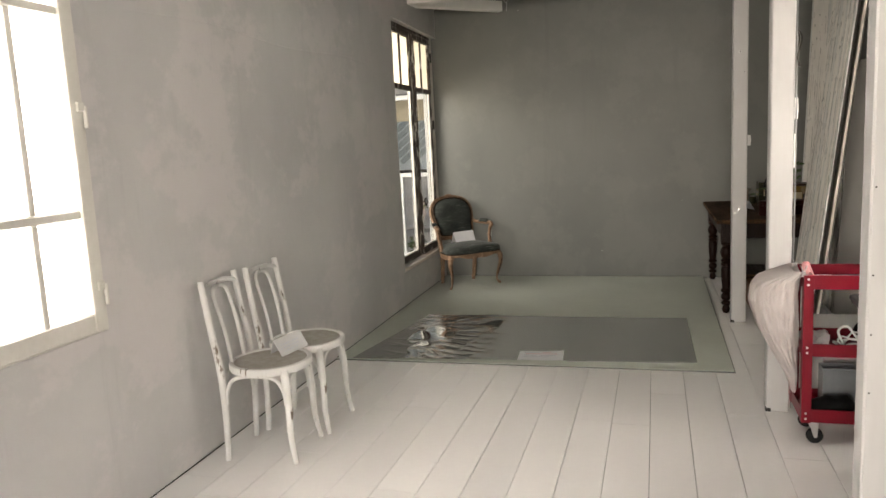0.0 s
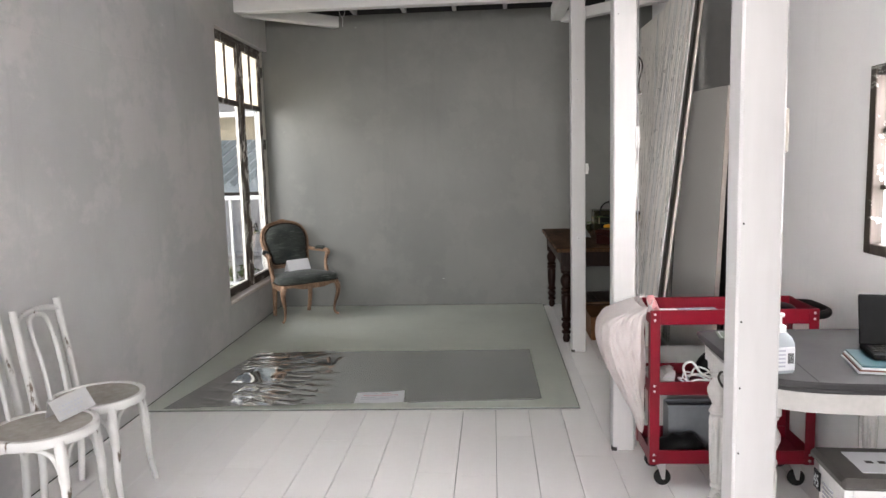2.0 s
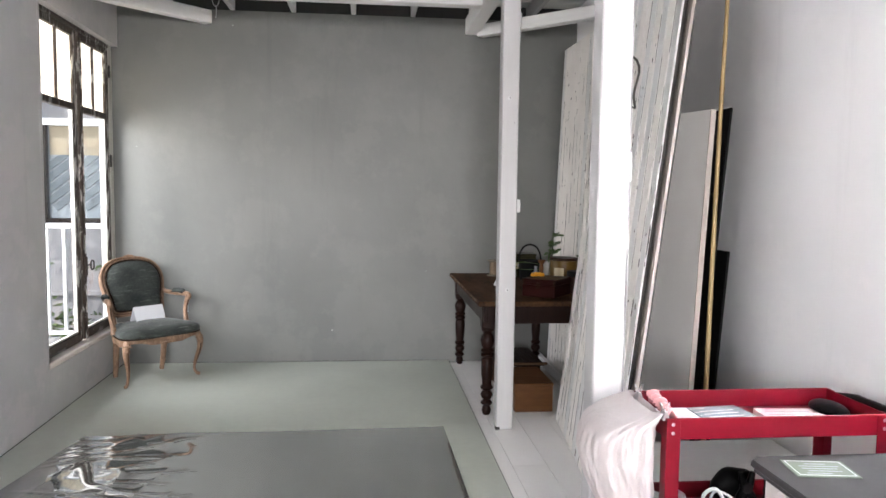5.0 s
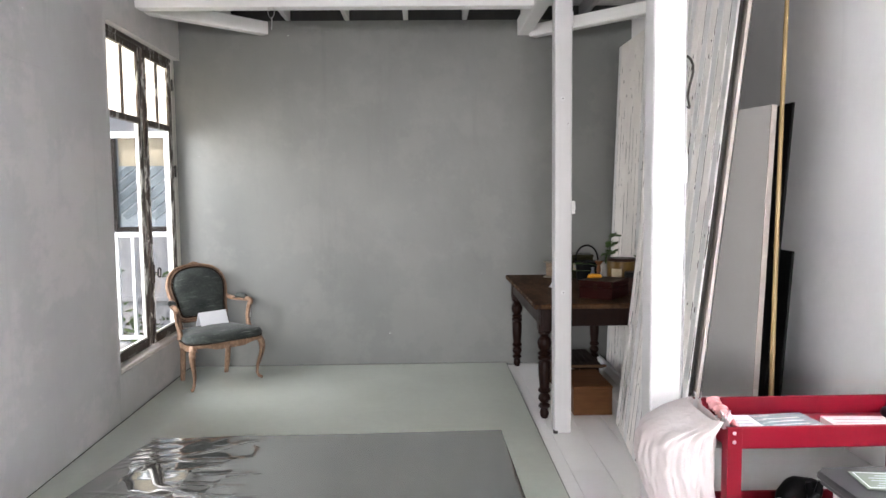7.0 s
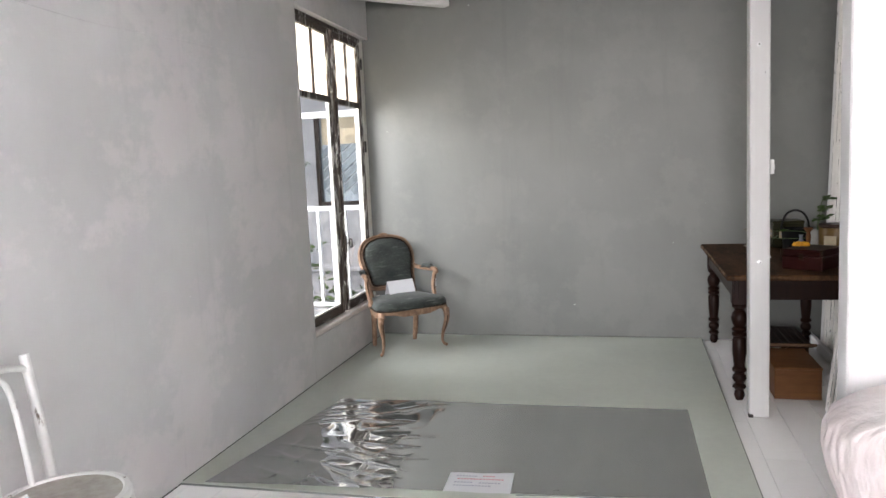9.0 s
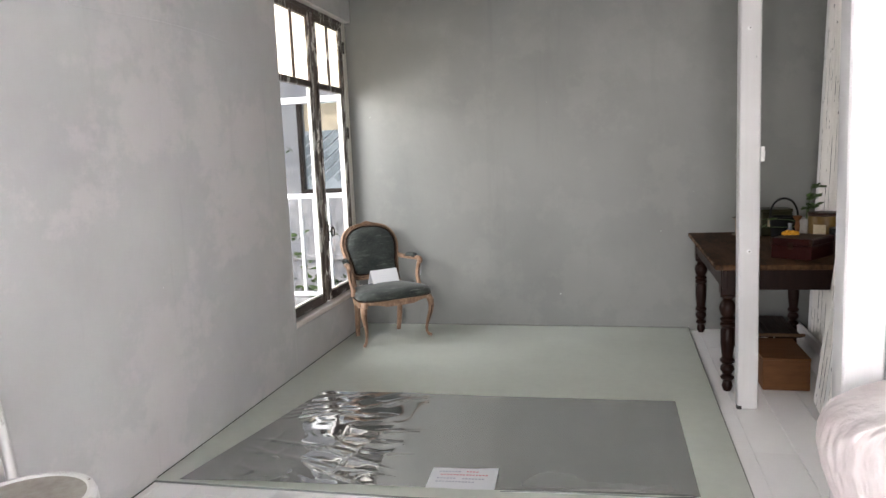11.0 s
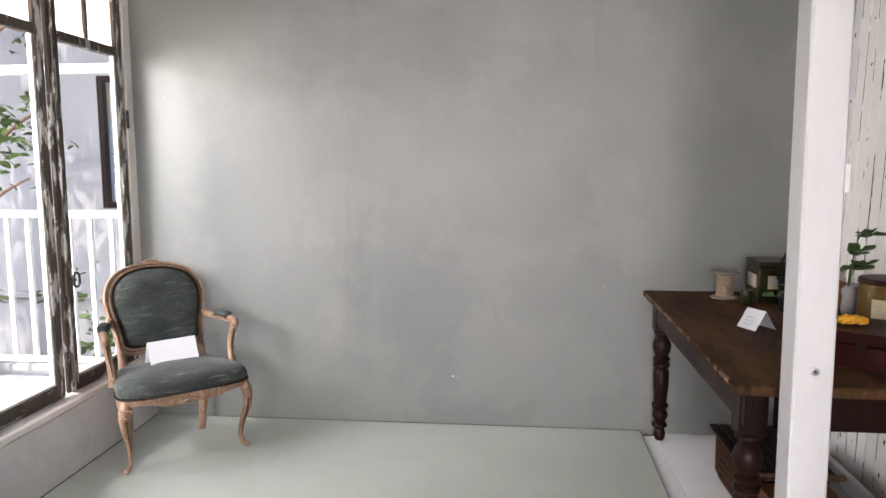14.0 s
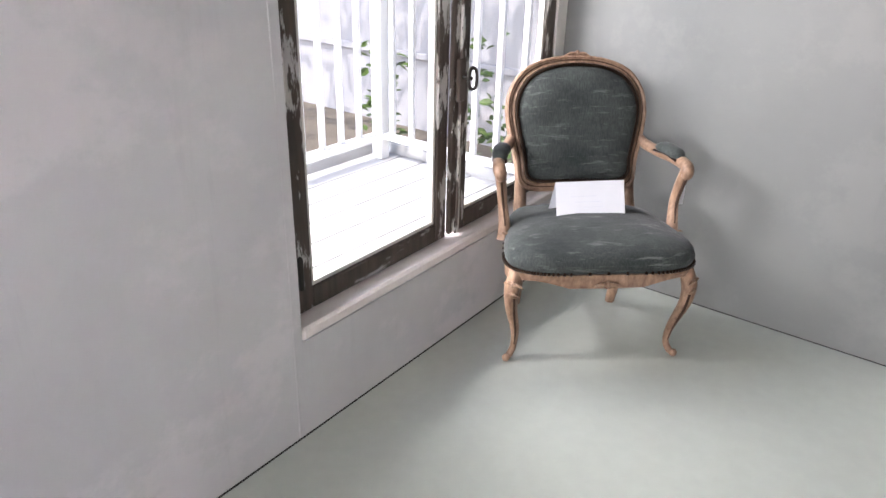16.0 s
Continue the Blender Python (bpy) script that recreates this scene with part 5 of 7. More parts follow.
def leaning_panel(far, near, height, lean, label, width=0.12, thick=0.032, material=M_PANEL, seed=1):
    """A panel of beaded boards that stands on the floor along far-near and leans to +x; paint has broken away along the joints."""
    rg = random.Random(seed)
    fx, fy = far
    nx_, ny_ = near
    run = math.hypot(nx_ - fx, ny_ - fy)
    m = pose(fx, fy, 0, 0, 0, math.degrees(math.atan2(ny_ - fy, nx_ - fx))) @ pose(0, 0, 0.004, -lean)
    t = thing("boarded_panel", m, label, "panel", "boards leaning on the wall")
    part("backing", boxes((0.01, run - 0.004, -thick + 0.0070, -0.0035, 0.01, height - 0.01)), M_FLAKED, t)
    upright_face = Matrix(((1, 0, 0, 0), (0, 0, 1, 0), (0, 1, 0, 0), (0, 0, 0, 1)))
    x = 0.0
    flakes = bmesh.new()
    while x < run - 0.02:
        w = min(width * rg.uniform(0.85, 1.15), run - x)
        d = rg.uniform(0.0002, 0.0016)
        front = -thick - d + 0.002
        paint = material if material is not M_PANEL or rg.random() < 0.65 else M_PANEL_GREY
        part("board", boxes((x + 0.0012, x + w - 0.0012, front, -0.009, 0, height), bevel=0.0010), paint, t)
        if w > 0.05 and material is M_PANEL:
            part("bead", boxes((x + w - 0.0105, x + w - 0.0050, front - 0.0022, front - 0.0002, 0.002, height - 0.002), bevel=0.0009), M_PANEL, t)
        z = rg.uniform(0, 0.1)
        while z < height - 0.35 and material is M_PANEL:
            tall = rg.choice((0.02, 0.04, 0.08, 0.14, 0.22, 0.32))
            wide = rg.choice((0.003, 0.004, 0.005, 0.007, 0.012)) * (1.5 if seed == 2 else 1.0)
            steps = max(3, int(tall / 0.02))
            line = [(x + w - 0.0050, z)]
            line += [(x + w - 0.0050 + wide * rg.uniform(0.25, 1.0), z + tall * (k + 0.5) / steps) for k in range(steps)]
            line += [(x + w - 0.0050, z + tall)]
            prism(flakes, line, front - 0.0010, front - 0.0001, upright_face)
            z += tall + rg.expovariate(1 / rg.choice((0.03, 0.12, 0.3)))
        for k in range(4 if material is M_PANEL else 0):
            z, wide = rg.uniform(0.05, height - 0.2), rg.uniform(0.004, 0.010)
            px = x + rg.uniform(0.1, 0.75) * w
            prism(flakes, [(px + wide * rg.uniform(0.6, 1.0) * math.cos(a), z + wide * rg.uniform(0.6, 1.8) * math.sin(a)) for a in [2 * math.pi * q / 8 for q in range(8)]], front - 0.0008, front - 0.0001, upright_face)
        x += w
    if material is M_PANEL:
        tagged(part("flaked_paint", flakes, M_FLAKED, t), "bare grey wood where the paint flaked off", kind="stuff")
    else:
        flakes.free()
    return t


leaning_panel((0.992, 5.96), (0.825, 4.50), 2.47, 6.3, "tall white beaded-board panel with flaking paint, leaning on another board", 0.098, 0.024, M_PANEL, 2)
leaning_panel((1.019, 5.90), (0.852, 4.475), 2.47, 6.3, "tall pale board panel leaning behind the flaking one", 0.20, 0.022, M_PANEL_EDGE, 5)
leaning_panel((1.300, 7.43), (1.318, 6.02), 2.56, 2.0, "tall white beaded-board panel with flaking paint behind the old table", 0.085, 0.026, M_PANEL, 7)


def leaning_board(far_y, near_y, x0, x1, height, thick, material, label, edge=None, yaw=-90):
    lean = math.degrees(math.atan2(x1 - x0, height))
    t = thing("board", pose(x0, far_y, 0, 0, 0, yaw) @ pose(0, 0, 0.002, -lean), label, "board", "boards leaning on the wall")
    part("sheet", boxes((0, far_y - near_y, 0, thick, 0, height), bevel=0.002), material, t)
    if edge:
        part("edging", boxes((far_y - near_y - 0.001, far_y - near_y + 0.004, -0.002, thick + 0.003, 0.0, height), bevel=0.001), edge, t)
    return t


leaning_board(5.20, 4.715, 1.100, 1.190, 1.79, 0.024, M_BACKBOARD, "off-white flat board leaning on the wall", M_PANEL_EDGE, -75.5)
leaning_board(5.30, 4.735, 1.262, 1.390, 1.80, 0.012, M_BLACK, "thin black board leaning on the wall behind the white one")
leaning_board(5.00, 4.72, 1.322, 1.398, 1.16, 0.012, M_BLACK, "short black board leaning on the wall")
bp = thing("bamboo_pole", pose(0, 0, 0), "long dry bamboo pole leaning on the wall", "pole")
b = bmesh.new()
a0, a1 = Vector((1.300, 4.68, 0.014)), Vector((1.392, 4.78, 2.80))
pts, rad = [], []
for k in range(12):
    for f, r in ((0.0, 0.0120), (0.04, 0.0140), (0.08, 0.0118), (0.5, 0.0112), (0.92, 0.0116)):
        s = (k + f) / 12
        pts.append(a0.lerp(a1, s) + Vector((0, 0.02 * math.sin(s * 3), 0)))
        rad.append(r * (1 - 0.25 * s))
tube(b, pts, rad, 10)
part("cane", b, M_BAMBOO, bp, smooth=True)

# ---- red tool cart ----
M_RED = surface("red_powder_coat", (0.175, 0.0025, 0.0125), (0.145, 0.0025, 0.010), 0.4, 4, 90, 0.4, 0.08, dist=0.001, spec=0.3)
M_RUBBER = surface("black_rubber", (0.018, 0.018, 0.018), rough=0.6, spec=0.12)
M_BAG = None


def bag_material():
    m, n, l, p = nodes_of("thin_white_plastic_bag")
    p.inputs["Base Color"].default_value = (0.80, 0.745, 0.735, 1)
    p.inputs["Roughness"].default_value = 0.38
    co = n.new("ShaderNodeTexCoord").outputs["Object"]
    c = mix_node(n, l, ramp_node(n, l, noise_node(n, l, co, 6, 4), 0.35, 0.7), (0.64, 0.60, 0.59), (0.56, 0.50, 0.49))
    l.new(c, p.inputs["Base Color"])
    t, x = n.new("ShaderNodeBsdfTranslucent"), n.new("ShaderNodeMixShader")
    t.inputs[0].default_value = (0.66, 0.58, 0.57, 1)
    x.inputs[0].default_value = 0.3
    b = n.new("ShaderNodeBump")
    b.inputs["Strength"].default_value, b.inputs["Distance"].default_value = 0.8, 0.015
    l.new(noise_node(n, l, co, 22, 4, (1, 1, 0.5)), b.inputs["Height"])
    l.new(b.outputs[0], p.inputs["Normal"])
    out = n["Material Output"]
    l.new(p.outputs[0], x.inputs[1]), l.new(t.outputs[0], x.inputs[2]), l.new(x.outputs[0], out.inputs[0])
    return m


CX0, CX1, CY0, CY1 = 0.645, 1.315, 3.575, 3.865
cart = thing("tool_cart", pose(0, 0, 0), "red metal three-shelf tool cart on casters", "cart")
for z0, z1, nm in ((0.715, 0.775, "top_tray"), (0.415, 0.470, "middle_tray"), (0.114, 0.172, "bottom_tray")):
    tr = new(nm)
    tr.parent = cart
    part("tray_floor", boxes((CX0 + 0.003, CX1 - 0.003, CY0 + 0.003, CY1 - 0.003, z0, z0 + 0.004)), M_RED, tr)
    for r in ((CX0, CX1, CY0, CY0 + 0.0025, z0, z1), (CX0, CX1, CY1 - 0.0025, CY1, z0, z1), (CX0, CX0 + 0.0025, CY0 + 0.003, CY1 - 0.003, z0, z1), (CX1 - 0.0025, CX1, CY0 + 0.003, CY1 - 0.003, z0, z1)):
        part("tray_side", boxes(r, bevel=0.0008), M_RED, tr)
    for r in ((CX0 - 0.001, CX1 + 0.001, CY0 - 0.001, CY0 + 0.006, z1 - 0.002, z1 + 0.002), (CX0 - 0.001, CX1 + 0.001, CY1 - 0.006, CY1 + 0.001, z1 - 0.002, z1 + 0.002)):
        part("rolled_rim", boxes(r, bevel=0.0015), M_RED, tr)
for lx, sx in ((CX0 - 0.0028, 1), (CX1 + 0.0028, -1)):
    for ly, sy in ((CY0 - 0.0028, 1), (CY1 + 0.0028, -1)):
        b = bmesh.new()
        xa, xb = sorted((lx, lx + sx * 0.040))
        ya, yb = sorted((ly, ly + sy * 0.0024))
        box(b, xa, xb, ya, yb, 0.112, 0.776, bevel=0.0006)
        xa, xb = sorted((lx, lx + sx * 0.0024))
        ya, yb = sorted((ly + sy * 0.0025, ly + sy * 0.040))
        box(b, xa, xb, ya, yb, 0.112, 0.776, bevel=0.0006)
        lg = part("leg", b, M_RED, cart, "red angle-iron leg")
        for z in (0.760, 0.735, 0.455, 0.432, 0.155, 0.130):
            b = bmesh.new()
            lathe(b, [(0.0055, 0), (0.005, 0.002), (0.002, 0.003)], 10)
            o = part("bolt", b, M_STEEL, lg, smooth=True)
            o.matrix_basis = pose(lx + sx * 0.018, ly, z, 90 if sy > 0 else -90)
for lx in (CX0 + 0.055, CX1 - 0.055):
    for ly in (CY0 + 0.05, CY1 - 0.05):
        ca = new("caster")
        ca.parent = cart
        b = bmesh.new()
        box(b, lx - 0.025, lx + 0.025, ly - 0.022, ly + 0.022, 0.108, 0.1125, bevel=0.001)
        for s in (-1, 1):
            prism(b, [(-0.022, 0.106), (0.022, 0.106), (0.016, 0.03), (0.004, 0.03)], ly + s * 0.016 - 0.001, ly + s * 0.016 + 0.001, Matrix(((1, 0, 0, lx), (0, 0, 1, 0), (0, 1, 0, 0), (0, 0, 0, 1))))
        part("fork", b, M_STEEL, ca)
        b = bmesh.new()
        lathe(b, [(0.020, -0.012), (0.033, -0.011), (0.0355, -0.006), (0.0355, 0.006), (0.033, 0.011), (0.020, 0.012)], 24)
        o = part("wheel", b, M_RUBBER, ca, "black rubber wheel", True)
        o.matrix_basis = pose(lx + 0.008, ly, 0.0355, 90)
b = bmesh.new()
tube(b, spline([(CX1 + 0.003, CY0 + 0.02, 0.745), (CX1 + 0.03, CY0 + 0.022, 0.748), (CX1 + 0.058, CY0 + 0.045, 0.750), (CX1 + 0.066, CY0 + 0.08, 0.752), (CX1 + 0.066, CY1 - 0.08, 0.752), (CX1 + 0.058, CY1 - 0.045, 0.750), (CX1 + 0.03, CY1 - 0.022, 0.748), (CX1 + 0.003, CY1 - 0.02, 0.745)], 6), 0.014, 10, flat=1.3)
part("push_handle", b, M_RUBBER, cart, "black push handle", True)

# papers and a pad in the top tray
M_PRINT_BLUE = surface("blue_grey_photo_print", (0.20, 0.26, 0.31), (0.42, 0.47, 0.50), 0.25, 9, 30, 0.5, 0, stretch=(1, 5, 1))
M_PRINT_PINK = surface("pale_pink_leaflet", (0.70, 0.58, 0.58), (0.62, 0.52, 0.53), 0.3, 12, 40, 0.5, 0)
for x0, x1, y0, y1, rz, mm, lab in ((0.69, 0.80, 3.60, 3.80, 0, M_PAPER, "stack of white paper in the cart's top tray"), (0.82, 0.99, 3.61, 3.80, 6, M_PRINT_BLUE, "stack of blue-grey photo prints in the cart's top tray"), (1.00, 1.20, 3.60, 3.78, -4, M_PRINT_PINK, "stack of pale pink printed leaflets in the cart's top tray")):
    t = thing("paper_sheet", pose(x0, y0, 0.7205, 0, 0, rz), lab, "paper")
    part("sheet", boxes((0, x1 - x0, 0, y1 - y0, 0, 0.018), bevel=0.001), mm, t)
    for k in range(5):
        part("line_of_print", boxes((0.02, (x1 - x0) * 0.8, 0.03 + k * 0.028, 0.034 + k * 0.028, 0.0181, 0.0186)), M_PAPER if mm is M_PRINT_BLUE else M_INK, t)
t = thing("black_pouch", pose(1.21, 3.66, 0.720), "soft black pouch in the cart's top tray", "pouch")
b = bmesh.new()
bmesh.ops.create_uvsphere(b, u_segments=16, v_segments=10, radius=0.06, matrix=Matrix.Translation((0.03, 0.08, 0.025)) @ Matrix.Diagonal((0.8, 1.3, 0.40, 1)))
part("pouch", b, M_BLACK, t, smooth=True)

# plastic bag clipped to the cart
M_BAG = bag_material()
bag = thing("plastic_bag", pose(0, 0, 0), "thin white pink-tinged plastic bag clipped to the red cart", "bag")
b = bmesh.new()
rings, cnt = [], 110
BAG = ((0.785, 0.632, 0.020, 0.125), (0.770, 0.602, 0.045, 0.145), (0.745, 0.562, 0.082, 0.150), (0.70, 0.545, 0.098, 0.150), (0.62, 0.545, 0.097, 0.150), (0.53, 0.558, 0.084, 0.145), (0.44, 0.580, 0.062, 0.130), (0.36, 0.602, 0.040, 0.105), (0.29, 0.622, 0.024, 0.075), (0.23, 0.630, 0.012, 0.045), (0.205, 0.633, 0.005, 0.02))
bag_rows = spline([(c, r, q) for z, c, r, q in BAG], 4)
bag_high = spline([(z, 0, 0) for z, c, r, q in BAG], 4)
for (cx, rx, ry), (z, _, _) in zip(bag_rows, bag_high):
    ring = []
    for i in range(cnt):
        a = 2 * math.pi * i / cnt
        f = 1 + 0.13 * noise.noise(Vector((math.cos(a) * 2.2, math.sin(a) * 2.2, z * 7))) + 0.10 * (0.6 - abs(noise.noise(Vector((math.cos(a) * 5, math.sin(a) * 5, z * 6))))) + 0.16 * (0.25 - abs(noise.noise(Vector((math.cos(a) * 6 + z * 9, math.sin(a) * 6, z * 11))))) + 0.10 * (0.25 - abs(noise.noise(Vector((math.cos(a) * 12, math.sin(a) * 12 + z * 12, z * 20)))))
        x = min(cx + rx * f * math.cos(a), 0.639)
        ring.append(b.verts.new((x, 3.715 + ry * f * math.sin(a), z + 0.010 * noise.noise(Vector((a, z * 9, 0))))))
    rings.append(ring)
for q, r in zip(rings, rings[1:]):
    for i in range(cnt):
        b.faces.new((q[i], q[(i + 1) % cnt], r[(i + 1) % cnt], r[i]))
b.faces.new(rings[-1])
o = part("bag", b, M_BAG, bag, smooth=True)
sub = o.modifiers.new("soft", "SUBSURF")
sub.levels = sub.render_levels = 1
M_PINK = surface("pink_bag_rim", (0.72, 0.36, 0.36), (0.64, 0.30, 0.31), 0.5, 8, 40)
b = bmesh.new()
for k in range(7):
    tube(b, spline([(0.652 + 0.006 * k, 3.62 + 0.03 * k, 0.777), (0.668 + 0.004 * k, 3.63 + 0.03 * k, 0.786 + 0.006 * (k % 3)), (0.690 + 0.002 * k, 3.635 + 0.03 * k, 0.755)], 5), 0.016, 8, flat=0.5)
part("turned_over_rim", b, M_PINK, bag, "pink rim of the bag turned into the tray", True)
for cy, cz in ((3.80, 0.782), (3.60, 0.782)):
    t = thing("bulldog_clip", pose(0.645, cy, cz), "small steel bulldog clip on the cart's rim", "clip")
    b = bmesh.new()
    prism(b, [(-0.011, -0.014), (0.011, -0.014), (0.004, 0.010), (-0.004, 0.010)], -0.014, 0.014, Matrix(((1, 0, 0, 0), (0, 0, 1, 0), (0, 1, 0, 0), (0, 0, 0, 1))))
    part("jaw", b, M_STEEL, t)
    for s in (-1, 1):
        b = bmesh.new()
        tube(b, spline([(s * 0.004, -0.008, 0.010), (s * 0.010, -0.007, 0.026), (s * 0.014, 0, 0.034), (s * 0.010, 0.007, 0.026), (s * 0.004, 0.008, 0.010)], 4), 0.0013, 6)
        part("lever", b, M_STEEL, t, smooth=True)

# middle tray: white cables, a grey pouch, dark clamps
t = thing("cable_coil", pose(0.86, 3.68, 0.4195), "loosely coiled white cables in the cart's middle tray", "cable")
rg = random.Random(11)
for k in range(3):
    pts = []
    for i in range(16):
        a = 2 * math.pi * i / 16
        pts.append(((0.055 + 0.02 * rg.random()) * math.cos(a) + 0.02 * k, (0.06 + 0.02 * rg.random()) * math.sin(a), 0.008 + 0.014 * k + 0.028 * abs(math.sin(a * 1.5 + k))))
    b = bmesh.new()
    tube(b, spline(pts, 3, True), 0.004, 6, closed=True)
    part("cable", b, M_PLASTIC_WHITE, t, smooth=True)
b = bmesh.new()
tube(b, spline([(-0.03, 0, 0.02), (-0.06, -0.02, 0.09), (-0.03, -0.04, 0.12), (0.02, -0.02, 0.06), (0.10, 0.02, 0.03), (0.18, 0.04, 0.02)], 6), 0.0055, 6)
part("cable_end", b, M_PLASTIC_WHITE, t, smooth=True)
t = thing("grey_pouch", pose(0.715, 3.72, 0.4195), "crumpled grey plastic pouch in the cart's middle tray", "pouch")
b = bmesh.new()
bmesh.ops.create_icosphere(b, subdivisions=3, radius=0.075, matrix=Matrix.Translation((0, 0, 0.036)) @ Matrix.Diagonal((0.85, 1.2, 0.48, 1)))
for v in b.verts:
    v.co += v.normal * 0.040 * noise.noise(v.co * 24)
    v.co.z = max(v.co.z, 0.001)
part("pouch", b, surface("grey_film", (0.40, 0.39, 0.38), (0.28, 0.27, 0.27), 0.3, 8, 40, 0.5, 0.3), t, smooth=True)


def clamp(m, group):
    t = thing("spring_clamp", m, "black plastic spring clamp standing in the red cart", "clamp", group)
    b = bmesh.new()
    for s in (-1, 1):
        tube(b, spline([(s * 0.018, 0, 0.0), (s * 0.022, 0, 0.04), (s * 0.008, 0, 0.07), (s * 0.014, 0, 0.10), (s * 0.020, 0, 0.125)], 5), [0.012, 0.013, 0.012, 0.011, 0.009], 8)
    part("jaws", b, M_BLACK, t, smooth=True)
    b = bmesh.new()
    lathe(b, [(0.016, -0.014), (0.018, -0.01), (0.018, 0.01), (0.016, 0.014)], 14)
    o = part("spring", b, M_RUBBER, t, smooth=True)
    o.matrix_basis = pose(0, 0, 0.075, 90)
    return t


c0 = clamp(pose(0.985, 3.75, 0.4195), "clamps in the cart")
for cx, cy, cz, rz in ((1.045, 3.72, 0.4195, 30), (0.93, 3.64, 0.1185, 10), (1.01, 3.66, 0.1185, 70), (1.09, 3.64, 0.1185, 20), (1.17, 3.66, 0.1185, 110)):
    copy_thing(c0, pose(cx, cy, cz, 0, 0, rz))
t = thing("camera_bag", pose(0.965, 3.80, 0.4195), "black cloth-covered gadget in the cart's middle tray", "gadget")
b = bmesh.new()
bmesh.ops.create_icosphere(b, subdivisions=3, radius=0.1, matrix=Matrix.Translation((0, 0, 0.06)) @ Matrix.Diagonal((0.75, 0.4, 0.62, 1)))
for v in b.verts:
    v.co += v.normal * 0.015 * noise.noise(v.co * 14)
    v.co.z = max(v.co.z, 0.001)
part("cloth", b, M_BLACK, t, smooth=True)
# bottom tray: clear container, dark bundle
M_CLEARBOX = surface("cloudy_plastic", (0.25, 0.265, 0.28), (0.20, 0.21, 0.23), 0.2, 4, 30, bump=0)
t = thing("plastic_container", pose(0.76, 3.74, 0.1185), "cloudy clear plastic container in the cart's bottom tray", "container")
for r in ((0, 0.30, 0, 0.003, 0, 0.19), (0, 0.30, 0.097, 0.10, 0, 0.19), (0, 0.003, 0.0035, 0.0965, 0, 0.19), (0.297, 0.30, 0.0035, 0.0965, 0, 0.19)):
    part("side", boxes(r, bevel=0.001), M_CLEARBOX, t)
part("contents", boxes((0.01, 0.29, 0.01, 0.09, 0.002, 0.12), bevel=0.004), surface("slate_blue_cloth", (0.10, 0.12, 0.15), (0.07, 0.085, 0.11), 0.8), t)
part("rim", boxes((-0.006, 0.306, -0.006, 0.002, 0.185, 0.197), bevel=0.002), M_CLEARBOX, t)
t = thing("black_bundle", pose(0.78, 3.66, 0.1185), "bundle of black cloth and straps in the cart's bottom tray", "bundle")
b = bmesh.new()
bmesh.ops.create_icosphere(b, subdivisions=3, radius=0.09, matrix=Matrix.Translation((0, 0, 0.045)) @ Matrix.Diagonal((1.25, 0.8, 0.55, 1)))
for v in b.verts:
    v.co += v.normal * 0.025 * noise.noise(v.co * 16)
    v.co.z = max(v.co.z, 0.001)
part("cloth", b, M_BLACK, t, smooth=True)

# ---- low pale box standing behind the cart ----
t = thing("storage_box", pose(0.80, 3.95, 0), "low pale painted wooden box behind the red cart", "box")
part("body", boxes((0, 0.66, 0, 0.47, 0, 0.385), bevel=0.004), M_WHITE_WOOD, t)
part("lid", boxes((-0.006, 0.666, -0.006, 0.476, 0.386, 0.405), bevel=0.004), M_WHITE_WOOD, t)

# ---- grey-topped table with white legs ----
M_GREY_TOP = surface("charcoal_grey_paint", (0.046, 0.0445, 0.046), (0.037, 0.0355, 0.037), 0.5, 2, 40, 0.4, 0.08, dist=0.002, spec=0.2)
M_LEG_WHITE = surface("chalky_white_paint", (0.50, 0.485, 0.465), (0.41, 0.40, 0.38), 0.55, 6, 50, 0.5, 0.25, dist=0.002)
gt2 = thing("console_table", pose(0, 0, 0), "painted table with dark grey rounded top and white turned legs", "table")
edge = spline([(0.792, 2.795, 0), (0.812, 2.762, 0), (0.86, 2.728, 0), (0.93, 2.704, 0), (1.05, 2.685, 0), (1.22, 2.676, 0), (1.46, 2.676, 0)], 6)
outline = [(1.46, 3.365), (0.785, 3.365), (0.765, 3.345), (0.765, 2.825), (0.778, 2.80)] + [(p.x, p.y) for p in edge]
cxm, cym = 1.13, 2.95
def inset(k, pts=outline):
    return [(cxm + (x - cxm) * k, cym + (y - cym) * k) for x, y in pts]
b = bmesh.new()
rings = [[b.verts.new((x, y, z)) for x, y in inset(k)] for k, z in ((0.965, 0.708), (0.985, 0.714), (0.985, 0.722), (1.0, 0.727), (1.0, 0.738), (0.992, 0.744))]
n = len(outline)
for q, r in zip(rings, rings[1:]):
    for i in range(n):
        b.faces.new((q[i], q[(i + 1) % n], r[(i + 1) % n], r[i]))
b.faces.new(rings[0][::-1]), b.faces.new(rings[-1])
part("tabletop", b, M_GREY_TOP, gt2, "dark grey painted top with a moulded edge")
b = bmesh.new()
box(b, 0, 0.20, -0.0012, 0.0012, 0.7425, 0.7446)
o = part("leaf_joint", b, M_NEAR_BLACK, gt2)
o.matrix_basis = pose(0.955, 2.905, 0.0, 0, 0, -95)
b = bmesh.new()
lo, hi = [b.verts.new((x, y, 0.645)) for x, y in inset(0.93)], [b.verts.new((x, y, 0.7075)) for x, y in inset(0.93)]
for i in range(n):
    b.faces.new((lo[i], lo[(i + 1) % n], hi[(i + 1) % n], hi[i]))
b.faces.new(lo[::-1]), b.faces.new(hi)
part("apron", b, M_LEG_WHITE, gt2, "white apron")
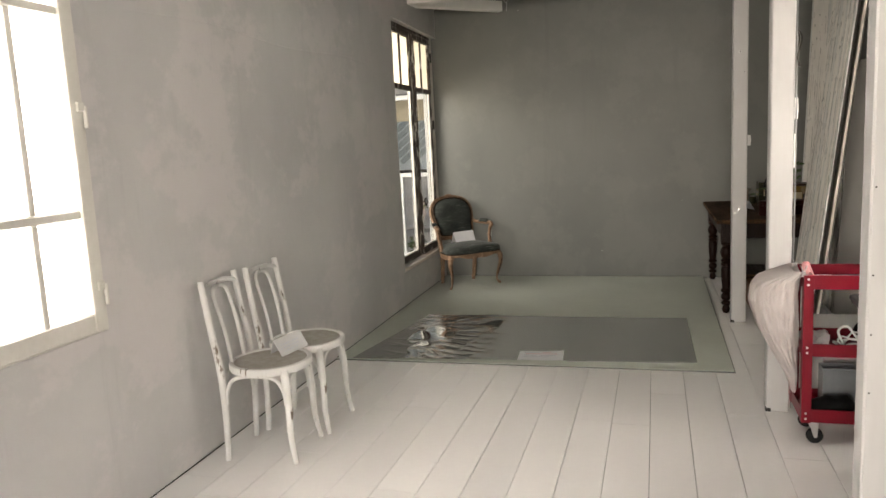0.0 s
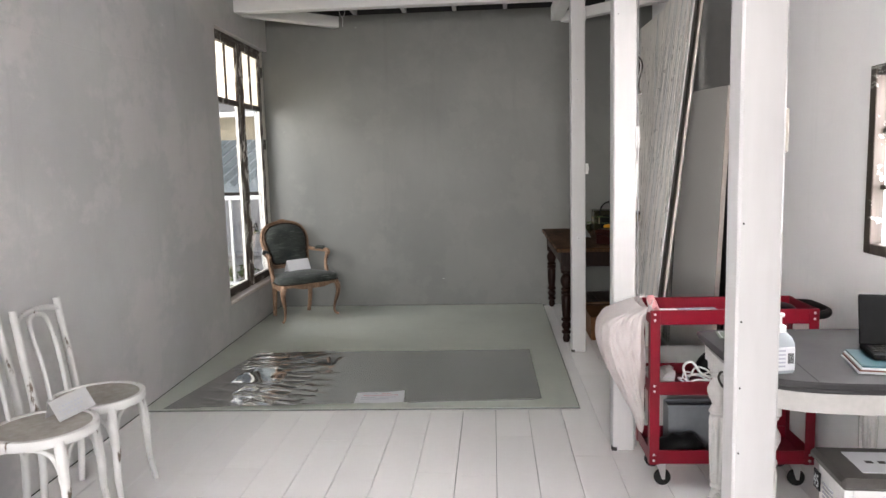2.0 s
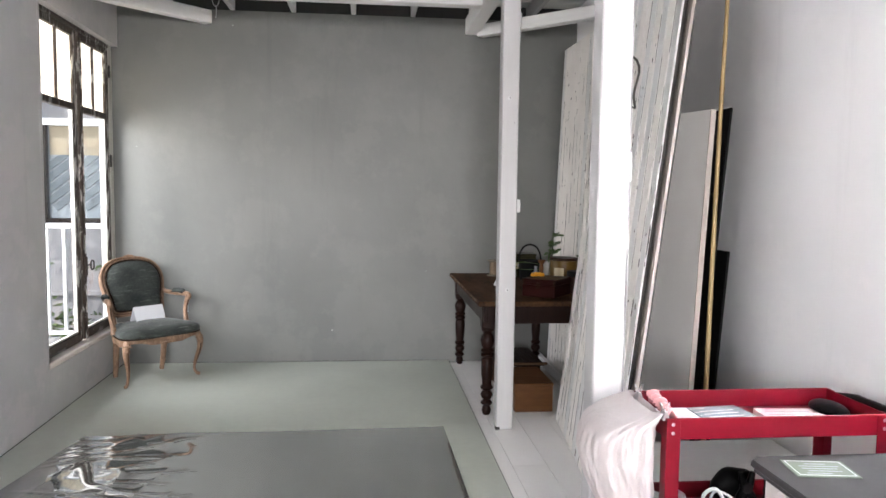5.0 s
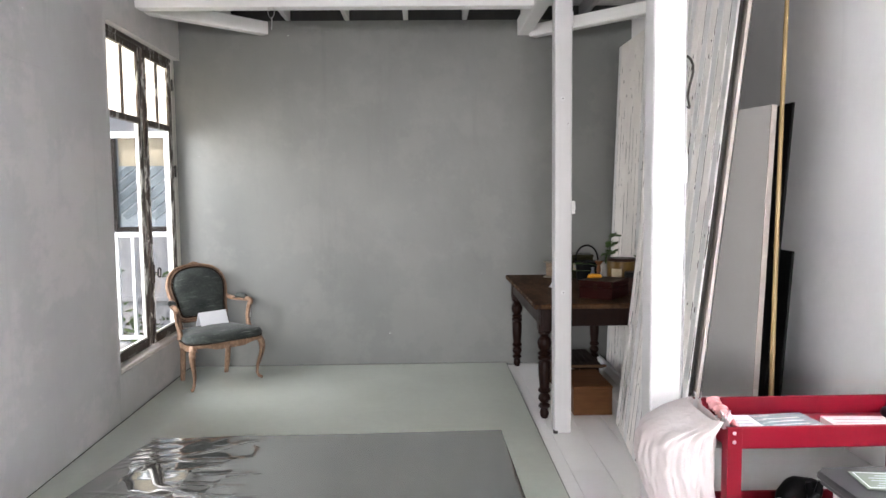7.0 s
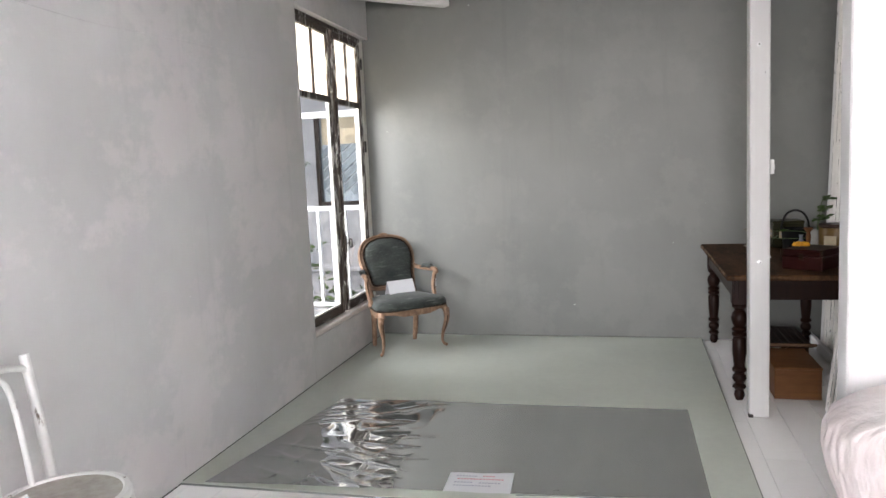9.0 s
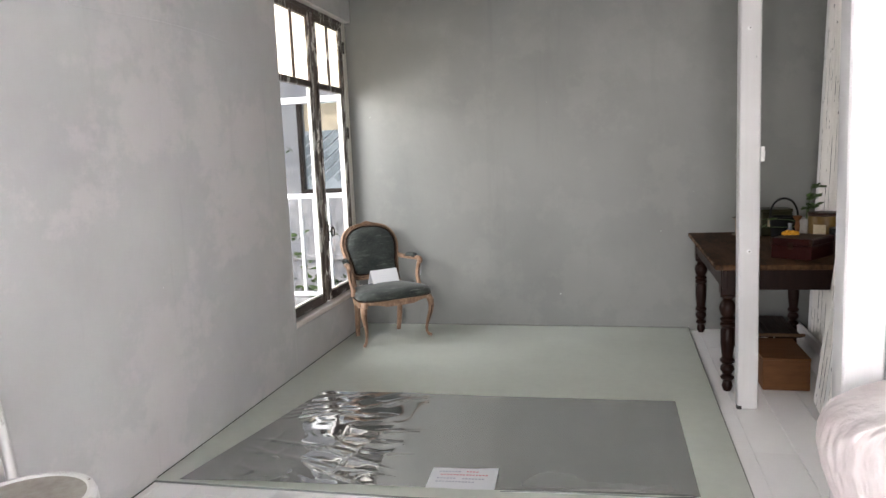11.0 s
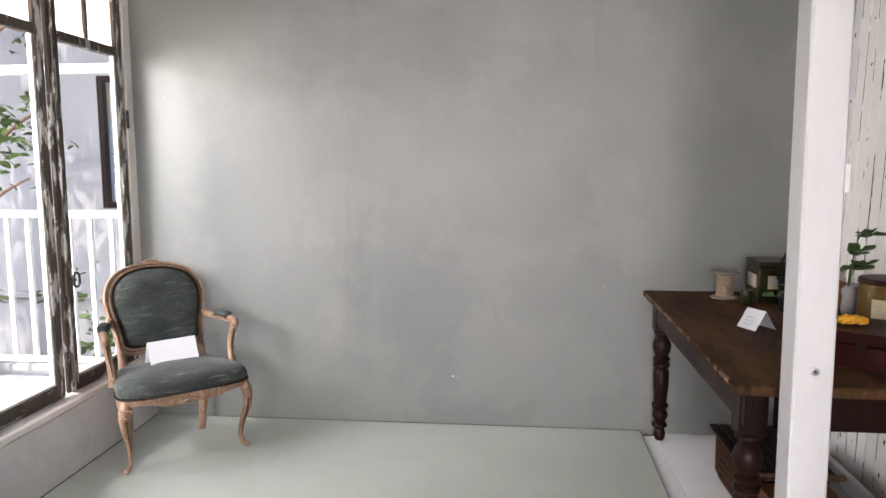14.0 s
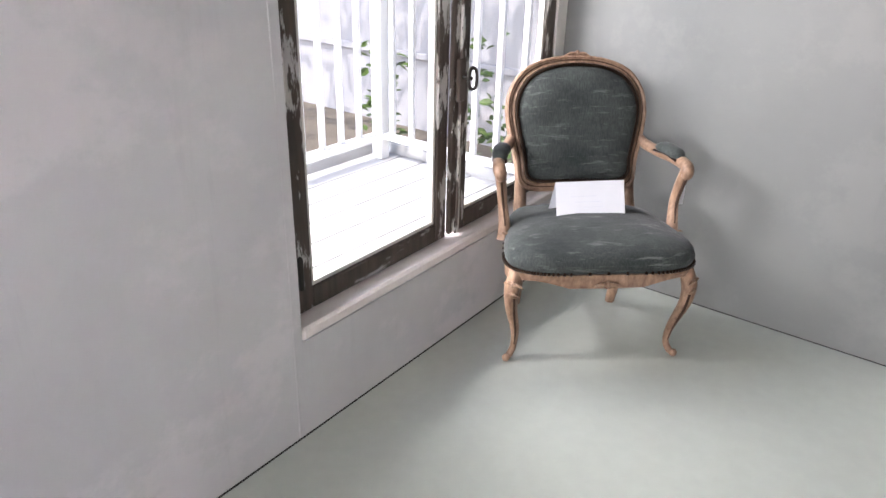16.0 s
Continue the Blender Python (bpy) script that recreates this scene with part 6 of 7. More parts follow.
dr = part("drawer", boxes((0.778, 0.7895, 2.90, 3.25, 0.655, 0.700), bevel=0.003), M_LEG_WHITE, gt2, "shallow white drawer front")
b = bmesh.new()
tube(b, [(0.772 + 0.012 * math.sin(a / 2), 3.07 + 0.026 * math.cos(a), 0.640 + 0.026 * math.sin(a)) for a in [2 * math.pi * k / 18 for k in range(18)]], 0.0042, 8, closed=True)
part("ring_pull", b, M_IRON, dr, "dark iron ring pull", True)
for lx, ly in ((0.845, 2.84), (0.838, 3.305), (1.39, 2.76), (1.39, 3.305)):
    b = bmesh.new()
    box(b, -0.032, 0.032, -0.032, 0.032, 0.60, 0.7075, bevel=0.004)
    lathe(b, [(0.028, 0.600), (0.034, 0.597), (0.034, 0.588), (0.024, 0.580), (0.022, 0.568), (0.029, 0.556), (0.039, 0.536), (0.040, 0.518), (0.031, 0.494), (0.021, 0.470), (0.030, 0.452), (0.033, 0.442), (0.026, 0.432), (0.029, 0.425), (0.031, 0.40)], 20)
    flutes = [[b.verts.new((r * (1 + d * math.cos(10 * a)) * math.cos(a), r * (1 + d * math.cos(10 * a)) * math.sin(a), z)) for a in [2 * math.pi * k / 60 for k in range(60)]] for r, d, z in ((0.030, 0, 0.425), (0.031, 0.10, 0.410), (0.028, 0.11, 0.30), (0.0235, 0.11, 0.175), (0.020, 0, 0.160))]
    for q, r in zip(flutes, flutes[1:]):
        for k in range(60):
            b.faces.new((q[k], q[(k + 1) % 60], r[(k + 1) % 60], r[k]))
    lathe(b, [(0.020, 0.160), (0.024, 0.155), (0.026, 0.145), (0.016, 0.135), (0.024, 0.12), (0.030, 0.09), (0.024, 0.06), (0.016, 0.05), (0.026, 0.038), (0.028, 0.022), (0.018, 0.0)], 18)
    o = part("leg", b, M_LEG_WHITE, gt2, "turned and fluted white leg", True)
    o.location = (lx, ly, 0)
for r in ((0.84, 1.385, 3.05, 3.08, 0.10, 0.13),):
    part("stretcher", boxes(r, bevel=0.004), M_LEG_WHITE, gt2)
for lx in (0.835, 1.39):
    b = bmesh.new()
    tube(b, [(lx, 2.87 if lx < 1 else 2.79, 0.115), (lx, 3.28, 0.115)], 0.015, 8)
    part("stretcher", b, M_LEG_WHITE, gt2, smooth=True)

# on the grey table
T2 = 0.7445
M_SIGN = surface("pale_green_acrylic", (0.17, 0.20, 0.165), (0.15, 0.175, 0.145), 0.5, 3, 30, bump=0, spec=0.2)
t = thing("acrylic_sign", pose(0.815, 3.225, T2, 0, 0, -8), "pale green sign plate with white print lying on the grey table", "sign")
part("plate", boxes((0, 0.15, 0, 0.105, 0, 0.003), bevel=0.001), M_SIGN, t)
for k, (a, c) in enumerate(((0.05, 0.10), (0.03, 0.125), (0.03, 0.115), (0.04, 0.12), (0.03, 0.09))):
    part("line_of_print", boxes((a, c, 0.078 - k * 0.015, 0.081 - k * 0.015, 0.0031, 0.0036)), M_INK, t)
for r in ((0.008, 0.142, 0.096, 0.098), (0.008, 0.142, 0.007, 0.009), (0.008, 0.010, 0.009, 0.096), (0.140, 0.142, 0.009, 0.096)):
    part("border", boxes((*r, 0.0031, 0.0036)), M_PAPER, t)

M_CLEAR_PLASTIC = surface("clear_gel_plastic", (0.42, 0.46, 0.48), (0.36, 0.40, 0.42), 0.12, 4, 20, bump=0)
M_BLUE = surface("blue_label", (0.06, 0.32, 0.58), (0.05, 0.27, 0.50), 0.4, bump=0)
pb = thing("pump_bottle", pose(0.864, 2.812, T2, 0, 0, 8) @ Matrix.Scale(0.92, 4), "clear pump bottle of hand gel with white pump and printed label", "bottle")
b = bmesh.new()
prof = ((0.040, 0.026, 0), (0.043, 0.029, 0.004), (0.043, 0.029, 0.098), (0.034, 0.024, 0.120), (0.017, 0.017, 0.136))
rings = [[b.verts.new((w * math.copysign(abs(math.cos(a)) ** 0.4, math.cos(a)), d * math.copysign(abs(math.sin(a)) ** 0.4, math.sin(a)), z)) for a in [2 * math.pi * (k + 0.5) / 24 for k in range(24)]] for w, d, z in prof]
for q, r in zip(rings, rings[1:]):
    for i in range(24):
        b.faces.new((q[i], q[(i + 1) % 24], r[(i + 1) % 24], r[i]))
b.faces.new(rings[0][::-1]), b.faces.new(rings[-1])
part("body", b, M_CLEAR_PLASTIC, pb, "clear plastic body", True)
lb = part("label", boxes((-0.036, 0.036, -0.0315, -0.0292, 0.012, 0.090), bevel=0.0006), M_PAPER, pb, "printed label")
for k in range(5):
    part("line_of_print", boxes((-0.030, 0.004, -0.0322, -0.0316, 0.076 - k * 0.013, 0.082 - k * 0.013)), M_INK, lb)
for k in range(6):
    part("code_bar", boxes((0.012 + k * 0.0035, 0.014 + k * 0.0035, -0.0322, -0.0316, 0.035, 0.070)), M_BLACK, lb)
b = bmesh.new()
lathe(b, [(0.018, 0.136), (0.019, 0.138), (0.019, 0.156), (0.012, 0.160), (0.006, 0.162), (0.006, 0.186), (0.013, 0.188), (0.014, 0.196), (0.010, 0.199)], 20)
tube(b, spline([(0, 0, 0.193), (-0.03, 0, 0.196), (-0.052, 0, 0.193), (-0.056, 0, 0.180)], 5), [0.006, 0.005, 0.004, 0.004], 8)
part("pump", b, M_PLASTIC_WHITE, pb, "white pump head", True)
tg = part("hang_tag", boxes((-0.080, -0.046, 0.004, 0.006, 0.02, 0.125), bevel=0.001), M_BLUE, pb, "blue printed tag")
for k in range(3):
    part("line_of_print", boxes((-0.074, -0.052, 0.0028, 0.0036, 0.095 - k * 0.025, 0.105 - k * 0.025)), M_PAPER, tg)

mg = thing("magazine_stack", pose(1.085, 2.785, T2, 0, 0, -12), "small stack of magazines under the laptop", "magazines")
for k, mm in enumerate((M_PAPER, surface("brown_cover", (0.22, 0.10, 0.08)), M_PAPER, surface("teal_cover", (0.025, 0.085, 0.11), rough=0.4))):
    part("magazine", boxes((0.004 * k, 0.25 + 0.003 * k, 0.003 * (k % 2), 0.20, k * 0.0062, k * 0.0062 + 0.0059), bevel=0.001), mm, mg)
lp = thing("laptop", pose(1.155, 2.840, T2 + 0.0252, 0, 0, -12), "small open black laptop on a stack of magazines", "laptop")
part("keyboard_base", boxes((0, 0.24, 0, 0.15, 0, 0.016), bevel=0.004), M_BLACK, lp)
o = part("screen", boxes((0, 0.24, 0, 0.010, 0, 0.165), bevel=0.004), M_BLACK, lp, "dark screen")
o.matrix_basis = pose(0, 0.150, 0.012, -14)
b = bmesh.new()
for j in range(4):
    for i in range(11):
        box(b, 0.014 + i * 0.0195, 0.030 + i * 0.0195, 0.045 + j * 0.022, 0.062 + j * 0.022, 0.0162, 0.018)
part("keys", b, M_IRON, lp)

# ---- white bin with a dark lid under the table ----
bn = thing("storage_bin", pose(0.985, 2.640, 0, 0, 0, -3) @ Matrix.Diagonal((0.95, 0.72, 0.985, 1)), "white plastic bin with dark taupe lid and printed card", "bin")
b = bmesh.new()
rings = []
for k, z in ((0.90, 0.0), (0.91, 0.006), (0.99, 0.445), (1.0, 0.448)):
    rings.append([b.verts.new((0.165 + sx * 0.150 * k, 0.165 + sy * 0.150 * k, z)) for sx, sy in ((-1, -1), (1, -1), (1, 1), (-1, 1))])
for q, r in zip(rings, rings[1:]):
    for i in range(4):
        b.faces.new((q[i], q[(i + 1) % 4], r[(i + 1) % 4], r[i]))
b.faces.new(rings[0][::-1]), b.faces.new(rings[-1])
bmesh.ops.bevel(b, geom=[e for e in b.edges if abs(e.verts[0].co.z - e.verts[1].co.z) > 0.1], offset=0.02, segments=3, affect="EDGES")
part("body", b, M_PLASTIC_WHITE, bn, smooth=True)
M_LID = surface("dark_taupe_plastic", (0.075, 0.068, 0.062), (0.060, 0.054, 0.050), 0.4, 4, 60, bump=0.05)
lid = part("lid", boxes((-0.004, 0.334, -0.004, 0.334, 0.4485, 0.486), bevel=0.012), M_LID, bn, "dark taupe lid")
cd = part("card", boxes((0.075, 0.285, 0.06, 0.27, 0.4865, 0.489), bevel=0.0006), M_PAPER, lid, "white printed card")
for k in range(4):
    part("character", boxes((0.115 + k * 0.038, 0.137 + k * 0.038, 0.15, 0.175, 0.4891, 0.4897)), M_IRON, cd)
lb = part("label_patch", boxes((0.006, 0.010, 0.235, 0.300, 0.365, 0.425), bevel=0.0005), M_BLACK, bn, "black patch with a number")
lb.matrix_basis = pose(-0.004, 0, 0)
txt = bpy.data.curves.new("number", "FONT")
txt.body, txt.size, txt.extrude = "45", 0.058, 0.0004
to = bpy.data.objects.new("number", txt)
scene.collection.objects.link(to)
bpy.context.view_layer.update()
tm = bpy.data.meshes.new_from_object(to.evaluated_get(bpy.context.evaluated_depsgraph_get()))
bpy.data.objects.remove(to)
tm.materials.clear()
tm.materials.append(M_PAPER)
to = new("number", tm)
to.parent = bn
to.matrix_basis = pose(0.0008, 0.298, 0.374, 90, 0, -90)
for k in range(5):
    part("line_of_print", boxes((0.0005, 0.004, 0.10 + 0.002 * k, 0.20, 0.405 - k * 0.014, 0.410 - k * 0.014)), M_INK, bn)

# ---- hook under the tie beam ----
t = thing("ceiling_hook", pose(-1.215, 6.66, 2.69), "small steel spring hook hanging from the tie beam", "hook")
b = bmesh.new()
tube(b, spline([(-0.016, 0, 0), (-0.022, 0, -0.03), (-0.014, 0, -0.06), (0, 0, -0.07), (0.014, 0, -0.06), (0.022, 0, -0.03), (0.016, 0, 0)], 5), 0.0025, 6)
tube(b, spline([(0, 0, -0.066), (0.004, 0, -0.09), (0, 0, -0.145)], 4), 0.003, 6)
part("hook", b, M_STEEL, t, smooth=True)

# ---- outside: deck, railing, tree, neighbour's wall ----
M_DECK = surface("sun_bleached_deck", (0.46, 0.455, 0.45), (0.36, 0.355, 0.35), 0.7, 3, 40, 0.5, 0.2, stretch=(1, 0.3, 1))
M_RAIL = surface("white_rail_paint", (0.80, 0.80, 0.79), (0.74, 0.74, 0.73), 0.45, 4, 50, bump=0.05)
dk = thing("balcony_deck", pose(0, 0, -0.25), "sun-bleached white plank deck outside the window", "deck")
for k in range(8):
    part("deck_board", boxes((-3.62 + k * 0.166, -3.62 + k * 0.166 + 0.157, 3.6, 8.10, 0.27, 0.30), bevel=0.003), M_DECK, dk)
part("kerb", boxes((-3.62, -2.31, 8.105, 8.16, 0.20, 0.36), bevel=0.006), M_DECK, dk)
part("kerb", boxes((-3.68, -3.625, 3.6, 8.16, 0.20, 0.36), bevel=0.006), M_DECK, dk)
for py in (3.8, 5.9, 8.0):
    part("deck_post", boxes((-3.55, -3.45, py - 0.05, py + 0.05, 0, 0.269)), M_DECK, dk)

rl = thing("balcony_railing", pose(0, 0, 0.05), "white painted metal balcony railing with upright bars", "railing")
for r in ((-3.565, -3.495, 7.965, 8.035, 0, 2.05), (-2.44, -2.385, 7.97, 8.03, 0, 2.05), (-3.56, -3.50, 5.70, 5.76, 0, 1.95), (-3.56, -3.50, 3.70, 3.76, 0, 1.95)):
    part("railing_post", boxes(r, bevel=0.005), M_RAIL, rl)
for r in ((-3.494, -2.441, 7.975, 8.025, 1.02, 1.065), (-3.494, -2.441, 7.98, 8.02, 0.115, 0.150), (-3.494, -2.441, 7.975, 8.025, 1.88, 1.935)):
    part("rail", boxes(r, bevel=0.004), M_RAIL, rl)
for y0, y1 in ((3.761, 5.699), (5.761, 7.964)):
    for z0, z1 in ((1.02, 1.065), (0.115, 0.150)):
        part("rail", boxes((-3.555, -3.505, y0, y1, z0, z1), bevel=0.004), M_RAIL, rl)
bar_mesh = None
def upright(x, y):
    global bar_mesh
    if bar_mesh is None:
        o = part("upright", boxes((-0.014, 0.014, -0.014, 0.014, 0.151, 1.019), bevel=0.003), M_RAIL, rl)
        bar_mesh = o.data
    else:
        o = new("upright", bar_mesh)
        o.parent = rl
    o.location = (x, y, 0)
for k in range(7):
    upright(-3.459 + k * 0.1365 + 0.02, 8.0)
yy = 7.83
while yy > 3.85:
    if not 5.66 < yy < 5.80:
        upright(-3.53, yy)
    yy -= 0.136

M_BLOCK = surface("grey_stucco", (0.34, 0.33, 0.33), (0.28, 0.27, 0.275), 0.85, 1.5, 30, 0.5, 0.4)
# ochre of a building mirrored in the neighbour's glass, put into a flat colour
M_OCHRE_REFLECTION = surface("ochre_reflection", (0.55, 0.46, 0.32), (0.46, 0.38, 0.26), 0.7, 3, 30, bump=0)
nbx = thing("neighbour_house", pose(0, 0, -0.25), "neighbouring house with pale grey stucco wall and one dark-framed window", "house")
b = bmesh.new()
for r in ((-8.5, -3.52, 9.40, 9.60, 0, 2.45), (-2.72, 2.5, 9.40, 9.60, 0, 2.45), (-3.52, -2.72, 9.40, 9.60, 0, 1.30), (-3.52, -2.72, 9.40, 9.60, 2.35, 2.45)):
    box(b, *r)
part("wall", b, M_BLOCK, nbx, "grey stucco wall")
part("upper_wall", boxes((-8.5, 2.5, 9.41, 9.60, 2.451, 5.2)), M_BLOCK, nbx, "grey stucco upper wall")
part("side_wall", boxes((-8.7, -8.501, 3.0, 9.60, 0, 3.2)), M_BLOCK, nbx, "grey stucco wall")
part("ledge", boxes((-8.5, 2.5, 9.36, 9.399, 0.55, 0.60), bevel=0.005), M_BLOCK, nbx)
part("roof", boxes((-8.9, 2.7, 9.0, 12.5, 5.201, 5.35), bevel=0.01), M_IRON, nbx, "dark roof edge")
wn = new("window")
wn.parent = nbx
for r in ((-3.52, -3.47, 9.38, 9.44, 1.30, 2.35), (-2.77, -2.72, 9.38, 9.44, 1.30, 2.35), (-3.469, -2.771, 9.38, 9.44, 1.30, 1.35), (-3.469, -2.771, 9.38, 9.44, 2.30, 2.35)):
    part("window_frame", boxes(r, bevel=0.004), M_WOOD_DARK, wn)
# coloured sheets and slanting strips paint the reflections seen in this window's glass
part("blind", boxes((-3.469, -2.771, 9.47, 9.48, 1.351, 1.999)), surface("pale_blue_reflection", (0.42, 0.47, 0.50)), wn)
part("upper_blind", boxes((-3.469, -2.771, 9.47, 9.48, 2.0, 2.299)), M_OCHRE_REFLECTION, wn, "ochre reflection painted as a sheet in the upper pane")
for k in range(7):
    b = bmesh.new()
    box(b, -0.035, 0.035, 9.455, 9.466, -0.60, 0.60, m=pose(-3.55 + k * 0.15, 0, 1.82, 0, 52, 0))
    bmesh.ops.bisect_plane(b, geom=b.verts[:] + b.edges[:] + b.faces[:], plane_co=(-3.469, 0, 0), plane_no=(-1, 0, 0), clear_outer=True)
    bmesh.ops.bisect_plane(b, geom=b.verts[:] + b.edges[:] + b.faces[:], plane_co=(-2.771, 0, 0), plane_no=(1, 0, 0), clear_outer=True)
    bmesh.ops.bisect_plane(b, geom=b.verts[:] + b.edges[:] + b.faces[:], plane_co=(0, 0, 1.999), plane_no=(0, 0, 1), clear_outer=True)
    bmesh.ops.bisect_plane(b, geom=b.verts[:] + b.edges[:] + b.faces[:], plane_co=(0, 0, 1.351), plane_no=(0, 0, -1), clear_outer=True)
    if b.verts:
        part("slanting_slat", b, surface("slate_reflection", (0.22, 0.26, 0.28)) if k == 0 else bpy.data.materials["slate_reflection"], wn)
    else:
        b.free()

M_BARK = surface("pinkish_bark", (0.24, 0.135, 0.085), (0.15, 0.085, 0.055), 0.8, 5, 40, 0.5, 0.4, stretch=(1, 1, 0.3))
M_FOLIAGE = surface("tree_leaf", (0.085, 0.125, 0.030), (0.045, 0.085, 0.020), 0.4, 3, 20, bump=0)
tree = thing("garden_tree", pose(-4.20, 8.72, -0.25), "slender garden tree with pinkish trunk and thin leafy crown", "tree")
limbs = [
    [(0, 0, 0), (0.02, 0, 0.8), (0.06, 0.0, 1.5), (0.02, 0.02, 1.95), (0.14, 0.02, 2.45), (0.22, 0.02, 3.1), (0.16, 0.05, 3.8)],
    [(0.03, 0.01, 2.0), (-0.18, 0.0, 2.5), (-0.35, 0.05, 3.0), (-0.5, 0.1, 3.5)],
    [(0.12, 0.02, 2.4), (0.45, 0.02, 2.65), (0.85, -0.05, 2.85), (1.15, -0.1, 2.80)],
    [(0.06, 0, 1.55), (0.30, -0.02, 1.78), (0.60, -0.05, 1.98), (0.85, -0.05, 2.02)],
    [(0.03, 0, 1.2), (0.25, 0.05, 1.42), (0.48, 0.08, 1.55)],
    [(0.18, 0.02, 2.8), (0.5, 0.1, 3.2), (0.9, 0.15, 3.5)],
    [(0.14, 0.02, 2.5), (0.0, -0.4, 2.9), (-0.1, -0.9, 3.2), (-0.1, -1.3, 3.4)],
    [(0.18, 0.02, 3.0), (0.3, -0.45, 3.4), (0.5, -0.9, 3.7)],
    # limbs from here on are unseen, added so their leaves dapple the neighbour's wall
    [(0.16, 0.03, 3.3), (-0.6, -0.5, 3.5), (-1.4, -0.9, 3.6), (-2.1, -1.0, 3.5)],
    [(0.18, 0.03, 3.5), (-0.3, -0.5, 4.1), (-0.9, -0.9, 4.6), (-1.6, -1.1, 4.8)],
    [(0.18, 0.03, 3.6), (0.3, -0.5, 4.2), (0.6, -1.0, 4.7), (0.9, -1.2, 5.1)],
    [(0.2, 0.02, 3.2), (0.7, -0.5, 3.3), (1.2, -0.9, 3.4), (1.7, -1.1, 3.3)],
    [(0.16, 0.05, 3.8), (-0.1, -0.5, 4.5), (-0.2, -1.0, 4.9), (-0.3, -1.3, 5.2)],
    [(0.0, -0.4, 2.95), (-0.4, -0.9, 3.05), (-0.9, -1.2, 3.1)],
    [(-0.05, -0.8, 3.15), (-0.6, -1.3, 3.0), (-1.2, -1.6, 2.9), (-1.9, -1.7, 2.95)],
    [(0.0, -0.7, 3.1), (0.3, -1.2, 3.0), (0.7, -1.6, 2.95), (1.1, -1.75, 3.0)],
]
rt = random.Random(21)
for k, pts in enumerate(limbs):
    b = bmesh.new()
    sp_ = spline(pts, 6)
    r0 = 0.052 if k == 0 else 0.020
    tube(b, sp_, [r0, r0 * 0.8, r0 * 0.55, r0 * 0.25], 10)
    part("trunk" if k == 0 else "limb", b, M_BARK, tree, smooth=True)
verts, faces = [], []
def add_leaf(at, way, size, roll):
    m = Matrix.Translation(at) @ Vector(way).to_track_quat("X", "Z").to_matrix().to_4x4() @ pose(0, 0, 0, roll)
    i = len(verts)
    for x, y, z in ((0, 0, 0), (0.35, 0.26, 0.05), (0.75, 0.22, 0.02), (1, 0, -0.12), (0.75, -0.22, 0.02), (0.35, -0.26, 0.05), (0.5, 0, -0.04)):
        verts.append(m @ Vector((x * size, y * size, z * size)))
    faces.extend([(i, i + 1, i + 6), (i + 1, i + 2, i + 6), (i + 2, i + 3, i + 6), (i + 3, i + 4, i + 6), (i + 4, i + 5, i + 6), (i + 5, i, i + 6)])
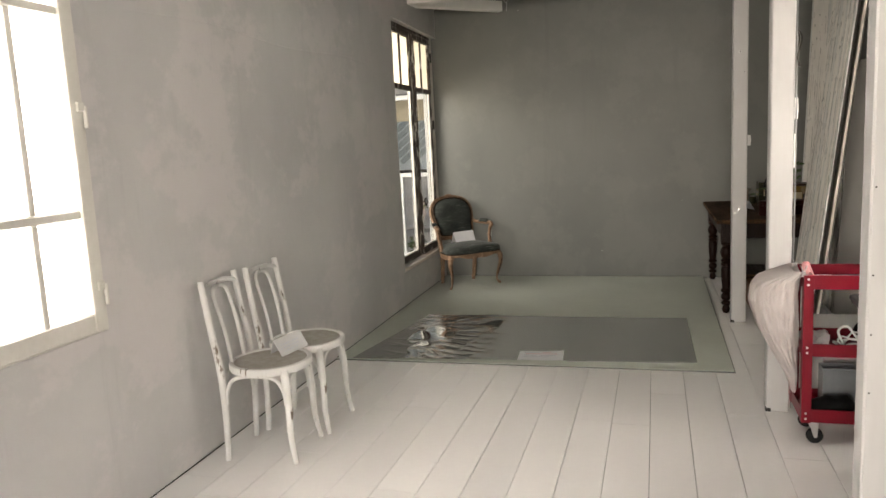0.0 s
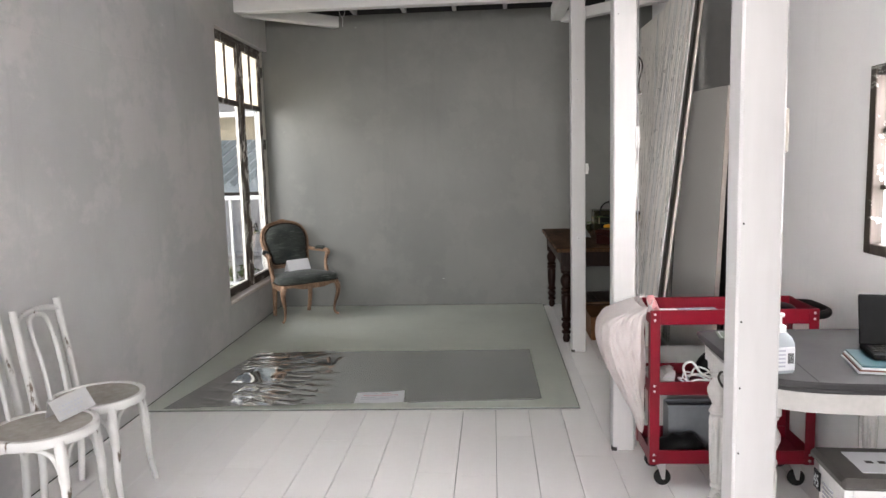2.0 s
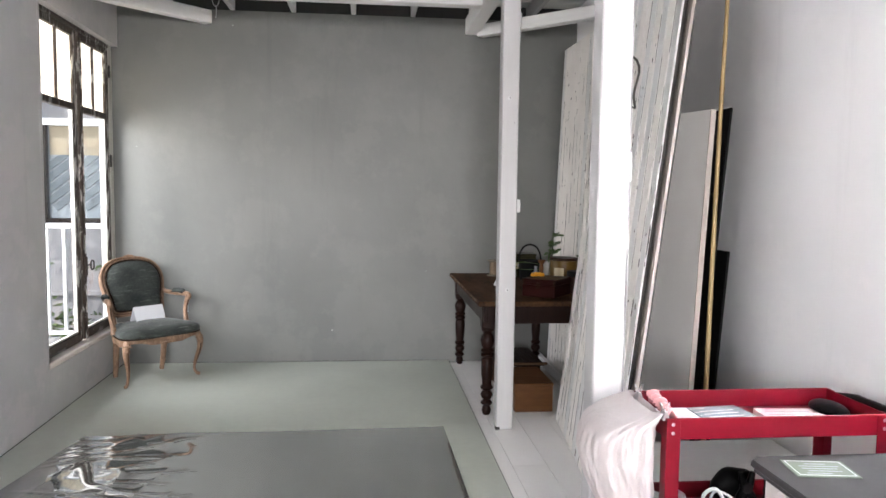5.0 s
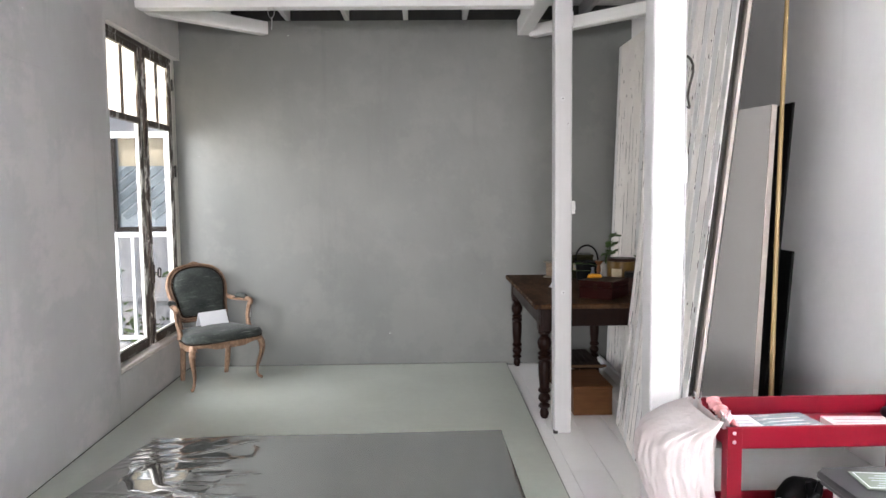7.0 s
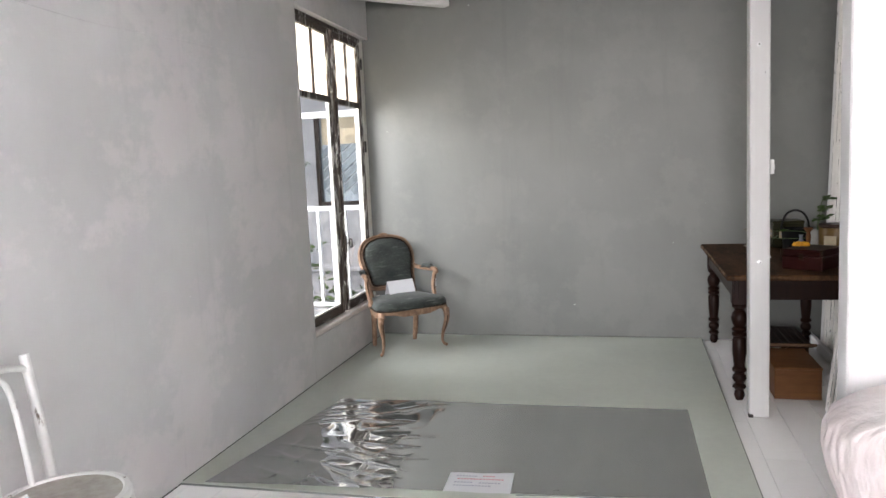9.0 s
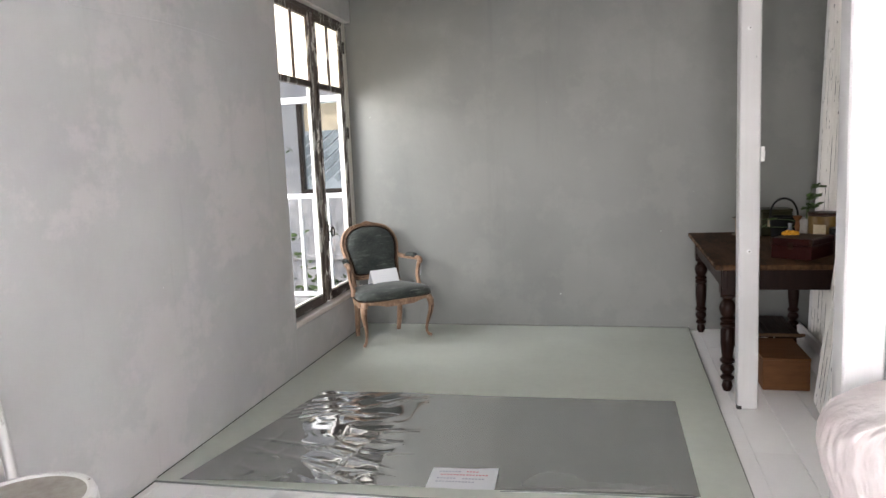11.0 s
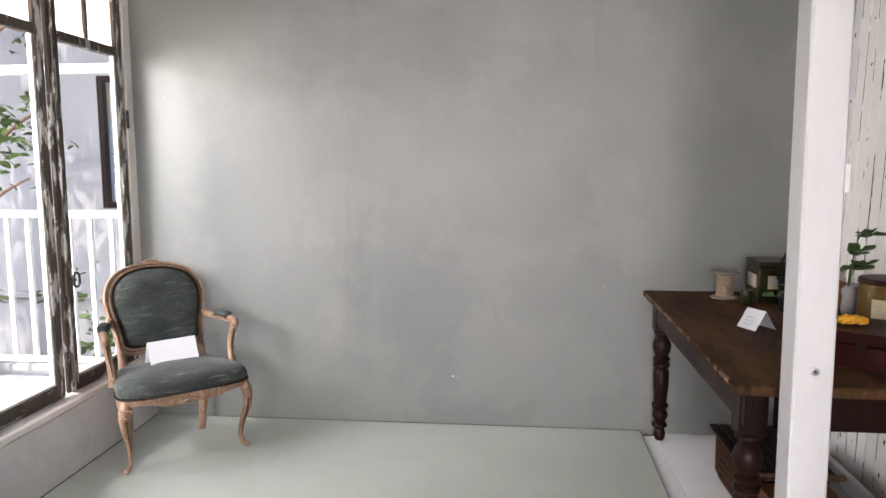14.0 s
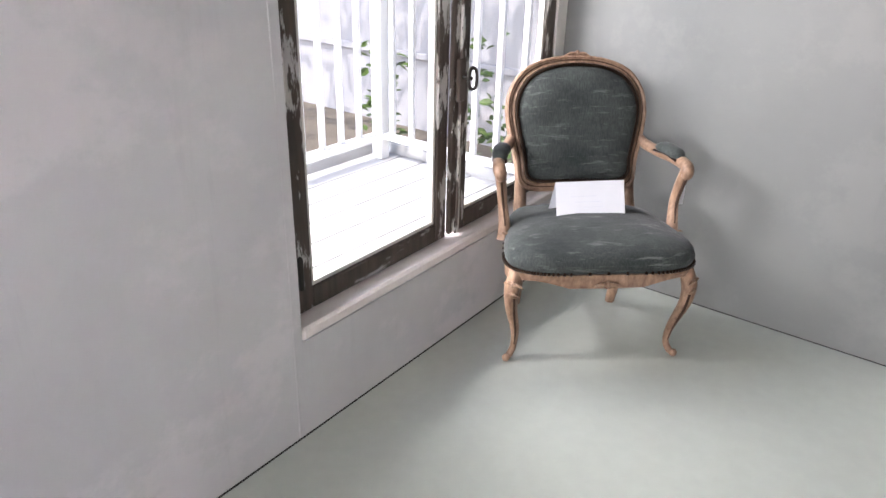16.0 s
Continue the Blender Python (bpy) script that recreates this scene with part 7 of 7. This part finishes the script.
for k, pts in enumerate(limbs):
    sp_ = spline(pts, 10)
    start = 0.72 if k == 0 else 0.35
    clusters = {0: 26, 1: 22, 2: 30, 3: 14, 4: 6, 5: 30, 6: 50, 7: 50, 8: 70, 9: 75, 10: 75, 11: 65, 12: 70, 13: 45, 14: 45, 15: 40}[k]
    for c in range(clusters):
        base = sp_[int((start + (1 - start) * rt.random()) * (len(sp_) - 1))] + Vector((rt.gauss(0, 0.11 if k < 6 else 0.30), rt.gauss(0, 0.11 if k < 6 else 0.22), rt.gauss(0.02, 0.10 if k < 6 or k > 13 else 0.24)))
        for j in range(rt.randint(4, 9)):
            a = rt.uniform(0, 6.28)
            add_leaf(base + Vector((rt.gauss(0, 0.045), rt.gauss(0, 0.045), rt.gauss(0, 0.04))), (math.cos(a), math.sin(a), rt.uniform(-0.8, 0.2)), rt.uniform(0.055, 0.10), rt.uniform(-50, 50))
me = bpy.data.meshes.new("crown")
me.from_pydata(verts, [], faces)
me.materials.append(M_FOLIAGE)
o = new("crown", me)
o.parent = tree
tagged(o, kind="stuff")

verts, faces = [], []
for (cx, cy) in ((-3.95, 8.45), (-3.3, 8.55), (-2.9, 8.5), (-3.85, 7.4), (-3.9, 6.6)):
    for c in range(22):
        base = Vector((cx + rt.gauss(0, 0.10), cy + rt.gauss(0, 0.08), -0.25 + abs(rt.gauss(0.25, 0.28))))
        for j in range(6):
            a = rt.uniform(0, 6.28)
            add_leaf(base + Vector((rt.gauss(0, 0.03), rt.gauss(0, 0.03), rt.gauss(0, 0.03))), (math.cos(a), math.sin(a), rt.uniform(-0.3, 0.7)), rt.uniform(0.05, 0.10), rt.uniform(-50, 50))
me = bpy.data.meshes.new("shrubs")
me.from_pydata(verts, [], faces)
me.materials.append(M_FOLIAGE)
tagged(new("shrubs", me), "low leafy garden shrubs beyond the white railing", "shrubs", kind="stuff")

# ---- floor planks, each its own piece ----
floor = tagged(new("floor"), "glossy white painted plank floor, scuffed, with open joints", "floor", kind="structure")
PW = 0.1838
plank_meshes = {}
rng = random.Random(4)
col, x = 0, -2.21
while x < RIGHT:
    w = min(PW, RIGHT - x)
    y = FRONT + rng.uniform(-1.6, 0)
    gap = (0.0009, 0.0018, 0.0012, 0.0009, 0.0015, 0.0012)[col % 6]
    col += 1
    while y < BACK:
        ln = rng.choice((1.8, 1.8, 2.7))
        a, b2 = max(y, FRONT), min(y + ln, BACK)
        if b2 - a > 0.05:
            key = (round(w, 3), round(b2 - a, 3), gap)
            if key not in plank_meshes:
                bm = bmesh.new()
                box(bm, gap, w - gap, 0.0009, b2 - a - 0.0009, -0.014, 0, bevel=0.0014)
                me = bpy.data.meshes.new("plank")
                bm.to_mesh(me)
                bm.free()
                me.materials.append(M_FLOOR_WHITE)
                plank_meshes[key] = me
            o = new("plank", plank_meshes[key])
            o.parent = floor
            o.location = (x, a, 0)
        y += ln
    x += PW
